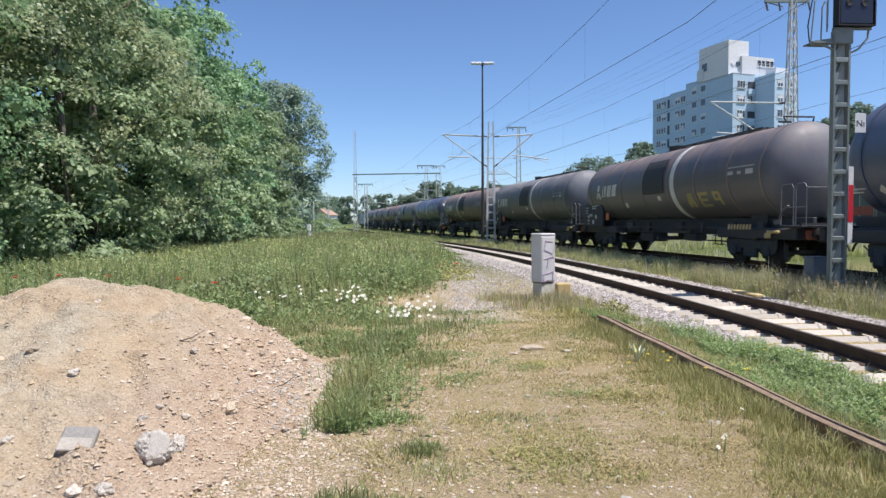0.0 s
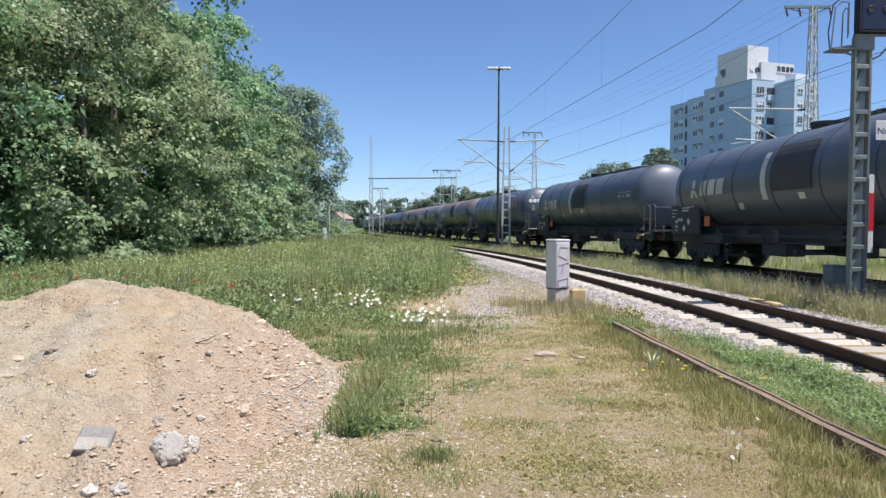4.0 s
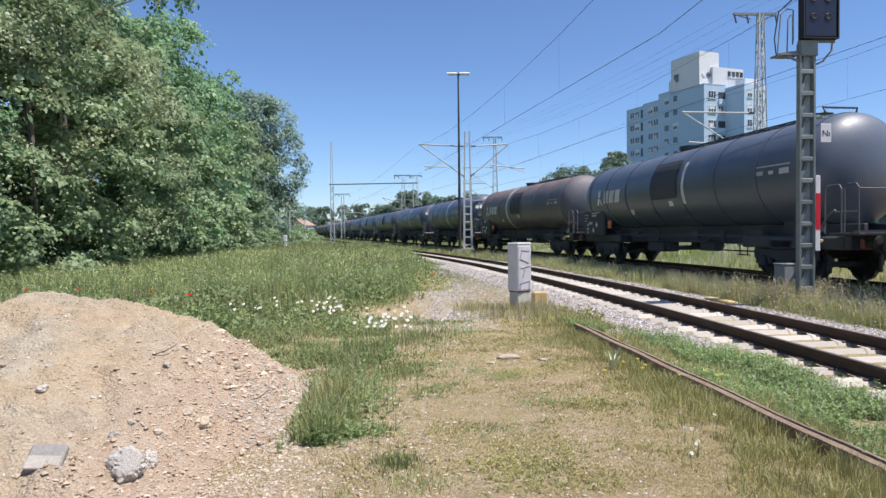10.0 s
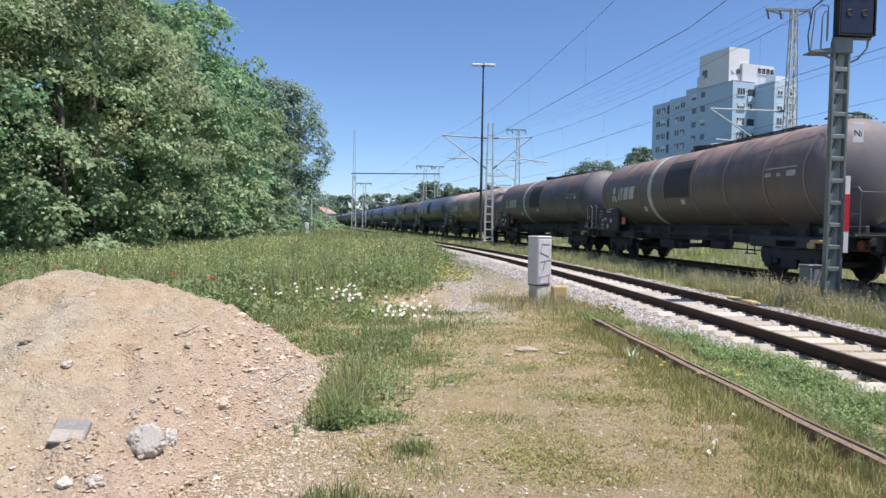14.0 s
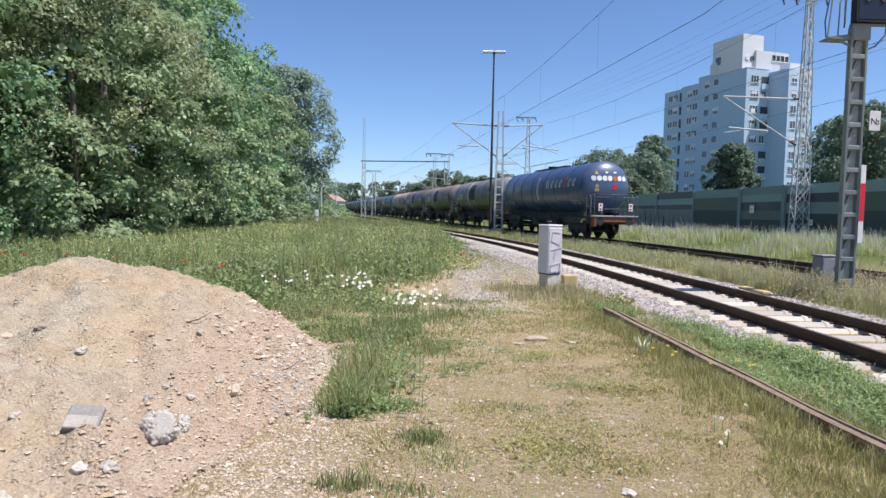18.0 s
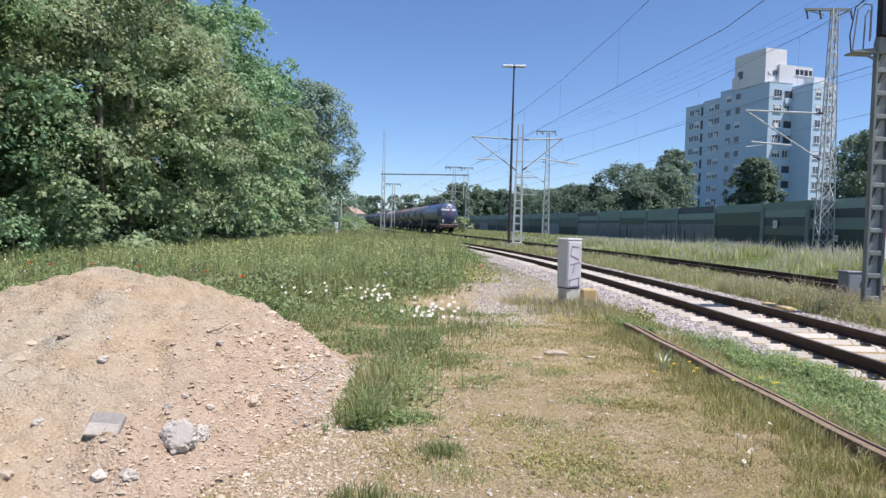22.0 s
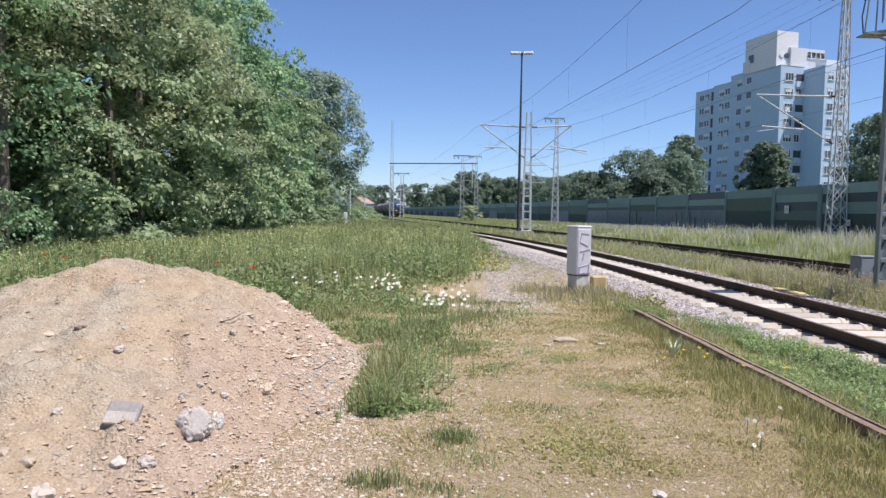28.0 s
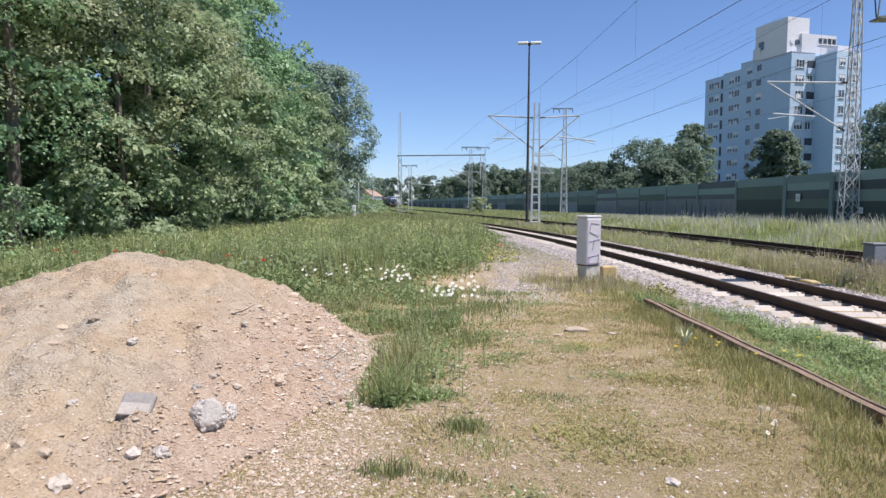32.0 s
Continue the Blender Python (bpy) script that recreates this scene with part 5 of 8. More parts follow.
FAR = [(22.0, 121, 9.0, 4.6), (28.5, 118, 12.8, 5.2), (31.5, 110, 11.5, 4.6), (26.5, 100, 8.0, 3.6), (36.5, 84.5, 10.6, 2.7), (50.0, 79, 15.0, 4.4), (52, 84, 14.0, 4.5),
       (38.0, 125, 16.5, 3.2), (21.5, 150, 9.5, 5.5), (24, 112, 6.5, 3.2), (56, 92, 15, 5.0), (17.5, 165, 10.0, 5.5)]
for x, y, h, r in FAR:
    tree(rng, x, y, h, r * 1.08, 0.4, 13000, 0.42, M_LEAF_FAR, M_BARK, "dense rounded green tree behind the noise barrier", clumps=240, group="trees behind the noise barrier", flat=0.8)
for i in range(34):
    y = rng.uniform(240, 330)
    lo = wall_x(y) + 9
    x = lo + (i / 33.0) * 80 + rng.uniform(-2, 2)
    tree(rng, x, y, rng.uniform(12, 18.5), rng.uniform(5.5, 8.5), 0.3, 4200, 1.0, M_LEAF_FAR, M_BARK, "distant dark green tree on the horizon", clumps=110, group="distant trees", flat=0.8)
for i in range(9):
    y = rng.uniform(450, 500)
    tree(rng, -92 + 9 * i + rng.uniform(-2, 2), y, rng.uniform(15, 22), rng.uniform(7, 9), 0.3, 2600, 1.3, M_LEAF_FAR, M_BARK, "distant dark green tree on the horizon", clumps=90, group="distant trees", flat=0.8)
for i in range(10):
    x, y = -52 - 5 * i + rng.uniform(-2, 2), rng.uniform(230, 300)
    tree(rng, x, y, rng.uniform(12, 18), rng.uniform(5, 7), 0.3, 2200, 0.9, M_LEAF_FAR, M_BARK, "distant dark green tree on the horizon", clumps=110, group="distant trees", flat=0.8)


sap = thing("sapling", "slender pale-barked twin-stemmed tree before the wood", "tree", "trees at the edge of the wood")
for dx in (0.0, 0.45):
    part("stem", MB().tube([(-12.9 + dx, 33.6, -0.1), (-12.75 + dx * 1.1, 33.6, 2.2), (-12.45 + dx * 1.2, 33.5, 4.4), (-12.3 + dx, 33.5, 6.6)], [0.10, 0.085, 0.065, 0.02], 7), M_BIRCH, sap, smooth=True)
P_, c_, f_ = crown_points(rng, 2600, -12.4, 33.5, 4.6, 8.2, 1.7, 26)
part("crown", quads("crown", M_LEAF_A, leaf_quads(rng, P_, 0.2, 0.5, f_)), None, sap)


def bush(x, y, h, r, n, size, mat, label, cat="bush", group=""):
    zb = float(ground_z(np.array(x), np.array(y)))
    P, cen, face = crown_points(rng, n, x, y, zb + 0.1, zb + h, r, 40, fill=0.5)
    t = thing("bush", label, cat, group)
    part("foliage", quads("foliage", mat, leaf_quads(rng, P, size, 0.5, face)), None, t)
    st = MB()
    for c in cen[:10]:
        st.tube([(x, y, zb - 0.05), tuple(c)], [0.015, 0.006], 4)
    part("stem", st, M_BARK, t)
    return t


for x, y, h, r in ((-12.2, 33.5, 1.7, 1.0), (-12.8, 38.0, 1.3, 0.9), (-13.0, 44.0, 1.5, 1.3), (-13.6, 52.0, 1.6, 1.6), (-14.5, 60, 1.8, 1.8), (-16, 70, 2.2, 2.5), (-18.5, 84, 2.0, 2.5),
                   (-15.2, 17.0, 3.2, 2.4), (-16.4, 21.5, 3.4, 2.6), (-16.5, 26.5, 3.4, 2.6), (-17.4, 31.0, 3.4, 2.6), (-18.0, 37.0, 3.6, 2.8), (-18.5, 43.0, 3.6, 2.8), (-17.5, 100, 2.4, 3.0), (-20.5, 108, 2.2, 3.0), (-24, 118, 3.4, 3.5), (-27.5, 135, 3.4, 4.0), (-12.0, 25.0, 1.1, 1.0)):
    bush(x, y, h, r, 2600, 0.11 + 0.0012 * y, M_LEAF_A, "bright green bush in front of the wood", group="bushes along the wood")
bush(-1.2, 112, 2.6, 2.2, 2200, 0.24, M_LEAF_C, "round yellow-green bush between the tracks and the barrier")


# ---- grass and flowers ----
def blades(name, mat, x, y, h, w, label, category, lean=0.35, seed=1, zf=ground_z):
    r = np.random.RandomState(seed)
    n = len(x)
    z = zf(x, y) - 0.015
    t = r.rand(n) * 2 * np.pi
    a = r.rand(n) * 2 * np.pi
    sx, sy = np.cos(t) * w / 2, np.sin(t) * w / 2
    ln = h * lean * r.rand(n)
    bx, by = np.cos(a) * ln, np.sin(a) * ln
    B = np.stack([x, y, z], 1)
    S = np.stack([sx, sy, 0 * sx], 1)
    Mid = B + np.stack([bx * 0.35, by * 0.35, h * 0.6], 1)
    Tip = B + np.stack([bx, by, h * (1 - 0.25 * lean * r.rand(n))], 1)
    Q = np.concatenate([np.stack([B - S, B + S, Mid + S * 0.8, Mid - S * 0.8], 1), np.stack([Mid - S * 0.8, Mid + S * 0.8, Tip + S * 0.15, Tip - S * 0.15], 1)])
    V = np.stack([B - S, B + S, Mid + S * 0.8, Mid - S * 0.8, Tip], 1)
    me = bpy.data.meshes.new(name)
    me.vertices.add(n * 5)
    me.vertices.foreach_set("co", V.astype(np.float32).reshape(-1))
    k = (np.arange(n) * 5)[:, None]
    loops = np.concatenate([k + np.array([[0, 1, 2, 3]]), k + np.array([[3, 2, 4]])], 1).reshape(-1)
    me.loops.add(len(loops))
    me.loops.foreach_set("vertex_index", loops.astype(np.int32))
    me.polygons.add(2 * n)
    st = np.stack([np.arange(n) * 7, np.arange(n) * 7 + 4], 1).reshape(-1)
    me.polygons.foreach_set("loop_start", st.astype(np.int32))
    me.update(calc_edges=True)
    me.materials.append(mat)
    return tagged(new(name, me), label, category, kind="stuff")


def sprigs(name, mat, x, y, h, size, per, label, category, seed, zf=ground_z, lean=0.5):
    """Leafy plants: each a thin leaning stem with narrow leaves up its length."""
    r = np.random.RandomState(seed)
    n = len(x)
    size = size + np.zeros(n)
    a = r.rand(n) * 6.283
    ln = h * lean * r.rand(n)
    root = np.stack([x, y, zf(x, y) - 0.01], 1)
    bend = np.stack([np.cos(a) * ln, np.sin(a) * ln, 0 * a], 1)
    w = np.stack([-np.sin(a), np.cos(a), 0 * a], 1) * (size * 0.07)[:, None]
    up = np.stack([0 * a, 0 * a, h], 1)
    mid, tip = root + bend * 0.35 + up * 0.55, root + bend + up
    out = [np.stack([root - w, root + w, mid + w, mid - w], 1), np.stack([mid - w, mid + w, tip + w * 0.4, tip - w * 0.4], 1)]
    for i in range(per):
        t = ((i + 0.15 + 0.85 * r.rand(n)) / per)[:, None]
        b = root + bend * t ** 1.6 + up * t
        q = r.rand(n) * 6.283
        d = np.stack([np.cos(q), np.sin(q), 0.15 + 0.9 * r.rand(n)], 1)
        L = (size * (0.55 + 0.9 * r.rand(n)))[:, None] * (1.15 - 0.55 * t)
        side = np.stack([-np.sin(q), np.cos(q), 0.5 * (r.rand(n) - 0.5)], 1) * L * 0.24
        out.append(np.stack([b, b + d * L * 0.5 + side, b + d * L + np.array([0, 0, -0.3]) * L, b + d * L * 0.5 - side], 1))
    return tagged(new(name, quads(name, mat, np.concatenate(out))), label, category, kind="stuff")


def scatter(n, x0, x1, y0, y1, keep, seed, power=1.0):
    r = np.random.RandomState(seed)
    x = x0 + (x1 - x0) * r.rand(n)
    y = y0 + (y1 - y0) * r.rand(n) ** power
    k = keep(x, y, r)
    return x[k], y[k], r


def meadow_depth(x, y):
    """0 at the meadow's ragged edge, 1 some way inside."""
    n = value_noise(x, y, 1.7, 31) + 0.5 * value_noise(x, y, 0.6, 30)
    right = np.where(y < 17, -2.6 + 0.45 * (y - 10.5), 0.3) + 0.5 * n
    front = 9.8 + 0.8 * n + np.where(x > -2.5, 1.2, 0.0)
    return smooth(-0.2, 1.5, np.minimum((right - x) * 1.2, y - front))


def in_meadow(x, y, r):
    d = lateral(x, y)
    left = -11.6 - 0.13 * (y - 15)
    return (x > left - 1.5) & (d < -2.2) & (np.abs(heap_height(x, y)) < 0.01) & (r.rand(len(x)) < meadow_depth(x, y))


x, y, r = scatter(240000, -24, 1.5, 9, 75, in_meadow, 41, 1.7)
hh = (0.36 + 0.30 * value_noise(x, y, 1.5, 32) + 0.14 * value_noise(x, y, 0.5, 37) + 0.36 * r.rand(len(x)) ** 1.6) * (0.25 + 0.75 * meadow_depth(x, y)) * (0.5 + 0.5 * smooth(11, 17, y + 1.5 * value_noise(x, y, 1.1, 34)))
blades("tall_grass", M_MEADOW, x, y, np.maximum(hh, 0.12), 0.007 + 0.0004 * y, "knee-high green meadow grass with dry stalks", "grass", 0.85, 42)
x, y, r = scatter(9000, -22, 1.2, 10, 70, in_meadow, 43, 1.5)
blades("seeding_grass", M_SEED, x, y, 0.7 + 0.35 * r.rand(len(x)), 0.008 + 0.0006 * y, "pale seeding grass stalks standing above the meadow", "grass", 0.3, 44)
x, y, r = scatter(170000, -20, 1.0, 9.5, 60, lambda x, y, r: in_meadow(x, y, r) & (value_noise(x, y, 2.2, 33) + 0.5 * value_noise(x, y, 0.8, 35) > -0.25), 45, 1.6)
z = ground_z(x, y) + (0.04 + 0.55 * r.rand(len(x)) * (0.6 + 0.5 * value_noise(x, y, 0.9, 36))) * (0.25 + 0.75 * meadow_depth(x, y))
tagged(new("meadow_herbs", quads("meadow_herbs", M_HERB, leaf_quads(r, np.stack([x, y, z], 1), 0.06 + 0.0025 * y))), "leafy green herbs mixed through the meadow", "herbs", kind="stuff")

for mat_, n_, seed_, label_ in ((M_HERB, 9000, 201, "tall leafy herbs in drifts through the meadow"), (M_CLOVER, 7000, 211, "dark green leafy weeds in the meadow"), (M_STRAW, 6000, 221, "yellow-green herbs standing in the meadow")):
    x, y, r = scatter(n_ * 2, -18, 1.0, 9.8, 45, lambda x, y, r: in_meadow(x, y, r) & (value_noise(x, y, 1.3, seed_) + 0.6 * value_noise(x, y, 0.45, seed_ + 1) > (0.1 if mat_ != M_STRAW else 0.9 - 0.9 * smooth(13, 22, y))), seed_ + 2, 1.6)
    sprigs("meadow_plants", mat_, x, y, (0.28 + 0.5 * r.rand(len(x))) * (0.3 + 0.7 * meadow_depth(x, y)) * (0.65 + 0.35 * smooth(11, 17, y)), 0.10 + 0.002 * y, 8, label_, "herbs", seed_ + 3)


def turf(x, y):
    """How much grass grows in the trodden ground, 0..1: tufts that close up towards the stray rail."""
    n = 0.45 * value_noise(x, y, 0.45, 51) + 0.6 * value_noise(x, y, 0.16, 52) + 0.2 * value_noise(x, y, 1.7, 53)
    return 0.06 + 0.94 * smooth(-0.35, 0.55, n - 0.7 * smooth(9.0, 10.5, y) * (1 - smooth(0.9, 1.7, x)) + 0.45 * smooth(0.5, 2.1, x) - 0.34 * (1 - smooth(-0.6, 1.1, x)) + 0.10)


def trodden(x, y, r):
    d = lateral(x, y)
    return (d < -2.3) & (r.rand(len(x)) < turf(x, y)) & (heap_height(x, y) < 0.003) & ((x > -1.6) | (y > 8))


x, y, r = scatter(400000, -1.8, 5.2, 2.4, 15, trodden, 54, 1.3)
hh = (0.009 + 0.032 * r.rand(len(x)) ** 1.6) * (0.55 + 0.8 * turf(x, y))
blades("short_grass", M_OLIVE, x, y, hh, 0.0035 + 0.0005 * y, "short dry olive trodden grass", "grass", 1.8, 55)
x, y, r = scatter(260000, -1.8, 5.5, 2.4, 15, lambda x, y, r: trodden(x, y, r) & (value_noise(x, y, 0.45, 57) + 0.5 * value_noise(x, y, 0.16, 59) > 0.32 - 0.5 * smooth(1.2, 2.8, x)), 56, 1.3)
hh = (0.014 + 0.045 * r.rand(len(x)) ** 1.6) * (0.6 + 0.6 * turf(x, y)) * (1 + 2.0 * smooth(1.7, 2.8, x))
blades("short_grass", M_GRASS, x, y, hh, 0.004 + 0.0005 * y, "short green grass tufts in the trodden ground", "grass", 1.3, 58)


x, y, r = scatter(150000, -1.6, 6.0, -4.0, 2.7, lambda x, y, r: trodden(x, y, r) & (r.rand(len(x)) < smooth(-4.0, -1.0, y)), 92)
blades("short_grass", M_OLIVE, x, y, 0.010 + 0.045 * r.rand(len(x)) ** 1.6, 0.005, "short dry olive trodden grass", "grass", 0.9, 93)


x, y, r = scatter(260000, -1.7, 4.2, 2.4, 15, lambda x, y, r: (lateral(x, y) < -2.4) & (heap_height(x, y) < 0.003) & (r.rand(len(x)) < 0.3 + 0.7 * smooth(-0.4, 0.4, value_noise(x, y, 0.5, 131) + 0.5 * value_noise(x, y, 0.2, 132))), 133, 1.35)
blades("dead_grass", M_THATCH, x, y, 0.007 + 0.010 * r.rand(len(x)), 0.004 + 0.0004 * y, "flattened straw-coloured dead grass on the path", "grass", 3.0, 134)


def verge_z(x, y):
    return np.maximum(ground_z(x, y), bed_z(Z_RAIL, 0, 1.3)(x, y))


def near_rail_strip(x, y, r):
    d = np.where(x > 2.72 + 0.0795 * (10.55 - y), lateral(x, y), -9.0)
    edge = np.interp(y, [6, 8, 9.7, 11, 12.5, 14], [-1.30, -1.36, -1.45, -1.7, -2.1, -2.7])
    n = 0.3 * value_noise(x, y, 0.7, 61) + 0.22 * value_noise(x, y, 0.25, 62)
    inside = np.minimum(smooth(-5.0, -3.6, d + n), 1 - smooth(-0.3, 0.05, d - edge + n))
    return (r.rand(len(x)) < inside * smooth(-0.95, -0.2, value_noise(x, y, 0.9, 63) + 0.4 * value_noise(x, y, 0.3, 69))) & (y < 13.5)


x, y, r = scatter(26000, 0.9, 3.1, 2.5, 11.5, lambda x, y, r: (x < 2.46 + 0.0795 * (10.55 - y)) & (r.rand(len(x)) < smooth(-1.3, 0.0, x - 2.46 - 0.0795 * (10.55 - y)) * smooth(-0.6, 0.4, value_noise(x, y, 0.5, 251) + 0.4 * value_noise(x, y, 0.2, 252))), 253, 1.2)
blades("rail_side_grass", M_GRASS, x, y, (0.04 + 0.11 * r.rand(len(x)) ** 1.5) * (0.4 + 0.6 * smooth(-1.2, -0.2, x - 2.46 - 0.0795 * (10.55 - y))), 0.006, "olive green grass growing towards the stray rail", "grass", 0.8, 254)
x, y, r = scatter(120000, 1.5, 6, 3, 14, near_rail_strip, 64, 1.3)
blades("green_verge", M_MEADOW, x, y, (0.03 + 0.11 * r.rand(len(x)) ** 1.4) * (1 + 0.5 * value_noise(x, y, 0.4, 60)), 0.007, "green verge between the stray rail and the ballast", "grass", 0.8, 65, verge_z)
x, y, r = scatter(110000, 1.5, 6, 3, 13, lambda x, y, r: near_rail_strip(x, y, r) & (value_noise(x, y, 0.7, 66) + 0.4 * value_noise(x, y, 0.25, 69) > -0.05), 67, 1.3)
z = verge_z(x, y) + 0.01 + 0.11 * r.rand(len(x)) * (0.7 + 0.6 * value_noise(x, y, 0.5, 68))
tagged(new("clover", quads("clover", M_CLOVER, leaf_quads(r, np.stack([x, y, z], 1), 0.036))), "dense low clover and herbs beside the ballast", "herbs", kind="stuff")

x, y, r = scatter(16000, 1.9, 6, 3, 12.5, lambda x, y, r: near_rail_strip(x, y, r) & (value_noise(x, y, 0.7, 66) + 0.4 * value_noise(x, y, 0.25, 69) > -0.05 + 0.4 * smooth(8.5, 12, y)), 231, 1.2)
sprigs("verge_plants", M_CLOVER, x, y, (0.07 + 0.15 * r.rand(len(x)) ** 1.3) * (1 + 0.5 * value_noise(x, y, 0.45, 232)), 0.05, 8, "bright green leafy plants along the ballast", "herbs", 233, verge_z, 0.8)
x, y, r = scatter(1500, 1.9, 6, 3, 12.5, near_rail_strip, 234, 1.2)
blades("verge_stalks", M_HEADS, x, y, 0.14 + 0.2 * r.rand(len(x)), 0.004, "thin pale stalks in the verge", "grass", 0.5, 235, verge_z)

x, y, r = scatter(420, -16, 0.5, 10.5, 40, in_meadow, 91, 1.5)
z = ground_z(x, y) + 0.35 + 0.35 * r.rand(len(x))
tagged(new("meadow_blossoms", quads("meadow_blossoms", M_PETAL, leaf_quads(r, np.stack([x, y, z], 1), 0.022 + 0.0012 * y, 0.6))), "tiny white blossoms strewn through the meadow", "flowers", kind="stuff")

# weeds between the tracks and beyond
def weedy(x, y, seed):
    d = lateral(x, y)
    return smooth(-0.2, 0.65, value_noise(x, y, 1.2, seed) + 0.7 * value_noise(x, y, 0.4, seed + 1) + 0.1) * smooth(1.8, 2.4, d) * (1 - smooth(OFF2 - 1.5, OFF2 - 0.9, d))


r = np.random.RandomState(73)
x, y = along(1.7, OFF2 - 0.9, 8, 60, 1.7)(np.random.RandomState(71), 70000)
k_ = r.rand(len(x)) < weedy(x, y, 72)
x, y = x[k_], y[k_]
blades("lineside_weeds", M_STRAW, x, y, (0.05 + 0.24 * r.rand(len(x)) ** 1.8) * (0.4 + 0.8 * weedy(x, y, 72)), 0.006 + 0.0005 * y, "rough pale grass and weeds between the tracks", "weeds", 0.8, 74)
x, y = along(1.8, OFF2 - 0.9, 9, 60, 1.6)(np.random.RandomState(75), 36000)
k_ = r.rand(len(x)) < weedy(x, y, 76)
x, y = x[k_], y[k_]
zz_ = ground_z(x, y) + 0.02 + 0.22 * r.rand(len(x)) ** 1.5 * (0.4 + 0.8 * weedy(x, y, 76))
tagged(new("lineside_herbs", quads("lineside_herbs", M_BROWNWEED, leaf_quads(r, np.stack([x, y, zz_], 1)[::2], 0.035 + 0.0012 * y[::2], 0.2))), "low brownish herbs between the tracks", "herbs", kind="stuff")
blades("faded_weeds", M_BROWNWEED, x, y, 0.05 + 0.26 * r.rand(len(x)) ** 2.6, 0.005 + 0.0004 * y, "faded brownish weed stalks between the tracks", "weeds", 0.6, 76)
r = np.random.RandomState(241)
x, y = along(2.1, 3.5, 8.5, 50, 1.5)(np.random.RandomState(242), 19000)
k_ = r.rand(len(x)) < smooth(-0.5, 0.5, value_noise(x, y, 0.9, 243) + 0.6 * value_noise(x, y, 0.35, 244)) * smooth(2.0, 2.6, lateral(x, y) + 0.25 * value_noise(x, y, 0.6, 245))
x, y = x[k_], y[k_]
hh = (0.12 + 0.46 * r.rand(len(x)) ** 1.4) * (0.8 + 0.5 * value_noise(x, y, 0.7, 246))
blades("lineside_grass", M_STRAW, x, y, hh, 0.006 + 0.0004 * y, "pale green grass on the edge of the ballast", "grass", 0.7, 247)
blades("lineside_stalks", M_HEADS, x[::7], y[::7], hh[::7] + 0.12, 0.004 + 0.0004 * y[::7], "pale feathery stalks on the edge of the ballast", "grass", 0.5, 248)
sprigs("feathery_weeds", M_BROWNWEED, x[::9], y[::9], hh[::9] + 0.08, 0.06, 7, "pinkish feathery weeds on the edge of the ballast", "weeds", 249)
r = np.random.RandomState(251)
x, y = along(2.35, 3.1, 8.5, 20, 1.0)(np.random.RandomState(256), 5200)
k_ = value_noise(x, y, 0.8, 257) + 0.6 * value_noise(x, y, 0.3, 258) > -0.25
x, y = x[k_], y[k_]
hh = 0.18 + 0.42 * r.rand(len(x)) ** 1.4
blades("lineside_stalks", M_STRAW, x, y, hh, 0.008, "tall pale green weeds beside the ballast", "weeds", 0.6, 259)
blades("lineside_stalks", M_HEADS, x[::5], y[::5], hh[::5] + 0.12, 0.006, "pale feathery stalks beside the ballast", "weeds", 0.5, 260)
sprigs("feathery_weeds", M_BROWNWEED, x[::6], y[::6], hh[::6] + 0.06, 0.06, 8, "pinkish feathery weeds beside the ballast", "weeds", 266)
pebbles("lineside_gravel", M_PALECHIPS, 16000, along(1.5, OFF2 - 0.6, 8, 60, 1.8), (0.02, 0.06), 28, ground_z, "pale gravel between the tracks", "gravel")
g_ = np.random.RandomState(101)
x, y = 9.0 + 1.0 * g_.randn(2600), 15.0 + 1.1 * g_.randn(2600)
k_ = lateral(x, y) > 2.3
x, y = x[k_], y[k_]
sprigs("faded_weeds", M_BROWNWEED, x[::2], y[::2], 0.14 + 0.38 * g_.rand(len(x))[::2] ** 1.5, 0.07, 8, "tall faded feathery weeds round the signal's foot", "weeds", 102)
blades("lineside_weeds", M_STRAW, x[1::2] + 1.0, y[1::2] - 0.8, 0.12 + 0.30 * g_.rand(len(x))[1::2], 0.011, "green grass clump beside the ballast", "weeds", 0.7, 103)
x, y = along(OFF2 + 1.2, OFF2 + 15.5, 12, 75, 1.5)(np.random.RandomState(77), 90000)
q_ = lateral(x, y) - OFF2
k_ = r.rand(len(x)) < (0.35 + 0.65 * smooth(1.5, 4.5, q_)) * smooth(-0.3, 0.4, value_noise(x, y, 2.4, 78) + 0.4 * value_noise(x, y, 0.8, 89))
x, y, q_ = x[k_], y[k_], q_[k_]
hh = (0.18 + 0.56 * smooth(1.5, 6.0, q_) * (0.8 + 0.5 * value_noise(x, y, 2.0, 271))) * (0.6 + 0.6 * r.rand(len(x))) * (1 - 0.5 * smooth(42, 60, y))
blades("tall_lineside_grass", M_STRAW, x, y, hh, 0.014 + 0.0008 * y, "tall yellow-green grass in front of the noise barrier", "grass", 0.6, 78)
blades("seed_heads", M_HEADS, x[::4], y[::4], hh[::4] * 1.45 + 0.06, 0.010 + 0.0006 * y[::4], "pale silvery seed heads above the lineside grass", "grass", 0.35, 70)
pos_a = along(-2.2, OFF2 + 20, 55, 170, 1.3)(np.random.RandomState(79), 30000)
x, y = pos_a
k_ = np.abs(lateral(x, y) - OFF2) > 1.6
k_ &= np.abs(lateral(x, y)) > 1.5
blades("far_grass", M_STRAW, x[k_], y[k_], 0.12 + 0.3 * r.rand(int(k_.sum())), 0.03 + 0.0008 * y[k_], "dry yellowish grass far along the tracks", "grass", 0.3, 80)

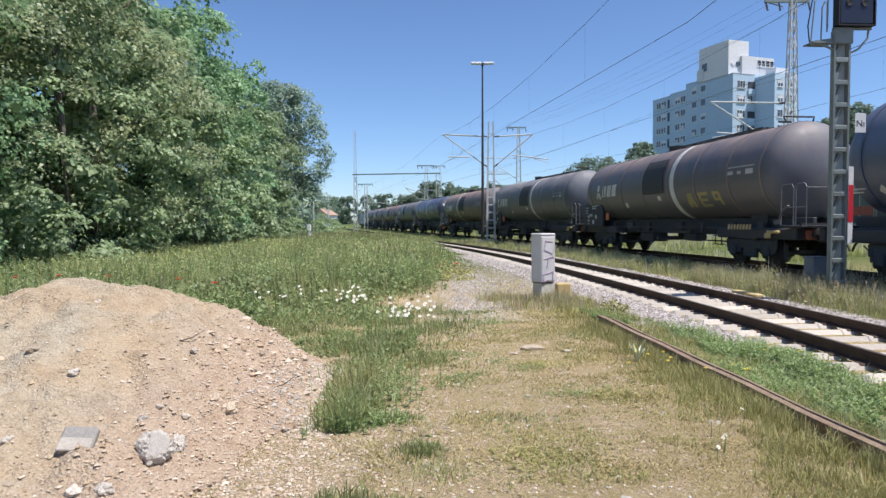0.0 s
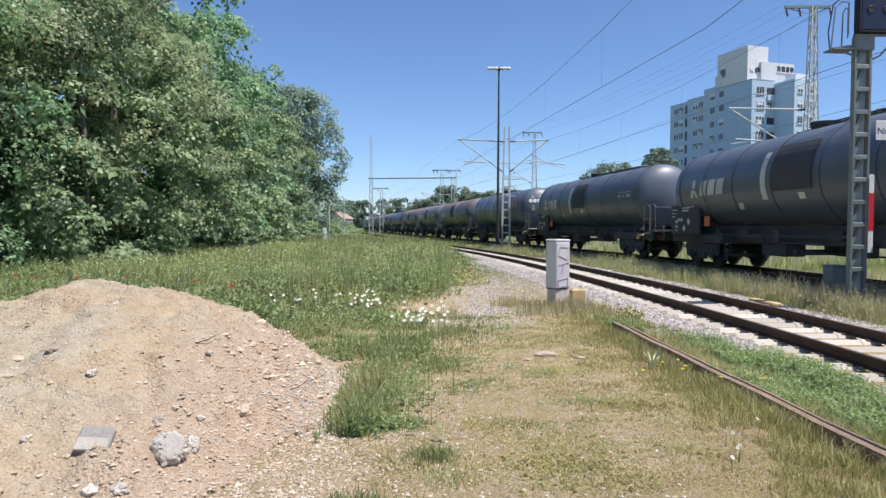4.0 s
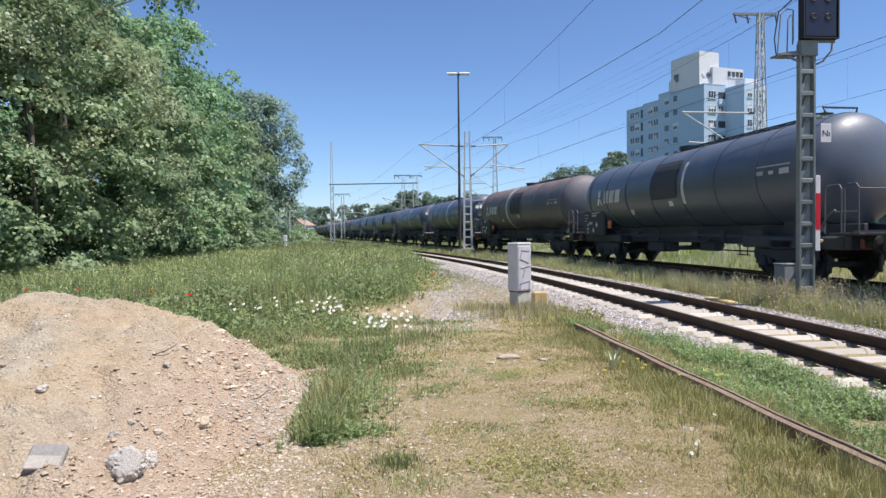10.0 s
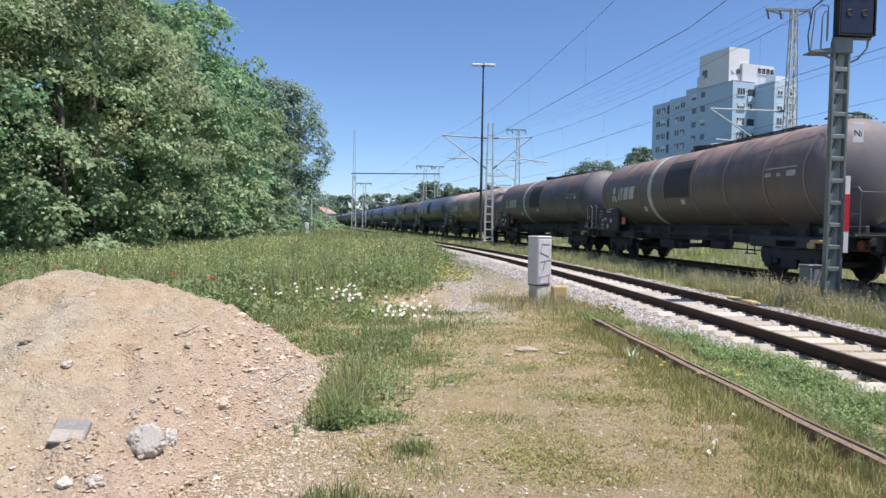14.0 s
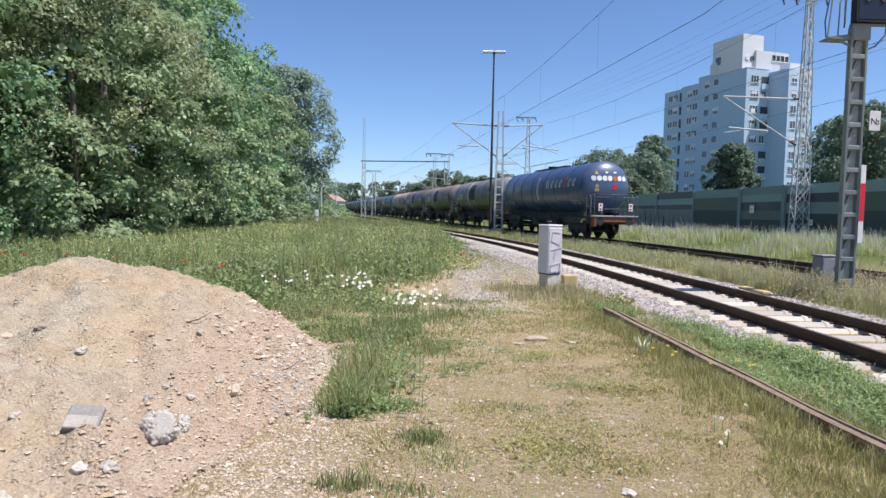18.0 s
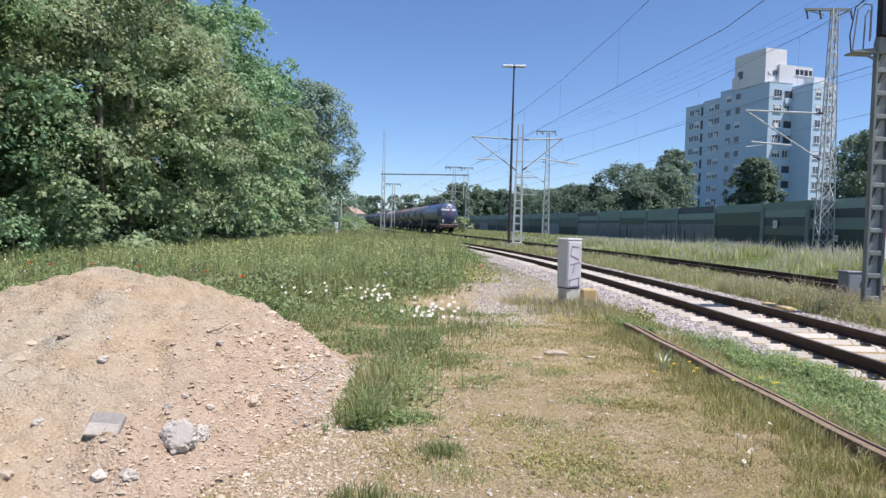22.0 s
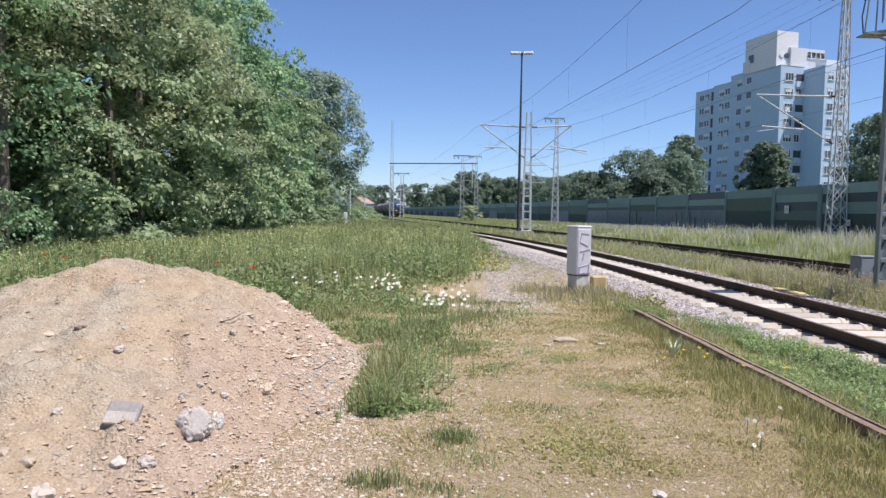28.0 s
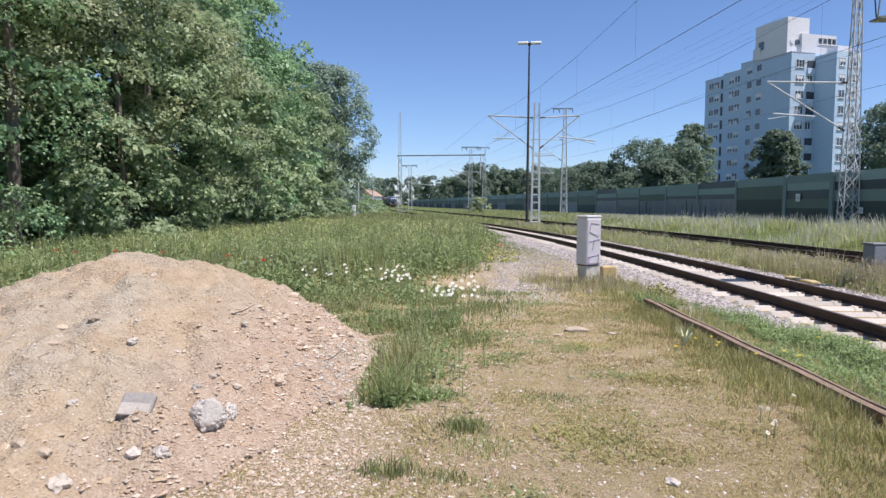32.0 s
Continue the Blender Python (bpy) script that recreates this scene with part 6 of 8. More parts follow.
pebbles("heap_clods", M_CLODS, 900, lambda g, n: (-5.6 + 4.9 * g.rand(n), 2.6 + 5.6 * g.rand(n) ** 1.2), (0.02, 0.075), 26,
        lambda x, y: np.maximum(heap_z(x, y), ground_z(x, y)) - 0.012, "tan clods and angular stones strewn over the heap", "gravel")
pebbles("flank_rubble", M_PALECHIPS, 620, lambda g, n: (-2.2 + 0.95 * g.rand(n), 5.6 + 1.9 * g.rand(n)), (0.025, 0.11), 36,
        lambda x, y: np.maximum(heap_z(x, y), ground_z(x, y)) - 0.012, "angular pinkish rubble on the heap's flank", "rubble")
pebbles("toe_rubble", M_PALECHIPS, 26000, lambda g, n: (-1.0 + 0.6 * g.randn(n), 2.9 + 4.2 * g.rand(n) ** 1.2), (0.006, 0.034), 37,
        lambda x, y: np.maximum(heap_z(x, y), ground_z(x, y)), "pale stony rubble spread between heap and path", "rubble")
pebbles("toe_gravel", M_PALECHIPS, 7000, lambda g, n: (-1.45 + 0.45 * g.randn(n), 3.2 + 5.2 * g.rand(n) ** 1.3), (0.010, 0.055), 27,
        lambda x, y: np.maximum(heap_z(x, y), ground_z(x, y)), "loose pale chips at the foot of the heap", "gravel")
pebbles("heap_chips", M_WHITECHIPS, 2600, lambda g, n: (-5.4 + 4.6 * g.rand(n), 2.6 + 5.6 * g.rand(n) ** 1.2), (0.008, 0.026), 31,
        lambda x, y: np.maximum(heap_z(x, y), ground_z(x, y)), "tiny white chips in the heap", "gravel")
pebbles("foot_stones", M_CHIPS, 260, lambda g, n: (-3.2 + 1.5 * g.rand(n) ** 1.4, 2.9 + 0.8 * g.rand(n)), (0.03, 0.09), 33,
        lambda x, y: np.maximum(heap_z(x, y), ground_z(x, y)) - 0.02, "tan stones at the foot of the heap", "stones")
pebbles("grey_gravel", M_GREYCHIPS, 3200, lambda g, n: (-1.25 + 0.20 * g.randn(n), 5.1 + 2.6 * g.rand(n)), (0.010, 0.045), 34,
        lambda x, y: np.maximum(heap_z(x, y), ground_z(x, y)), "grey gravel between heap and weeds", "gravel")
pebbles("heap_gravel", M_CHIPS, 20000, lambda g, n: (-6.0 + 5.2 * g.rand(n), 2.4 + 6.0 * g.rand(n) ** 1.2), (0.006, 0.032), 23,
        lambda x, y: np.maximum(heap_z(x, y), ground_z(x, y)), "pale gravel strewn over the heap", "gravel")
pebbles("path_chips", M_WHITECHIPS, 5200, lambda g, n: (-1.1 + 3.2 * g.rand(n) ** 1.3, 2.4 + 11 * g.rand(n) ** 1.2), (0.008, 0.038), 38, ground_z, "tiny white chips strewn over the path", "gravel")
pebbles("path_gravel", M_PALECHIPS, 60000, lambda g, n: (-1.6 + 5.5 * g.rand(n), 2.2 + 12 * g.rand(n) ** 1.3), (0.005, 0.030), 24, ground_z, "pale gravel pressed into the path", "gravel")
pebbles("path_gravel", M_PALECHIPS, 9000, lambda g, n: (0.35 + 0.42 * g.randn(n), 9.4 + 8 * g.rand(n)), (0.010, 0.045), 39, ground_z, "pale gravel where the path meets the meadow", "gravel")
pebbles("path_gravel", M_GREYCHIPS, 9000, lambda g, n: (0.6 + 0.55 * g.randn(n), 11.0 + 11 * g.rand(n) ** 1.3), (0.012, 0.06), 40, ground_z, "grey gravel where the path meets the meadow", "gravel")
pebbles("path_gravel", M_BALLAST, 9000, lambda g, n: (0.2 + 3.6 * g.rand(n), 12.5 + 20 * g.rand(n) ** 1.4), (0.03, 0.08), 25, ground_z, "grey gravel beside the track", "gravel")


def weed_clump(x, y, h, r, n, size, mat, label):
    zb = surface_z(x, y)
    g = np.random.RandomState(int(abs(x * 137 + y * 911)) + 3)
    th, q = g.rand(n) * 6.283, np.sqrt(g.rand(n))
    P = np.stack([x + r * q * np.cos(th), y + r * q * np.sin(th), zb + h * (1 - 0.6 * q * q) * (0.08 + 0.92 * g.rand(n))], 1)
    t = thing("weed_clump", label, "weeds", "weed clumps")
    part("leaves", quads("leaves", mat, leaf_quads(g, P, size, 0.3)), None, t)
    st = MB()
    for i in range(6):
        a = P[i]
        st = MB().tube([(x + (a[0] - x) * 0.3, y + (a[1] - y) * 0.3, zb - 0.02), tuple(a)], [0.006, 0.003], 4)
        part("stalk", st, M_HERB, t)


def strip_density(x, y):
    """Weeds in a ragged strip between heap and path that opens into the meadow."""
    n = value_noise(x, y, 0.7, 81) + 0.7 * value_noise(x, y, 0.25, 82)
    cx = np.interp(y, [4.4, 5.6, 7.0, 8.6, 10.0, 11.5, 13.0], [-0.75, -0.80, -0.80, -0.82, -0.85, -1.0, -1.2])
    wd = np.interp(y, [4.5, 5.4, 6.4, 7.5, 9.0, 10.5, 12.0], [0.06, 0.18, 0.20, 0.22, 0.40, 0.85, 1.6])
    core = np.exp(-((x - cx) / wd) ** 2) * smooth(4.3, 5.2, y)
    wob = 0.9 * value_noise(x, y, 1.3, 88) + 0.35 * n
    side = smooth(7.4, 9.2, y + wob) * (1 - smooth(-0.2, 0.8, x + 0.7 * wob)) * smooth(-5.2, -4.2, x)
    return np.maximum(core, 0.8 * side) * smooth(-0.55, 0.6, n)


def strip_weeds(x, y, r):
    return (r.rand(len(x)) < strip_density(x, y)) & (heap_height(x, y) < 0.02)


x, y, r = scatter(85000, -4.5, 1.0, 4.4, 13, strip_weeds, 83)
hh = (0.03 + 0.19 * r.rand(len(x)) ** 1.8) * (0.5 + 0.9 * strip_density(x, y)) * (1.0 + 0.5 * value_noise(x, y, 0.4, 84)) * (1 + 0.9 * np.exp(-((x + 0.85) ** 2 + (y - 5.9) ** 2) / 0.5))
blades("verge_weeds", M_MEADOW, x, y, hh, 0.006 + 0.0003 * y, "uneven green grass and weeds between heap and path", "weeds", 0.9, 85)
x, y, r = scatter(42000, -4.0, 0.9, 4.6, 13, lambda x, y, r: strip_weeds(x, y, r) & (value_noise(x, y, 0.45, 86) > -0.1), 87)
z = ground_z(x, y) + 0.01 + 0.24 * r.rand(len(x)) ** 1.5 * strip_density(x, y)
tagged(new("verge_herbs", quads("verge_herbs", M_HERB, leaf_quads(r, np.stack([x, y, z], 1), 0.034, 0.1))), "small-leaved green herbs between heap and path", "herbs", kind="stuff")

g_ = np.random.RandomState(141)
f_ = g_.rand(9000)
x, y = 2.56 + 0.64 * f_ - 0.12 - 0.10 * np.abs(g_.randn(9000)), 10.55 - 8.05 * f_
k_ = value_noise(x, y, 0.5, 142) + 0.5 * value_noise(x, y, 0.2, 143) > -0.35
x, y = x[k_], y[k_]
blades("rail_grass", M_GRASS, x[::2], y[::2], 0.08 + 0.16 * g_.rand(len(x[::2])) ** 1.5, 0.006, "green grass growing up against the stray rail", "grass", 0.6, 145)
blades("rail_grass", M_DRY, x[1::2], y[1::2], 0.07 + 0.15 * g_.rand(len(x[1::2])) ** 1.6, 0.006, "dry grass growing up against the stray rail", "grass", 0.5, 144)
g_ = np.random.RandomState(121)
x, y = -0.84 + 0.16 * g_.randn(1500), 5.95 + 0.50 * g_.randn(1500)
k_ = (y > 5.25) & (np.abs(x + 0.84) < 0.33) & (value_noise(x, y, 0.22, 125) > -0.45)
x, y = x[k_], y[k_]
hh = (0.10 + 0.40 * g_.rand(len(x)) ** 1.5) * np.exp(-((x + 0.84) / 0.34) ** 2) * (0.8 + 0.7 * value_noise(x, y, 0.22, 122))
blades("tall_weeds", M_GRASS, x, y, np.maximum(hh, 0.06), 0.007, "tall loose green grass clump at the heap's foot", "weeds", 0.7, 123)
blades("tall_weeds", M_SEED, x[::5], y[::5], hh[::5] + 0.16, 0.005, "seeding stalks above the grass clump", "weeds", 0.5, 124)
x, y = -0.82 + 0.09 * g_.randn(420), 5.15 + 0.75 * g_.rand(420)
sprigs("leafy_weeds", M_CLOVER, x, y, (0.06 + 0.17 * g_.rand(420)) * np.exp(-((x + 0.82) / 0.26) ** 2) * (0.9 + 0.6 * value_noise(x, y, 0.2, 129)), 0.034, 9, "dense leafy green weeds at the front of the clump", "weeds", 126)
x, y = -0.84 + 0.12 * g_.randn(900), 5.2 + 0.9 * g_.rand(900)
blades("tall_weeds", M_MEADOW, x, y, (0.10 + 0.30 * g_.rand(900) ** 1.3) * np.exp(-((x + 0.84) / 0.3) ** 2), 0.009, "broad green grass blades in the clump", "weeds", 0.9, 130)
x, y = -0.72 + 0.24 * g_.randn(260), 6.6 + 0.7 * g_.randn(260)
sprigs("leafy_weeds", M_HERB, x, y, 0.08 + 0.2 * g_.rand(260), 0.05, 8, "straggling green weeds between heap and path", "weeds", 127)
x, y = -0.52 + 0.10 * g_.randn(90), 5.4 + 0.10 * g_.randn(90)
sprigs("leafy_weeds", M_CLOVER, x, y, 0.04 + 0.09 * g_.rand(90), 0.035, 6, "low leafy weeds beside the clump", "weeds", 128)
for i in range(70):
    cx, cy = g_.uniform(-0.55, 2.0), 3.0 + 9.5 * g_.rand() ** 1.2
    n_ = int(g_.uniform(50, 130))
    x, y = cx + g_.uniform(0.10, 0.34) * g_.randn(n_), cy + g_.uniform(0.07, 0.2) * g_.randn(n_)
    sprigs("path_weeds", (M_GRASS, M_OLIVE, M_GRASS, M_HERB)[i % 4], x, y, 0.012 + 0.045 * g_.rand(n_), 0.018 + 0.001 * cy, 5, "low creeping weeds in the trodden path", "weeds", 300 + i, ground_z, 1.5)
for cx, cy, n_, rx, ry, h_ in ((-0.18, 4.62, 700, 0.13, 0.09, 0.11), (-0.05, 4.25, 500, 0.18, 0.10, 0.08), (-0.60, 3.86, 240, 0.15, 0.05, 0.19), (-0.25, 3.80, 260, 0.2, 0.07, 0.10), (-0.40, 5.5, 500, 0.12, 0.12, 0.10),
                               (0.10, 6.9, 380, 0.15, 0.1, 0.07), (0.55, 5.6, 420, 0.2, 0.1, 0.06), (-0.25, 7.9, 520, 0.2, 0.15, 0.14), (0.9, 4.4, 420, 0.2, 0.1, 0.06), (-1.15, 6.4, 500, 0.14, 0.3, 0.10), (-1.25, 7.3, 500, 0.15, 0.3, 0.10)):
    x, y = cx + rx * g_.randn(n_), cy + ry * g_.randn(n_)
    blades("grass_tuft", M_MEADOW, x, y, h_ * (0.3 + 0.7 * g_.rand(n_)) * np.exp(-((x - cx) / (2.2 * rx)) ** 2), 0.008, "green grass tuft in the gravelly path", "grass", 0.7, int(1000 + 100 * cy))
for x, y, h, rr, n in ((-0.95, 7.6, 0.22, 0.26, 240), (-1.1, 11.2, 0.35, 0.6, 500), (-2.2, 11.6, 0.4, 0.6, 500), (3.35, 12.6, 0.34, 0.28, 300), (0.35, 18.5, 0.4, 0.6, 420), (0.3, 21, 0.5, 0.8, 500)):
    weed_clump(x, y, h, rr, int(n * (2.2 if y < 9 else 1)), 0.026 if y < 9 else 0.065, M_HERB if y < 12 else M_GRASS, "leafy green weed clump in gravelly ground")

g_ = np.random.RandomState(261)
x, y = -2.3 + 1.9 * g_.rand(2600), 8.1 + 1.9 * g_.rand(2600)
k_ = (heap_height(x, y) < 0.02) & (value_noise(x, y, 0.5, 262) + 0.5 * value_noise(x, y, 0.2, 263) > -0.2)
x, y = x[k_], y[k_]
sprigs("leafy_weeds", M_CLOVER, x[::3], y[::3], 0.05 + 0.12 * g_.rand(len(x[::3])), 0.05, 7, "low leafy weeds behind the heap", "weeds", 264)
blades("verge_weeds", M_GRASS, x, y, 0.04 + 0.14 * g_.rand(len(x)), 0.009, "olive grass behind the heap", "weeds", 0.9, 265)


g_ = np.random.RandomState(111)
x, y = np.concatenate([1.2 + 0.22 * g_.randn(700), 2.5 + 0.35 * g_.randn(2600), 1.9 + 0.5 * g_.randn(1300)]), np.concatenate([14.1 + 0.3 * g_.randn(700), 13.6 + 0.35 * g_.randn(2600), 12.9 + 0.35 * g_.randn(1300)])
k_ = lateral(x, y) < -1.7
x, y = x[k_], y[k_]
hh = (0.08 + 0.30 * g_.rand(len(x)) ** 1.6) * (0.8 + 0.6 * value_noise(x, y, 0.5, 112))
blades("cabinet_weeds", M_GRASS, x[::2], y[::2], hh[::2], 0.010, "olive grass tufts round the cabinet's foot", "weeds", 0.7, 113)
blades("cabinet_weeds", M_BROWNWEED, x[1::2], y[1::2], 1.25 * hh[1::2], 0.008, "faded brown stalks round the cabinet's foot", "weeds", 0.5, 114)


def daisies(cx, cy, n, rx, ry, seed):
    g = np.random.RandomState(seed)
    petal = MB()
    for i in range(9):
        a = 2 * math.pi * i / 9
        c, s = math.cos(a), math.sin(a)
        k = len(petal.v)
        for u, w in ((0.008, 0.003), (0.03, 0.009), (0.036, 0.0)):
            petal.v.append(Vector((c * u - s * w, s * u + c * w, 0.003)))
            petal.v.append(Vector((c * u + s * w, s * u - c * w, 0.003)))
        petal.f += [(k, k + 1, k + 3, k + 2), (k + 2, k + 3, k + 5, k + 4)]
    pm = petal.mesh("petals", M_PETAL, fix=False)
    eye = MB().cyl((0, 0, 0), (0, 0, 0.012), 0.011, 8).mesh("flower_centre", M_YFLOWER)
    for i in range(n):
        x, y = cx + rx * g.randn(), cy + ry * g.randn()
        zb = float(ground_z(np.array(x), np.array(y)))
        h = (0.36 if cx < 2 else 0.10) + (0.24 if cx < 2 else 0.08) * g.rand()
        t = thing("daisy", "white ox-eye daisy on a thin green stem", "flower", "ox-eye daisies", at=pose(x, y, zb))
        part("stem", MB().tube([(0, 0, -0.02), (0.02 * g.randn(), 0.02 * g.randn(), h)], [0.004, 0.003], 4), M_HERB, t)
        hd = part("petals", pm, None, t, at=Matrix.Translation((0, 0, h)) @ Matrix.Rotation(0.75, 4, "X") @ Matrix.Rotation(g.rand() * 6, 4, "Z") @ Matrix.Rotation(0.3 * g.randn(), 4, "X") @ Matrix.Diagonal((0.45, 0.45, 0.45, 1)) if cx > 2 else Matrix.Translation((0, 0, h)) @ Matrix.Rotation(0.75, 4, "X") @ Matrix.Rotation(g.rand() * 6, 4, "Z") @ Matrix.Diagonal((0.74, 0.74, 0.74, 1)))
        part("flower_centre", eye, None, hd)


daisies(-0.42, 9.1, 34, 0.20, 0.35, 5)
daisies(-1.55, 11.2, 26, 0.24, 0.40, 6)
daisies(-2.9, 11.2, 8, 0.25, 0.3, 7)
daisies(2.05, 4.6, 6, 0.14, 0.30, 8)


def small_flower(name, mat, x, y, h, s, label, group):
    zb = surface_z(x, y)
    g = random.Random(int(x * 100 + y * 991))
    t = thing(name, label, "flower", group, at=pose(x, y, zb))
    part("stem", MB().tube([(0, 0, -0.02), (g.uniform(-.02, .02), 0, h)], [0.004, 0.003], 4), M_HERB, t)
    b = MB()
    for i in range(5):
        a = 2 * math.pi * i / 5
        b.v += [Vector((0, 0, h)), Vector((math.cos(a - 0.5) * s, math.sin(a - 0.5) * s, h + s * 0.6)), Vector((math.cos(a) * s * 1.1, math.sin(a) * s * 1.1, h + s * 0.75)), Vector((math.cos(a + 0.5) * s, math.sin(a + 0.5) * s, h + s * 0.6))]
        k = len(b.v) - 4
        b.f.append((k, k + 1, k + 2, k + 3))
    part("petals", b.mesh("petals", mat, fix=False), None, t)


for x, y in ((2.25, 7.5), (2.36, 7.4), (2.3, 7.75), (2.55, 7.2), (2.6, 7.6), (2.45, 7.0), (3.25, 6.9), (3.32, 7.0), (3.2, 7.1), (4.15, 8.3), (4.6, 8.0), (4.55, 8.2), (2.7, 6.6), (2.0, 6.9)):
    small_flower("yellow_flower", M_YFLOWER, x, y, 0.16, 0.022, "small yellow wild flower in the grass", "yellow wild flowers")
for x, y in ((-9.3, 14.0), (-8.6, 14.4), (-7.4, 14.2), (-5.6, 13.6), (-4.4, 12.4), (-9.9, 14.2), (0.35, 16.9)):
    small_flower("poppy", M_POPPY, x, y, 0.55, 0.06, "red poppy at the edge of the meadow", "red poppies")
t_ = thing("pale_thistle", "pale grey-green thistle sprout in the grass", "weeds", at=pose(2.34, 7.75, 0.0))
q_ = MB()
for i in range(7):
    a = i * 0.9
    q_.tube([(0, 0, -0.02), (0.04 * math.cos(a), 0.04 * math.sin(a), 0.12), (0.10 * math.cos(a), 0.10 * math.sin(a), 0.17 + 0.02 * i)], [0.012, 0.016, 0.003], 4)
part("leaves", q_, worn("pale_leaf", (0.62, 0.66, 0.42), (0.52, 0.58, 0.34), 8.0, 0.5, 0.7), t_)


# ---- stones on the heap and the path ----
def stone(x, y, size, kind, label, tilt=0.0, sink=0.25, squash=1.0):
    z = surface_z(x, y)
    ob = part("stone", ROCKS[kind], at=Matrix.Translation((x, y, z + size * (0.3 - sink))) @ pose(0, 0, 0, tilt * 20, tilt * 12, (x * 97) % 360) @ Matrix.Diagonal((size, size, size * squash, 1)))
    return tagged(ob, label, "stone", "stones on the heap" if x < -0.7 else "stones in the path")


for x, y, s, k, l in (
        (-2.07, 4.65, 0.084, 1, 'white angular stone on the heap'),
        (-1.81, 5.05, 0.132, 0, 'rounded brown stone on the heap'),
        (-1.69, 5.02, 0.151, 0, 'brown stone half buried in the heap'),
        (-2.70, 3.96, 0.111, 4, 'grey stone on the heap'),
        (-3.21, 4.49, 0.117, 3, 'tan stone on the heap'),
        (-3.37, 4.84, 0.126, 3, 'pale flat stone on the heap'),
        (-3.10, 4.84, 0.146, 3, 'pale stone on the heap'),
        (-2.77, 4.89, 0.064, 1, 'white stone on the heap'),
        (-2.55, 3.45, 0.125, 3, "pale stone at the heap's foot"),
        (-2.13, 3.66, 0.147, 4, "grey angular stone at the heap's foot"),
        (-1.95, 3.65, 0.132, 2, "grey stone at the heap's foot"),
        (-2.70, 3.47, 0.132, 3, "pale stone at the heap's foot"),
        (-2.36, 3.30, 0.153, 5, "whitish stone at the heap's foot"),
        (-3.26, 6.07, 0.098, 5, "white stone on the heap's crest"),
        (-1.53, 7.03, 0.141, 3, "flat tan stone at the heap's edge"),
        (-2.65, 4.60, 0.120, 4, 'bluish grey stone in the heap'),
        (-2.41, 4.80, 0.058, 1, 'white chip on the heap'),
        (-2.10, 4.47, 0.108, 2, 'grey stone half buried in the heap'),
        (-2.99, 5.00, 0.050, 5, 'white chip on the heap'),
        (-2.16, 5.55, 0.078, 5, 'white chip on the heap'),
        (-1.89, 4.66, 0.094, 1, 'pale chip on the heap'),
        (-1.81, 6.39, 0.103, 0, "brown stone on the heap's flank"),
        (-3.24, 4.13, 0.058, 5, 'white chip on the heap'),
        (-2.48, 3.60, 0.072, 3, "tan stone at the heap's foot"),
        (1.18, 8.54, 0.30, 3, 'flat pale stone in the path'),
        (0.90, 8.24, 0.14, 3, 'flat pale stone in the path'),
        (-0.02, 11.40, 0.183, 1, 'pale stone in the path'),
        (1.58, 8.27, 0.133, 1, 'pale stone in the path'),
        (0.82, 6.22, 0.063, 1, 'pale chip in the path'),
        (0.15, 6.72, 0.081, 3, 'pale stone in the path'),
        (-2.01, 10.30, 0.166, 1, 'pale stone in the weeds'),
        (1.10, 3.81, 0.100, 2, 'grey stone in the grass')):
    stone(x, y, s * (0.86 if x < 0 else 1.0), k, l, 0.3 if x < 0 else 0.0, 0.36 if x < 0 else 0.22, 1.0 if x < 0 else 0.4)
sl_ = thing("concrete_fragment", "grey broken paving fragment lying on the heap", "paving fragment", at=Matrix.Translation((-2.26, 3.94, surface_z(-2.26, 3.94) - 0.002)) @ pose(0, 0, 0, 40, 4, 6))
part("slab", MB().box((0, 0, 0), (0.206, 0.17, 0.06), None, 0.014), worn("dark_paving", (0.25, 0.235, 0.215), (0.36, 0.33, 0.29), 9.0, 0.5, 0.9, bump=0.4), sl_)
part("broken_face", MB().box((0.0, -0.046, 0.029), (0.192, 0.09, 0.012), None, 0.005), M_STONEG, sl_, "pale broken face")
lump = rock_mesh("concrete_lump", M_LUMP, 31, 0.9, 0.3, 4, 0.2)
tagged(part("concrete_lump", lump, at=Matrix.Translation((-1.87, 4.11, surface_z(-1.87, 4.11) + 0.05)) @ Matrix.Diagonal((0.23, 0.21, 0.25, 1))), "rough pale lump of old concrete on the heap", "concrete lump")
tagged(part("concrete_lump", lump, at=Matrix.Translation((-1.79, 4.29, surface_z(-1.79, 4.29) + 0.03)) @ pose(0, 0, 0, 0, 40, 70) @ Matrix.Diagonal((0.12, 0.12, 0.14, 1))), "smaller pale lump of old concrete", "concrete lump")
for x, y in ((-2.3, 5.6), (-3.3, 4.2), (-1.5, 5.6)):
    z = surface_z(x, y)
    tagged(part("twig", MB().tube([(x, y, z + 0.0), (x + 0.1, y + 0.05, z + 0.03), (x + 0.16, y + 0.16, z + 0.07)], [0.006, 0.005, 0.003], 5), M_BARK), "thin dry twig stuck in the heap", "twig", "twigs on the heap")

# ---- posts by the meadow ----
tagged(part("pole", MB().cyl((-15.0, 75, -0.1), (-15.0, 75, 4.2), 0.07, 8), M_STEEL, smooth=True), "thin grey pole at the edge of the meadow", "pole")
mp_ = thing("marker_post", "short white marker post in the meadow", "marker post", at=pose(-12.85, 62, 0.35))
part("post", MB().box((0, 0, 0.55), (0.36, 0.2, 1.3), None, 0.04), M_WHITE, mp_)


# ---- the tank train ----
R_TANK, Z_TANK, HALF = 1.52, 3.0, 8.35


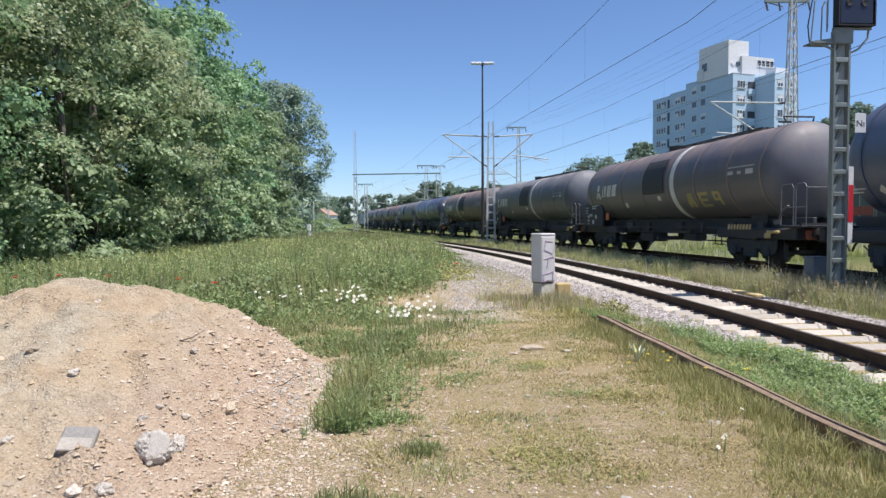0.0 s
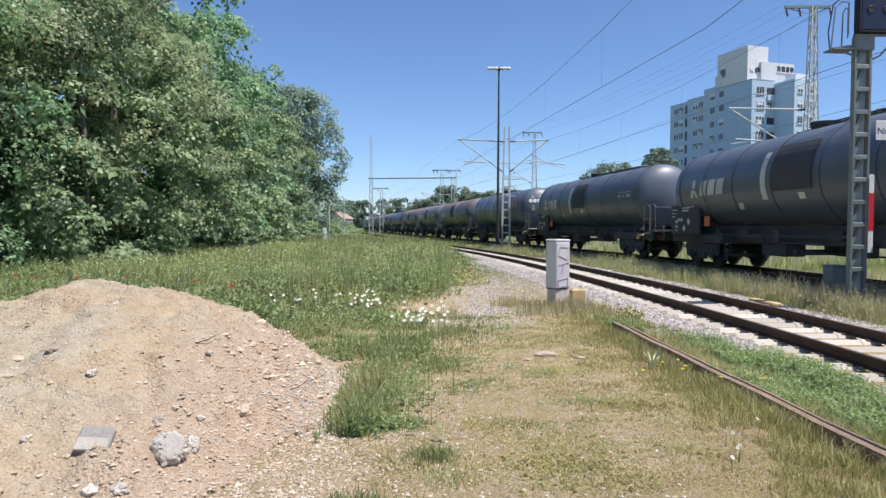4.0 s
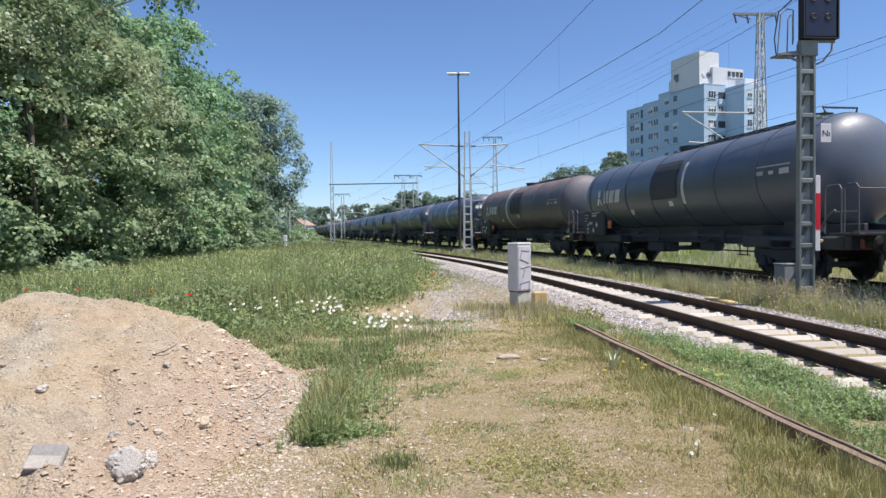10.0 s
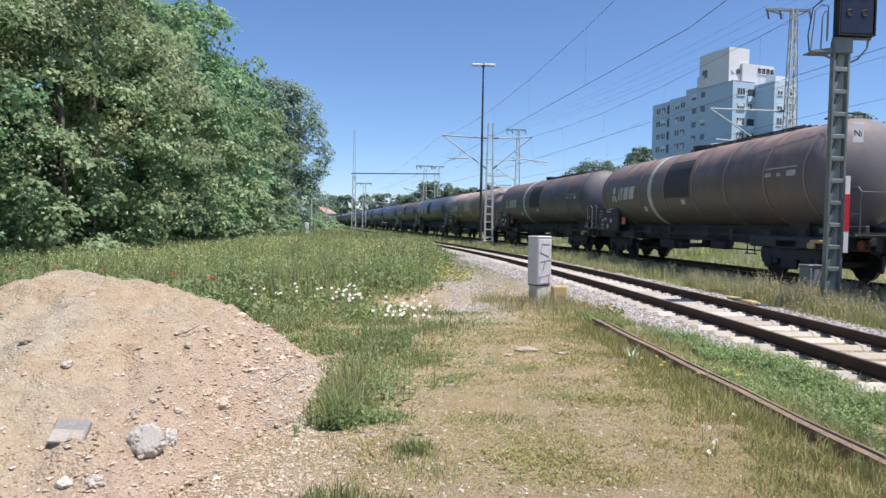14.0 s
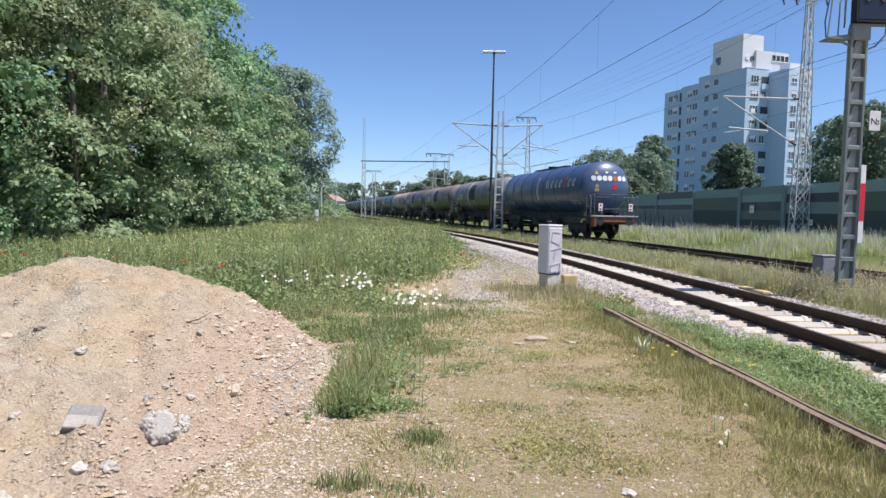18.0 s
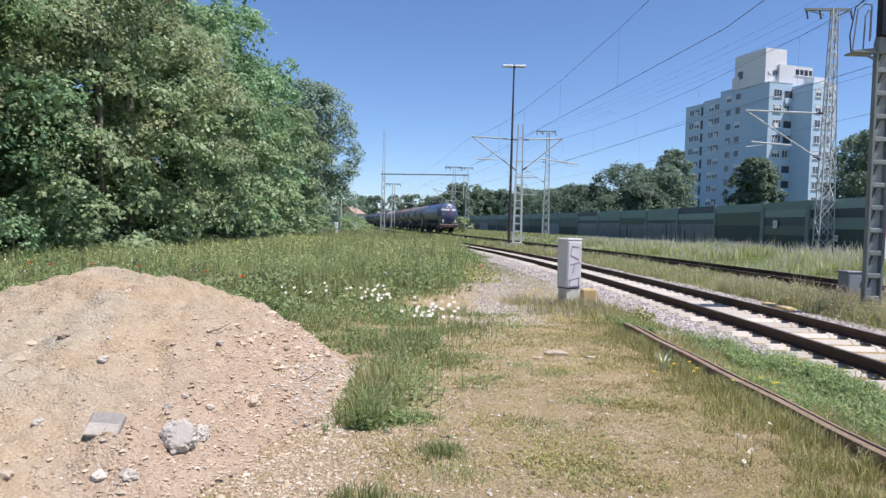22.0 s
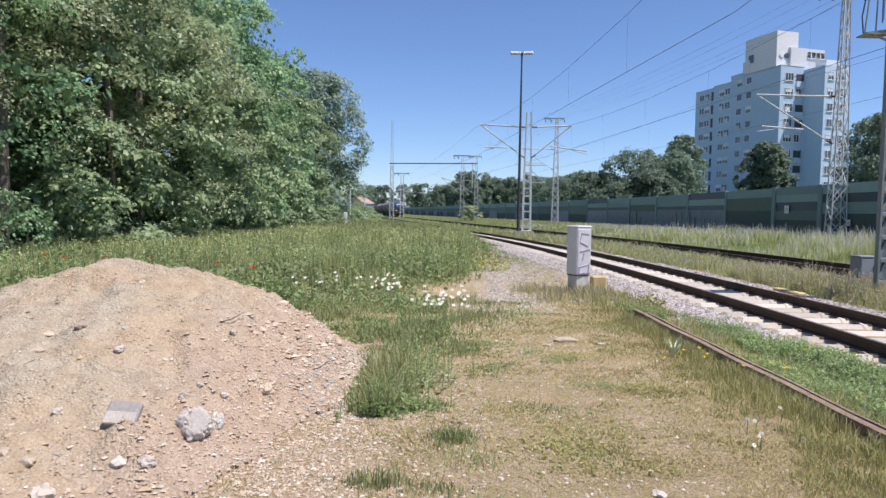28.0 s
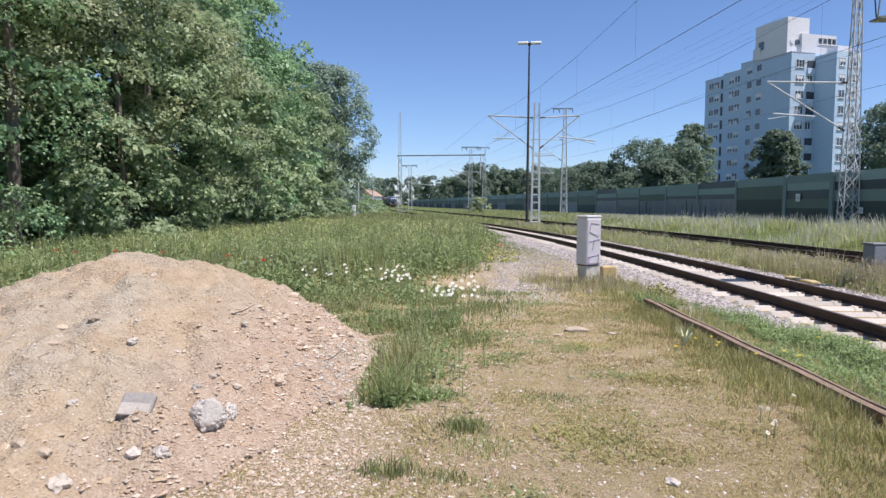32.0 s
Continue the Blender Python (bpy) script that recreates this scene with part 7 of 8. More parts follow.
def mat_tank(name, paint, dust, amount, rough=0.42):
    """Tank paint with road dust that has run down in streaks."""
    k = Nodes(name)
    at = k.coord((1.0, 1.6, 0.35))
    streak = k.noise(1.6, 7, 0.7, at)
    blot = k.noise(0.5, 5, 0.6, k.coord())
    tc = k.t.nodes.new("ShaderNodeTexCoord")
    sep = k.t.nodes.new("ShaderNodeSeparateXYZ")
    k.l(tc.outputs["Object"], sep.inputs[0])
    high = k.ramp(k.math("MULTIPLY_ADD", sep.outputs["Z"], 0.25), ((0.50, (0, 0, 0)), (0.86, (1, 1, 1))))
    m = k.math("MULTIPLY", k.ramp(k.math("ADD", k.math("MULTIPLY", streak, 0.6), k.math("MULTIPLY", blot, 0.4)), ((0.36, (0, 0, 0)), (0.66, (1, 1, 1)))), amount)
    m = k.math("MULTIPLY", m, k.math("ADD", high, 0.14))
    c = k.mix(m, paint, dust)
    # less dust at the ends, bluish grey patches of sky light put into colour
    ends = k.math("MULTIPLY", k.ramp(k.math("MULTIPLY", k.math("ABSOLUTE", sep.outputs["Y"]), 0.1), ((0.66, (0, 0, 0)), (0.76, (1, 1, 1)))), k.ramp(blot, ((0.35, (0, 0, 0)), (0.55, (0.75, 0.75, 0.75)))))
    c = k.mix(ends, c, tuple(0.45 * p + 0.35 * (0.20, 0.23, 0.28)[i] for i, p in enumerate(paint)))
    fine = k.noise(22, 4, 0.6, k.coord())
    c = k.mix(0.25, c, k.ramp(fine, ((0.3, (0.4, 0.4, 0.4)), (0.7, (0.65, 0.65, 0.65)))), "OVERLAY")
    rg = k.math("MULTIPLY_ADD", m, 0.35)
    rg.node.inputs[2].default_value = rough
    k.bump(k.math("ADD", fine, blot), 0.06, 0.02)
    return k.done(c, rg, 0, 0.6)


LIVERY = {}
for key, word, paint, dust, amount, rough in (
        ("black", "black", (0.072, 0.094, 0.132), (0.21, 0.22, 0.245), 0.6, 0.34),
        ("brown", "brown dusty", (0.098, 0.100, 0.118), (0.34, 0.245, 0.205), 1.0, 0.42),
        ("umber", "dark grimy", (0.084, 0.090, 0.110), (0.32, 0.215, 0.175), 1.1, 0.42),
        ("rust", "rusty brown", (0.115, 0.104, 0.108), (0.42, 0.29, 0.235), 1.3, 0.45),
        ("beige", "dusty beige", (0.20, 0.165, 0.16), (0.68, 0.50, 0.43), 1.7, 0.55),
        ("grey", "dark grey", (0.100, 0.108, 0.130), (0.37, 0.335, 0.325), 1.1, 0.42),
        ("navy", "dark navy blue", (0.066, 0.090, 0.158), (0.22, 0.22, 0.245), 0.6, 0.34),
        ("blue", "clean dark blue", (0.040, 0.086, 0.215), (0.14, 0.165, 0.23), 0.45, 0.28)):
    rib = tuple(0.6 * p + 0.4 * q for p, q in zip(paint, dust)) if amount > 0.8 else paint
    LIVERY[key] = (mat_tank(key + "_tank", paint, dust, amount, rough), word, mat_tank(key + "_rib", rib, dust, amount * 0.4, rough))
M_HANDRAIL = worn("hand_rail_grey", (0.13, 0.135, 0.145), (0.13, 0.13, 0.13), 5.0, 0.5, 0.6)
M_ORANGE = worn("orange_mark", (0.55, 0.14, 0.05), (0.4, 0.12, 0.06), 4.0, 0.4, 0.6)
M_REDB = worn("faded_red_steel", (0.30, 0.09, 0.06), (0.16, 0.07, 0.05), 5.0, 0.6, 0.6)
M_WDECAL = worn("white_marking", (0.62, 0.62, 0.60), (0.36, 0.34, 0.32), 3.0, 0.5, 0.6, bump=0.02)
M_YDECAL = worn("yellow_spray", (0.42, 0.36, 0.16), (0.25, 0.22, 0.14), 3.0, 0.5, 0.7, bump=0.02)
M_GDECAL = worn("grey_marking", (0.46, 0.46, 0.47), (0.28, 0.28, 0.28), 3.0, 0.5, 0.6, bump=0.02)


def on_tank(shapes, lift=0.008):
    """Flat shapes (lists of (along, up)) laid round the tank's near flank; along runs rearwards."""
    mb = MB()
    for sh in shapes:
        k = len(mb.v)
        for u, w in sh:
            a = (w - Z_TANK) / R_TANK
            mb.v.append(Vector((-(R_TANK + lift) * math.cos(a), -u, Z_TANK + (R_TANK + lift) * math.sin(a))))
        mb.f.append(tuple(range(k, k + len(sh))))
    return mb


def strip(u0, u1, w0, w1, slant=0.0, n=3):
    """A slanted rectangle cut into bands so that it follows the curve."""
    out = []
    for i in range(n):
        a, b = w0 + (w1 - w0) * i / n, w0 + (w1 - w0) * (i + 1) / n
        sa, sb = slant * (a - w0), slant * (b - w0)
        out.append([(u0 + sa, a), (u1 + sa, a), (u1 + sb, b), (u0 + sb, b)])
    return out


def blob(u, w, ru, rw, lean=0.0):
    """A rounded plain shape about (u, w)."""
    return [(u + ru * math.copysign(abs(math.cos(a)) ** 0.7, math.cos(a)) + 0.05 * lean * math.sin(a), w + rw * math.sin(a)) for a in (2 * math.pi * (i + 0.5) / 14 for i in range(14))]


def crescent(a, b, c, w, n=12):
    """A tapering curved stroke from a over b to c, as a row of quads."""
    pts = []
    for i in range(n + 1):
        f = i / n
        u, z = ((1 - f) ** 2 * a[q] + 2 * f * (1 - f) * b[q] + f * f * c[q] for q in (0, 1))
        pts.append((u, z, w * math.sin(math.pi * (0.06 + 0.9 * f)) * (1.3 - 0.6 * f)))
    return [[(p[0] - p[2] / 2, p[1]), (p[0] + p[2] / 2, p[1]), (q[0] + q[2] / 2, q[1]), (q[0] - q[2] / 2, q[1])] for p, q in zip(pts, pts[1:])]


def marks(key, shapes, mat, t, label=""):
    """Flat marks on the flank, one part each."""
    for i, sh in enumerate(shapes):
        part("marking", shared((key, i), lambda: on_tank([sh]).mesh("marking", mat)), None, t, label)


def on_end(shapes, y=-HALF - 0.42):
    """Shapes on the rear dish, (across, up)."""
    mb = MB()
    for sh in shapes:
        k = len(mb.v)
        for u, w in sh:
            r2 = (u * u + (w - Z_TANK) ** 2) / (R_TANK * R_TANK)
            mb.v.append(Vector((u, dish_y(min(r2, 1)) - 0.014, w)))
        mb.f.append(tuple(range(k, k + len(sh))))
    return mb


def dish_y(r2):
    return -(HALF - 0.75 + 0.75 * math.sqrt(max(0.0, 1 - r2 * 0.985)))


def ring_prof(y0, y1, r0, r1):
    return [(r0, y0), (r1, y0), (r1, y1), (r0, y1)]


SHARED = {}


def shared(key, make):
    if key not in SHARED:
        SHARED[key] = make()
    return SHARED[key]


def make_tank(mat):
    prof = []
    for i in range(9):
        a = i / 8
        prof.append((R_TANK * math.sin(a * math.pi / 2) if i else 0.02, -(HALF - 0.75) - 0.75 * math.cos(a * math.pi / 2)))
    full = prof + [(r, -y) for r, y in prof[::-1]]
    return MB().lathe(full, 40, (0, 0, 0), "y").mesh("tank", mat, True)


def make_bogie():
    f = MB()
    for sx in (-1, 1):
        f.box((sx * 1.0, 0, 0.72), (0.12, 2.7, 0.34), None, 0.04)
        f.box((sx * 1.0, 0, 1.0), (0.3, 1.0, 0.3), None, 0.04)
        for sy in (-1.42, -0.38, 0.38, 1.42):
            f.box((sx * 0.76, sy, 0.5), (0.12, 0.12, 0.5), None, 0.03)
        f.box((sx * 1.0, 0, 0.45), (0.14, 0.7, 0.35), None, 0.04)
        for sy in (-0.9, 0.9):
            f.box((sx * 1.02, sy, 0.5), (0.22, 0.34, 0.34), None, 0.04)
            f.cyl((sx * 1.0, sy - 0.28, 0.42), (sx * 1.0, sy - 0.28, 0.75), 0.085, 8)
            f.cyl((sx * 1.0, sy + 0.28, 0.42), (sx * 1.0, sy + 0.28, 0.75), 0.085, 8)
    f.box((0, 0, 0.7), (2.1, 0.5, 0.25), None, 0.03)
    for sy in (-0.9, 0.9):
        f.cyl((-0.85, sy, 0.46), (0.85, sy, 0.46), 0.085, 8)
    return f.mesh("bogie", M_UNDER)


def make_wheel():
    return MB().lathe([(0.05, -0.06), (0.2, -0.07), (0.38, -0.03), (0.40, -0.07), (0.46, -0.07), (0.465, 0.05), (0.49, 0.06), (0.49, 0.08), (0.40, 0.08), (0.38, 0.02), (0.2, 0.0), (0.05, 0.06)], 24, (0, 0, 0), "x").mesh("wheel", M_DARKSTEEL, True)


def make_buffer():
    return MB().lathe([(0.11, 0), (0.12, 0.28), (0.085, 0.30), (0.085, 0.46), (0.22, 0.50), (0.225, 0.545), (0.02, 0.56)], 14, (0, 0, 0), "y").mesh("buffer", M_DARKSTEEL, True)


def rail_hoops(near):
    b = MB()
    for y0, y1 in ((-8.2, -8.75), (-8.85, -9.3)):
        b.tube([(near, y0, 1.3), (near, y0, 2.42), (near, y0 - 0.08, 2.52), (near, y1 + 0.08, 2.52), (near, y1, 2.42), (near, y1, 1.3)], 0.02)
    b.tube([(near, -8.55, 1.85), (near, -9.3, 1.85)], 0.014)
    b.tube([(near, -9.3, 2.4), (near * 0.3, -9.3, 2.4)], 0.014)
    return b


def step_iron():
    return MB().bar((0, -0.2, 1.3), (0, -0.2, 0.62), 0.03).bar((0, 0.2, 1.3), (0, 0.2, 0.62), 0.03).box((0, 0, 0.64), (0.16, 0.46, 0.03)).box((0, 0, 0.95), (0.16, 0.46, 0.03)).mesh("step_iron", M_UNDER)


def tank_wagon(style, colour, stripe, band, length, end_mark=False, spray=False):
    mat, word, rib = LIVERY[colour]
    mark = "white slanted marks on its flank" if style == "V" else "pale marks and an orange ring"
    t = thing("tank_wagon", "%s tank wagon with %s" % (word, mark), "tank wagon", "wagons of the tank train")
    k = (length - 18.8) / 2
    part("tank", shared(("tank", colour), lambda: make_tank(mat)), None, t, "%s cylindrical tank" % word, at=pose(0, 0, Z_TANK))
    hoop = shared(("hoop", colour), lambda: MB().lathe(ring_prof(-0.04, 0.04, R_TANK - 0.01, R_TANK + 0.024), 40, (0, 0, 0), "y", True).mesh("hoop", rib, True))
    for y in (-7.5, -5.7, -3.5, -1.4, 0.9, 3.2, 5.3, 7.3):
        part("hoop", hoop, None, t, at=pose(0, y, Z_TANK))
    if stripe == "full":
        sm = shared("stripe", lambda: MB().lathe(ring_prof(-0.16, 0.16, R_TANK - 0.004, R_TANK + 0.006), 40, (0, 0, 0), "y", True).mesh("stripe", M_WDECAL, True))
        part("stripe", sm, None, t, "grimy white band round the tank", at=pose(0, band, Z_TANK))
    elif stripe == "part":
        part("stripe", on_tank(strip(-band - 0.14, -band + 0.14, 2.35, 3.9, 0, 8)), M_WDECAL, t, "broken white band on the flank")
    # fittings on top
    part("manhole", shared("dome", lambda: MB().lathe([(0.36, 4.40), (0.36, 4.62), (0.40, 4.62), (0.40, 4.70), (0.05, 4.74)], 16).mesh("manhole", M_UNDER, True)), None, t, at=pose(0, 0.6, 0))

    def walk_mesh():
        w = MB()
        for sx in (-0.3, -0.1, 0.1, 0.3):
            w.box((sx, 0, 4.59), (0.04, 6.4, 0.035))
        for i in range(14):
            w.box((0, -3.12 + i * 0.48, 4.57), (0.64, 0.05, 0.03))
        for i in range(7):
            w.bar((-0.28, -3.0 + i, 4.50), (-0.28, -2.5 + i, 4.58), 0.03).bar((0.28, -3.0 + i, 4.50), (0.28, -2.5 + i, 4.58), 0.03)
        return w.mesh("walkway", M_UNDER)
    part("walkway", shared("walkway", walk_mesh), None, t, "dark grating walkway", at=pose(0, -2.6 if style == "V" else 0.6, 0))
    if style == "V":
        part("top_guard", shared("guard", lambda: MB().tube([(-0.45, -7.2, 4.55), (-0.55, -7.2, 4.72), (0.5, -7.2, 4.72), (0.45, -7.2, 4.55)], 0.03).tube([(-0.5, -6.9, 4.6), (-0.5, -7.5, 4.5)], 0.03).mesh("top_guard", M_DARKSTEEL)), None, t)
    else:
        part("top_guard", shared("guard2", lambda: MB().tube([(-0.4, 4.5, 4.55), (-0.45, 4.3, 4.95), (-0.45, -3.2, 4.95), (-0.4, -3.5, 4.55)], 0.022).tube([(-0.45, 1.0, 4.55), (-0.45, 1.0, 4.95)], 0.02).mesh("top_guard", M_STEEL)), None, t, "thin steel hand rail on top")
    # underframe
    for sy in (-1, 1):
        part("bolster", shared("bolster", lambda: MB().box((0, 0, 1.06), (2.3, 4.2, 0.34), None, 0.04).mesh("bolster", M_UNDER)), None, t, at=pose(0, sy * 6.6, 0))
    sill = shared("sill", lambda: MB().box((0, 0, 1.26), (0.14, 17.4, 0.60), None, 0.02).mesh("sill", M_UNDER))
    for sx in (-0.55, 0.55):
        part("sill", sill, None, t, at=pose(sx, 0, 0))
    for sx in (-1.02, 1.02):
        part("brake_pipe", shared("pipe", lambda: MB().tube([(0, -8.4, 1.22), (0, -2.6, 1.22), (0, -2.4, 1.02), (0, 2.0, 1.02), (0, 2.2, 1.24), (0, 8.4, 1.24)], 0.03).mesh("brake_pipe", M_UNDER)), None, t, at=pose(sx, 0, 0))
    for y, w, h in ((-6.9, 0.3, 0.3), (-5.2, 0.5, 0.22), (-3.3, 0.2, 0.4), (-1.6, 0.45, 0.3), (1.2, 0.25, 0.42), (3.1, 0.5, 0.26), (5.0, 0.2, 0.38)):
        part("valve_box", shared(("valve", y), lambda: MB().box((-1.02, y, 1.42 - h / 2), (0.14, w, h), None, 0.02).mesh("valve_box", M_UNDER)), None, t)
    for y in (-4.4, 4.3):
        part("step_iron", shared("step_iron", step_iron), None, t, at=pose(-1.02, y, 0))

    def saddle_mesh():
        s = MB()
        arc = []
        for i in range(13):
            q = math.radians(-118 + i * 56 / 12)
            arc.append((R_TANK * math.cos(q), Z_TANK + R_TANK * math.sin(q)))
        for yy in (-0.42, 0.42):
            for x, z in arc:
                s.v += [Vector((x * 1.01, yy, z)), Vector((x * 1.01, yy, 1.25))]
        n = len(arc) * 2
        for i in range(len(arc) - 1):
            s.f += [(2 * i, 2 * i + 1, 2 * i + 3, 2 * i + 2), (n + 2 * i, n + 2 * i + 2, n + 2 * i + 3, n + 2 * i + 1), (2 * i + 1, n + 2 * i + 1, n + 2 * i + 3, 2 * i + 3)]
        s.f += [(0, n, n + 1, 1), (2 * len(arc) - 2, 2 * len(arc) - 1, n + 2 * len(arc) - 1, n + 2 * len(arc) - 2)]
        return s.mesh("saddle", M_UNDER)
    for y in (-6.3, 6.3):
        part("saddle", shared("saddle", saddle_mesh), None, t, at=pose(0, y, 0))

    def gear_mesh():
        g = MB().cyl((0.3, -0.9, 0.85), (0.3, 0.3, 0.85), 0.22, 12).box((-0.6, 1.6, 0.78), (0.7, 1.3, 0.4), None, 0.04).box((-0.8, -2.2, 0.85), (0.3, 0.9, 0.3), None, 0.04)
        g.cyl((-1.1, 0.2, 0.75), (1.1, 0.2, 0.75), 0.09, 10).cyl((0, 0.2, 1.4), (0, 0.2, 0.7), 0.16, 10)
        g.bar((0, -4.6, 0.7), (0, 4.6, 0.7), 0.05).bar((-1.05, -3.2, 1.25), (-1.05, 3.6, 1.2), 0.07)
        return g.mesh("brake_gear", M_UNDER)
    part("brake_gear", shared("gear", gear_mesh), None, t)
    for sy in (-1, 1):
        part("headstock", shared("headstock", lambda: MB().box((0, 0, 1.12), (2.6, 0.22, 0.42), None, 0.03).box((0, 0, 1.30), (2.8, 1.0, 0.06), None, 0.01).mesh("headstock", M_UNDER)), None, t, at=pose(0, sy * (8.75 + k), 0))
        for sx in (-0.875, 0.875):
            part("buffer", shared("buffer", make_buffer), None, t, at=pose(sx, sy * (8.86 + k), 1.06, 0, 0, 0 if sy > 0 else 180))
        part("coupling", shared("coupling", lambda: MB().tube([(0, 0, 1.0), (0, 0.2, 0.98), (0, 0.42, 0.75), (0, 0.5, 0.6)], 0.035).tube([(0.25, 0, 0.95), (0.27, 0.2, 0.6), (0.22, 0.35, 0.75)], 0.025).mesh("coupling", M_DARKSTEEL)), None, t, at=pose(0, sy * (8.86 + k), 0, 0, 0, 0 if sy > 0 else 180))
        bg = part("bogie", shared("bogie", make_bogie), None, t, at=pose(0, sy * 6.3, 0))
        for wy in (-0.9, 0.9):
            for wx in (-0.76, 0.76):
                part("wheel", shared("wheel", make_wheel), None, bg, at=pose(wx, wy, 0.465, 0, 0, 0 if wx < 0 else 180))
    # near-side fittings
    warm = M_REDB if style == "V" else M_ORANGE
    part("hand_rail", shared("hoops", lambda: rail_hoops(-1.28).mesh("hand_rail", M_HANDRAIL)), None, t, "grey tubular hand rails")
    part("hand_rail", shared("hoops_far", lambda: rail_hoops(1.28).mesh("hand_rail", M_HANDRAIL)), None, t, "grey tubular hand rails")
    part("platform_edge", shared(("edge", style), lambda: MB().box((0, -9.2, 1.36), (2.8, 0.06, 0.07)).mesh("platform_edge", M_STEEL if style == "W" else M_DARKSTEEL)), None, t)
    part("buffer_guard", shared(("bg", style), lambda: MB().box((-0.875, -9.02, 1.06), (0.34, 0.24, 0.3), None, 0.06).box((0.875, -9.02, 1.06), (0.34, 0.24, 0.3), None, 0.06).mesh("buffer_guard", warm)), None, t, "faded red buffer housings")
    part("brake_lever", shared("lever", lambda: MB().tube([(-1.3, -8.0, 1.35), (-1.33, -8.35, 1.75), (-1.33, -8.6, 1.9)], 0.03).box((-1.33, -8.1, 1.42), (0.03, 0.3, 0.12)).mesh("brake_lever", M_HANDRAIL)), None, t)
    part("brake_gear", shared("yellow_lever", lambda: MB().box((-1.22, -7.75, 1.12), (0.12, 0.55, 0.10), None, 0.03).box((-1.26, -7.55, 1.0), (0.06, 0.3, 0.16), None, 0.02).mesh("brake_gear", M_YELLOW)), None, t, "grimy yellow change-over lever")
    # markings
    if style == "V":
        logo = [strip(-6.36, -6.16, 2.62, 2.92, 0.5, 2), strip(-5.92, -5.72, 2.60, 2.90, -0.5, 2), [blob(-6.02, 3.14, 0.15, 0.18)],
                strip(-5.6, -5.12, 2.68, 3.24, 0.3, 3), strip(-4.98, -4.5, 2.68, 3.24, 0.3, 3), strip(-4.36, -3.86, 2.68, 3.24, 0.3, 3)]
        for i, q in enumerate(logo):
            part("emblem", shared(("logo_v", i), lambda: on_tank(q).mesh("emblem", M_WDECAL)), None, t, "white slanted emblem shape")
        part("side_panel", shared(("panel", colour), lambda: on_tank(strip(-0.8, 1.1, 2.6, 4.05, 0, 8), 0.03).mesh("side_panel", M_UNDER if colour != "beige" else mat)), None, t, "dark curved plate beside the band")
        bars = strip(5.7, 7.2, 3.20, 3.24, 0, 1) + strip(5.75, 6.05, 2.98, 3.10, 0, 1) + strip(6.3, 6.5, 2.98, 3.08, 0, 1) + strip(6.75, 7.15, 2.96, 3.12, 0, 1)
        marks("bars_v", bars, M_GDECAL, t, "small pale bars of writing")
        cab = part("equipment_box", shared("eqbox", lambda: MB().box((-1.30, 7.15, 1.80), (0.14, 2.5, 1.2), None, 0.03).mesh("equipment_box", M_UNDER)), None, t, "black side box with pale writing")

        for i, (u, w, l, hh_) in enumerate(((7.0, 2.27, 0.7, 0.05), (7.05, 2.16, 0.55, 0.08), (8.05, 2.2, 0.5, 0.04), (8.1, 2.05, 0.4, 0.04), (8.15, 1.92, 0.25, 0.05), (7.85, 1.72, 0.22, 0.13), (7.5, 1.80, 0.45, 0.13),
                                           (7.85, 1.52, 0.22, 0.12), (7.85, 1.36, 0.3, 0.05), (6.55, 2.3, 0.6, 0.03))):
            part("marking", shared(("box_bar", i), lambda: MB().box((-1.378, u, w), (0.01, l, hh_)).mesh("marking", M_GDECAL)), None, cab, "pale bar of writing")
        for i, (u, w) in enumerate(((6.75, 1.72), (7.15, 1.45))):
            part("marking", shared(("diamond", i), lambda: MB().box((-1.378, u, w), (0.01, 0.2, 0.2), Matrix.Rotation(radians(45), 4, "X")).mesh("marking", M_WDECAL)), None, cab, "white diamond plate")
        part("hazard_plate", shared("hazard", lambda: MB().box((-1.30, 5.35, 1.72), (0.02, 0.42, 0.36)).mesh("hazard_plate", M_ORANGE)), None, t, "orange hazard plate")
        marks("tiny_v", strip(-3.1, -2.8, 2.05, 2.3, 0.4, 1) + strip(0.4, 0.7, 2.3, 2.5, 0, 1), M_WDECAL, t)
    else:
        base = 2.3 if colour != "blue" else 2.2
        hgt, wd = (0.68, 0.48) if colour != "blue" else (0.72, 0.5)
        sl, st = (0.12, 0.62) if colour != "blue" else (0.05, 0.72)
        u = base
        for i in range(7):
            w0 = 3.05
            if i == 4:
                q = strip(u, u + wd * 0.25, w0, w0 + hgt, sl, 3) + strip(u + wd * 0.75, u + wd, w0, w0 + hgt, sl, 3) + strip(u + wd * 0.25, u + wd * 0.75, w0, w0 + 0.14, sl, 1) + strip(u + wd * 0.25 + 0.06, u + wd * 0.75 + 0.06, w0 + hgt - 0.14, w0 + hgt, sl, 1)
                part("ring_mark", shared(("ring_w", colour), lambda: on_tank(q).mesh("ring_mark", M_ORANGE)), None, t, "orange ring mark")
            else:
                q = [blob(u + wd * 0.45, w0 + hgt * 0.36, wd * 0.42, hgt * 0.36, 1.0 if i % 2 else 0.0)] if i else strip(u - 0.1, u + 0.08, w0, w0 + hgt * 0.72, -0.2, 2) + strip(u + 0.2, u + 0.36, w0, w0 + hgt * 0.72, -0.1, 2)
                part("emblem", shared(("logo_w", colour, i), lambda: on_tank(q).mesh("emblem", M_WDECAL if colour == "blue" else M_GDECAL)), None, t, "pale rounded emblem shape")
            u += st
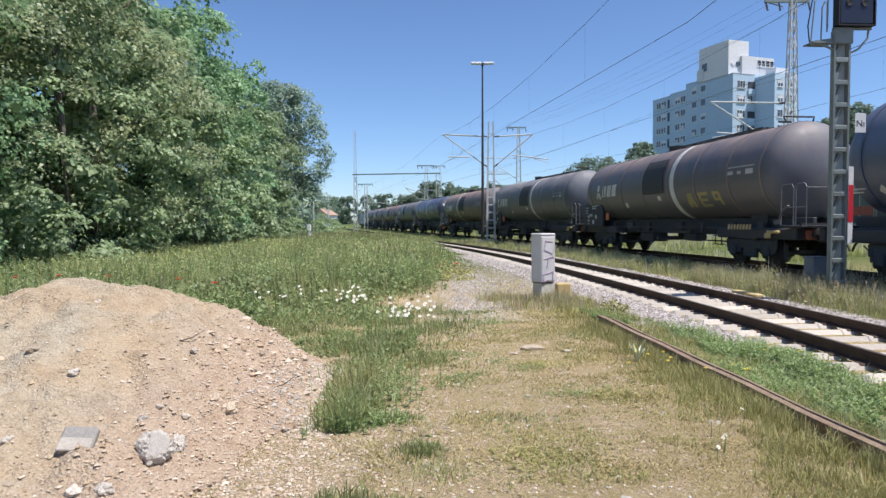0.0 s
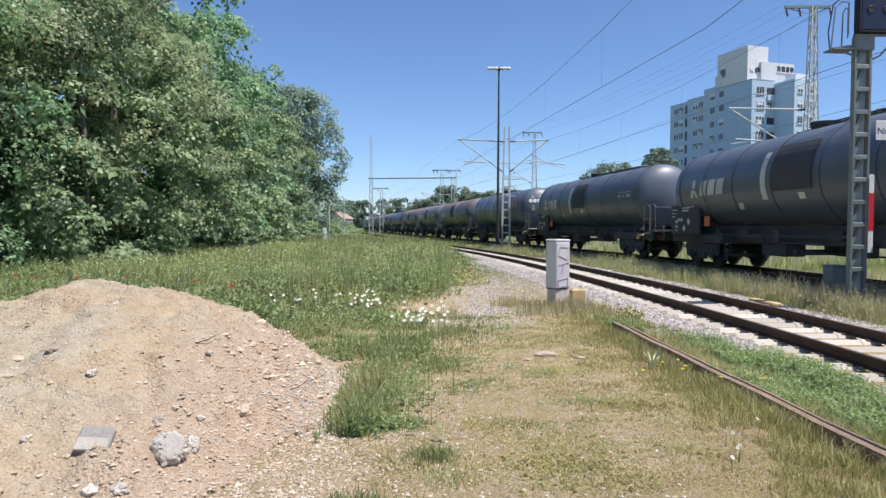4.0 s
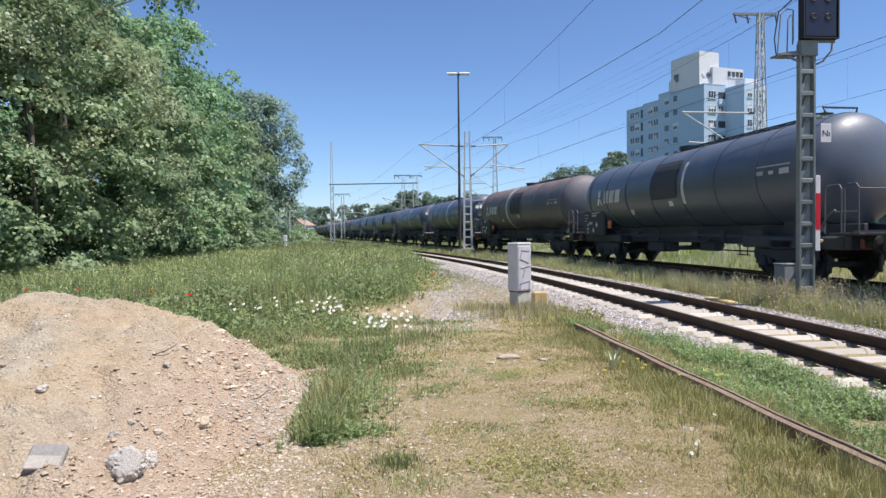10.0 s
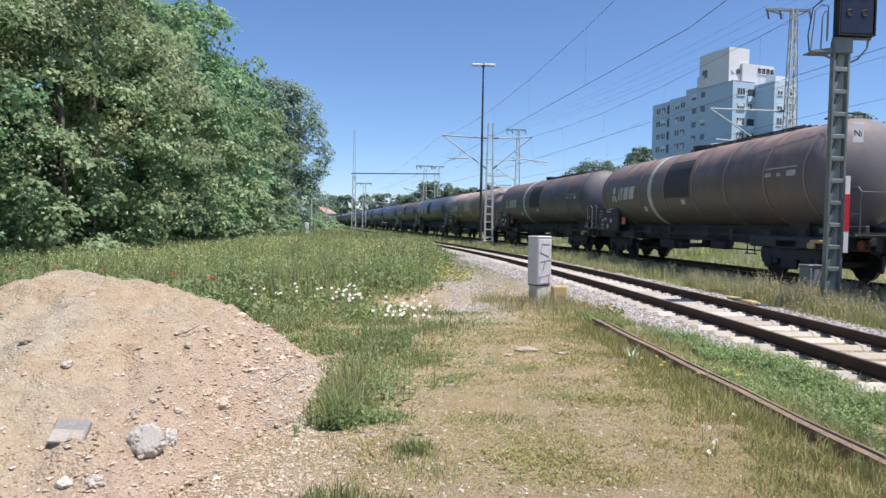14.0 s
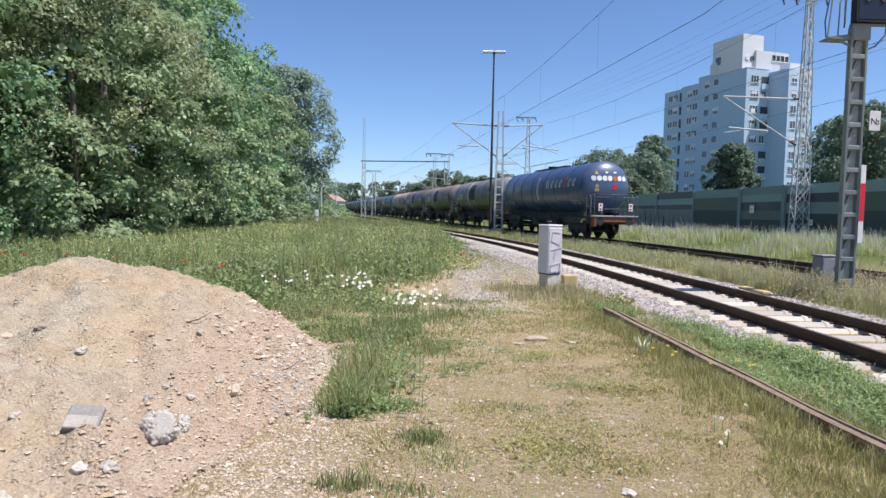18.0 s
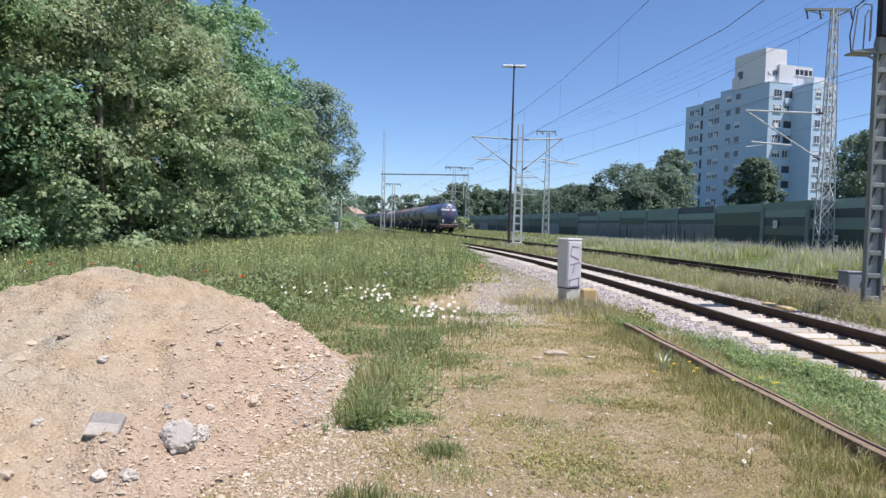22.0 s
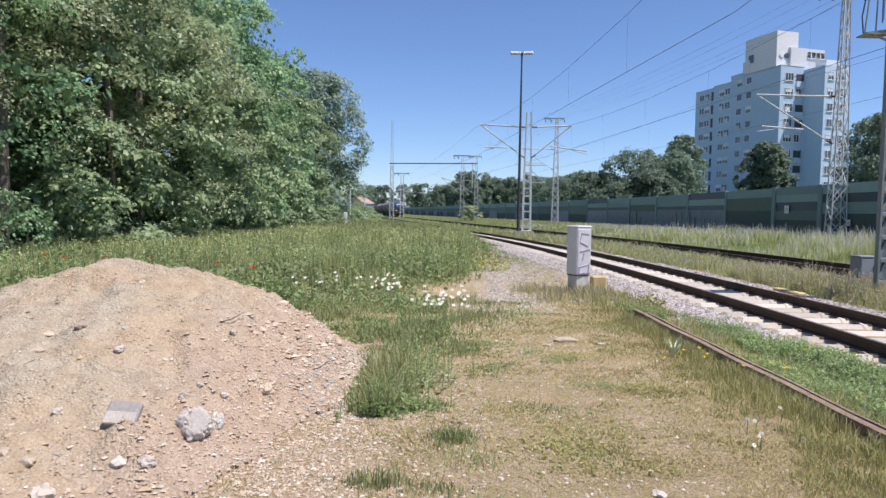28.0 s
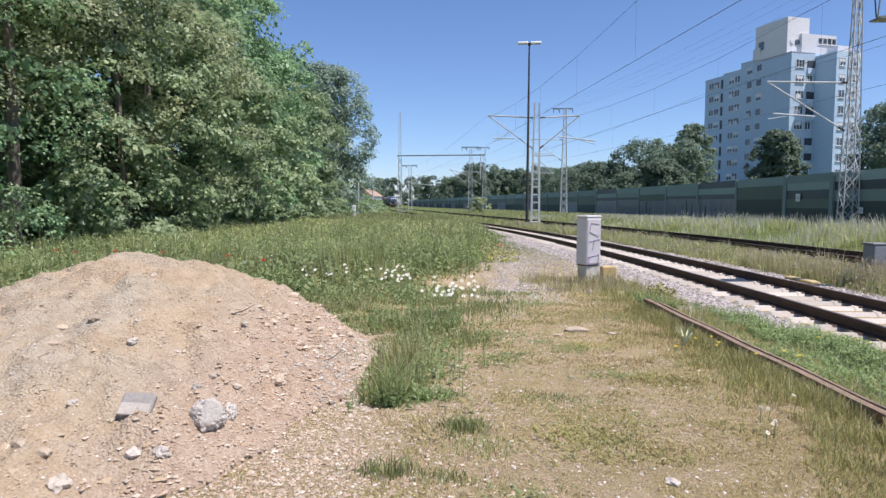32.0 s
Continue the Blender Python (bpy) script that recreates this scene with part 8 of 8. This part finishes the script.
        if colour != "blue":
            part("swoosh", shared("swoosh", lambda: on_tank(crescent((6.95, 3.95), (8.1, 3.45), (5.8, 2.25), 0.17)).mesh("swoosh", M_ORANGE)), None, t, "orange curved mark")
            a_ = -0.28
            part("lettering", shared("sub_w", lambda: text_mesh("tank car 3000", 0.44, M_GDECAL)), None, t, "pale writing on the flank",
                 at=Matrix.Translation((-(R_TANK + 0.014) * math.cos(a_), -2.25, Z_TANK + (R_TANK + 0.014) * math.sin(a_))) @ Matrix.Rotation(radians(-90), 4, "Z") @ Matrix.Rotation(radians(90) + a_ * -1, 4, "X"))
        for i, (u, w, col) in enumerate(((-3.55, 3.05, M_YELLOW), (-3.55, 2.72, M_ORANGE))):
            part("warning_sign", shared(("flank_sign", i), lambda: on_tank([[(u - 0.17, w), (u + 0.17, w), (u, w + 0.28)]]).mesh("warning_sign", col)), None, t, "small warning triangle on the flank")
        part("marking", shared("flank_diamond", lambda: on_tank([[(-6.95, 2.12), (-6.8, 1.96), (-6.65, 2.12), (-6.8, 2.28)]]).mesh("marking", M_WDECAL)), None, t, "white diamond plate")
        part("marking", shared("flank_plate", lambda: on_tank(strip(-5.85, -5.6, 2.08, 2.24, -0.2, 1) + strip(-7.9, -7.35, 2.18, 2.22, 0, 1) + strip(-7.9, -7.5, 2.08, 2.12, 0, 1)).mesh("marking", M_WDECAL)), None, t, "pale plate and writing bars")
        marks("bars_w", strip(6.1, 7.4, 2.16, 2.2, 0, 1) + strip(6.2, 6.6, 1.98, 2.06, 0, 1) + strip(6.9, 7.3, 1.96, 2.06, 0, 1), M_GDECAL, t, "pale bars of writing")
        part("hazard_plate", shared("hazard_w", lambda: MB().box((-1.25, 7.6, 1.7), (0.02, 0.75, 0.22)).mesh("hazard_plate", M_REDB)), None, t, "faded red plate")
        e = []
        for i in range(7):
            if i != 4:
                u0 = -1.0 + i * 0.31
                e += [blob(u0 + 0.125, 3.5, 0.14, 0.15)]
        e += [[(-0.2, 3.8), (0.5, 3.8), (0.5, 3.88), (-0.2, 3.88)]]
        for n_, sh in enumerate(e):
            part("end_emblem", shared(("end_w", n_), lambda: on_end([sh]).mesh("end_emblem", M_WHITE)), None, t, "white rounded shape on the tank's end")
        u0 = -1.0 + 4 * 0.31
        part("end_ring", shared("end_r", lambda: on_end([blob(u0 + 0.125, 3.5, 0.13, 0.14)]).mesh("end_ring", M_ORANGE)), None, t, "orange ring on the tank's end")
        part("warning_sign", shared("end_y", lambda: on_end([[(-0.82, 3.72), (-0.58, 3.72), (-0.70, 3.95)], [(-0.82, 3.0), (-0.58, 3.0), (-0.70, 3.2)], [(-0.82, 2.75), (-0.58, 2.75), (-0.58, 2.95), (-0.82, 2.95)]]).mesh("warning_sign", M_YELLOW)), None, t, "yellow warning triangles")
        part("hazard_plate", shared("end_h", lambda: on_end([[(0.2, 2.85), (0.48, 2.85), (0.48, 3.15), (0.2, 3.15)]]).mesh("hazard_plate", M_RED)), None, t, "small red and white plate")
    if style == "W":
        part("end_beam", shared("end_beam", lambda: MB().box((0, -9.12, 1.16), (2.5, 0.10, 0.30), None, 0.02).box((-1.15, -8.95, 1.0), (0.12, 0.5, 0.5), None, 0.02).mesh("end_beam", M_REDB)), None, t, "faded red end beam")
    if spray:
        for q in range(8):
            part("hazard_stripe", shared("hazard_stripe", lambda: MB().box((-1.36, 0, 1.27), (0.02, 0.09, 0.17), Matrix.Rotation(0.35, 4, "X")).mesh("hazard_stripe", M_YELLOW)), None, t, "yellow hazard stripe", at=pose(0, -5.6 - q * 0.17, 0))
        part("graffiti", on_tank(strip(2.7, 2.95, 1.9, 2.5, 0.25, 2) + strip(3.05, 3.25, 1.9, 2.5, -0.1, 2) + strip(2.85, 3.2, 2.1, 2.2, 0, 1) + strip(3.6, 3.8, 1.9, 2.5, 0, 2) + strip(3.75, 4.3, 2.38, 2.5, 0, 1)
                               + strip(3.75, 4.2, 2.15, 2.25, 0, 1) + strip(3.75, 4.3, 1.9, 2.0, 0, 1) + strip(4.6, 5.05, 2.38, 2.5, 0, 1) + strip(4.6, 4.75, 2.2, 2.45, 0, 1) + strip(4.6, 5.05, 2.15, 2.25, 0, 1) + strip(4.92, 5.08, 1.95, 2.45, 0, 2)),
             M_YDECAL, t, "faded yellow sprayed letters")
    if end_mark:
        for sx in (-0.9, 0.9):
            d = part("tail_disc", MB().box((sx, -9.26, 1.84), (0.24, 0.02, 0.42), None, 0.008), M_WHITE, t, "white and red tail board")
            part("red_panel", MB().box((sx, -9.275, 1.95), (0.09, 0.01, 0.14)).box((sx, -9.275, 1.72), (0.09, 0.01, 0.1)), M_RED, d)
        part("end_rail", MB().tube([(-1.3, -9.25, 2.55), (1.3, -9.25, 2.55)], 0.022).tube([(-1.0, -9.26, 1.75), (1.0, -9.26, 1.75)], 0.02).tube([(0, -9.25, 2.55), (0, -9.25, 1.35)], 0.018), M_DARKSTEEL, t, "thin hand rails across the end")
    return t


def locomotive():
    t = thing("locomotive", "grey and green electric locomotive at the head of the train", "locomotive")
    prof = [(-1.45, 1.2), (1.45, 1.2), (1.48, 2.6), (1.25, 3.75), (-1.25, 3.75), (-1.48, 2.6)]
    b = MB()
    ends = ((-9.2, 0.92), (-8.2, 1.0), (8.2, 1.0), (9.2, 0.92))
    for y, s in ends:
        for u, w in prof:
            b.v.append(Vector((u * s, y, 1.2 + (w - 1.2) * s)))
    for i in range(3):
        for j in range(6):
            b.f.append((i * 6 + j, i * 6 + (j + 1) % 6, (i + 1) * 6 + (j + 1) % 6, (i + 1) * 6 + j))
    b.f += [tuple(range(6)), tuple(range(18, 24))]
    part("body", b, worn("loco_paint", (0.32, 0.36, 0.36), (0.2, 0.2, 0.2), 1.0, 0.5, 0.5), t)
    for sy in (-1, 1):
        part("windscreen", MB().box((0, sy * 9.05, 3.0), (2.2, 0.25, 0.7), None, 0.03), M_GLASS, t)
        part("headlight", MB().cyl((0.8, sy * 9.2, 1.7), (0.8, sy * 9.27, 1.7), 0.12, 10), M_WHITE, t)
        part("headlight", MB().cyl((-0.8, sy * 9.2, 1.7), (-0.8, sy * 9.27, 1.7), 0.12, 10), M_WHITE, t)
        bg = part("bogie", shared("bogie", make_bogie), None, t, at=pose(0, sy * 5.2, 0))
        for wy in (-0.9, 0.9):
            for wx in (-0.76, 0.76):
                part("wheel", shared("wheel", make_wheel), None, bg, at=pose(wx, wy, 0.465, 0, 0, 0 if wx < 0 else 180))
        part("pantograph", MB().tube([(-0.5, sy * 5, 3.85), (0, sy * 6, 4.3 + 0.4 * sy), (0, sy * 5, 4.6 + 0.9 * sy)], 0.03).tube([(-0.8, sy * 5, 4.6 + 0.9 * sy), (0.8, sy * 5, 4.6 + 0.9 * sy)], 0.03), M_DARKSTEEL, t)
    part("underframe", MB().box((0, 0, 0.95), (2.7, 17.6, 0.5), None, 0.05), M_UNDER, t)
    return t


# couplings along the train's track when the tail stands at the signal, and the wagons from the tail forward
COUPLINGS = [21.92, 40.25, 59.21, 78.13, 96.14, 114.90, 134.13, 152.83, 171.86, 190.95, 210.93, 230.23, 249.69]
while len(COUPLINGS) < 21:
    COUPLINGS.append(COUPLINGS[-1] + 18.9)
WAGONS = [  # style, livery, white band, where it sits, tail boards, sprayed
    ("W", "blue", "part", -0.35, True, False), ("V", "grey", "full", 1.6, False, False), ("V", "rust", "full", 2.2, False, False), ("V", "umber", "full", 2.0, False, False),
    ("V", "beige", "full", -1.35, False, False), ("V", "black", "part", -1.5, False, False), ("V", "umber", "full", 1.6, False, False), ("W", "navy", "full", -0.4, False, False),
    ("W", "navy", "full", -1.0, False, False), ("V", "black", "part", 1.3, False, False), ("V", "black", "part", 1.3, False, False), ("W", "navy", "full", 1.0, False, False),
    ("V", "brown", "full", -1.8, False, True), ("V", "grey", "full", -1.6, False, False), ("V", "rust", "full", 1.6, False, False), ("W", "navy", "full", -0.4, False, False),
    ("V", "grey", "part", 1.3, False, False), ("V", "rust", "full", 1.6, False, False), ("V", "brown", "full", -1.6, False, False), ("V", "grey", "full", 1.6, False, False)]
SPEEDS = ((0, 12.0), (5, 13.25), (10, 14.08), (17, 14.5), (20, 14.5), (24, 15.3), (32, 15.9))
_T = np.arange(0, 32.001, 0.05)
_V = np.interp(_T, [a for a, _ in SPEEDS], [b for _, b in SPEEDS])
_X = np.concatenate([[0], np.cumsum((_V[1:] + _V[:-1]) / 2 * 0.05)])
_X -= np.interp(17.0, _T, _X)

TRAIN = []
for i, (style, colour, stripe, band, tail, spray) in enumerate(WAGONS):
    a, b = COUPLINGS[i], COUPLINGS[i + 1]
    TRAIN.append((tank_wagon(style, colour, stripe, band, b - a, tail, spray), (a + b) / 2, 6.3))
TRAIN.append((locomotive(), COUPLINGS[-1] + 9.6, 5.2))


def on_track(s, reach):
    ax, ay = np.interp(s + reach, _S2, _C2[:, 0]), np.interp(s + reach, _S2, _C2[:, 1])
    bx, by = np.interp(s - reach, _S2, _C2[:, 0]), np.interp(s - reach, _S2, _C2[:, 1])
    return Matrix.Translation(((ax + bx) / 2, (ay + by) / 2, Z_RAIL2)) @ Matrix.Rotation(math.atan2(-(ax - bx), ay - by), 4, "Z")


def motions():
    times = [0.5 * k for k in range(65)]
    for ob, s17, reach in TRAIN:
        walk(ob, [(t, on_track(s17 + float(np.interp(t, _T, _X)), reach)) for t in times])


motions()
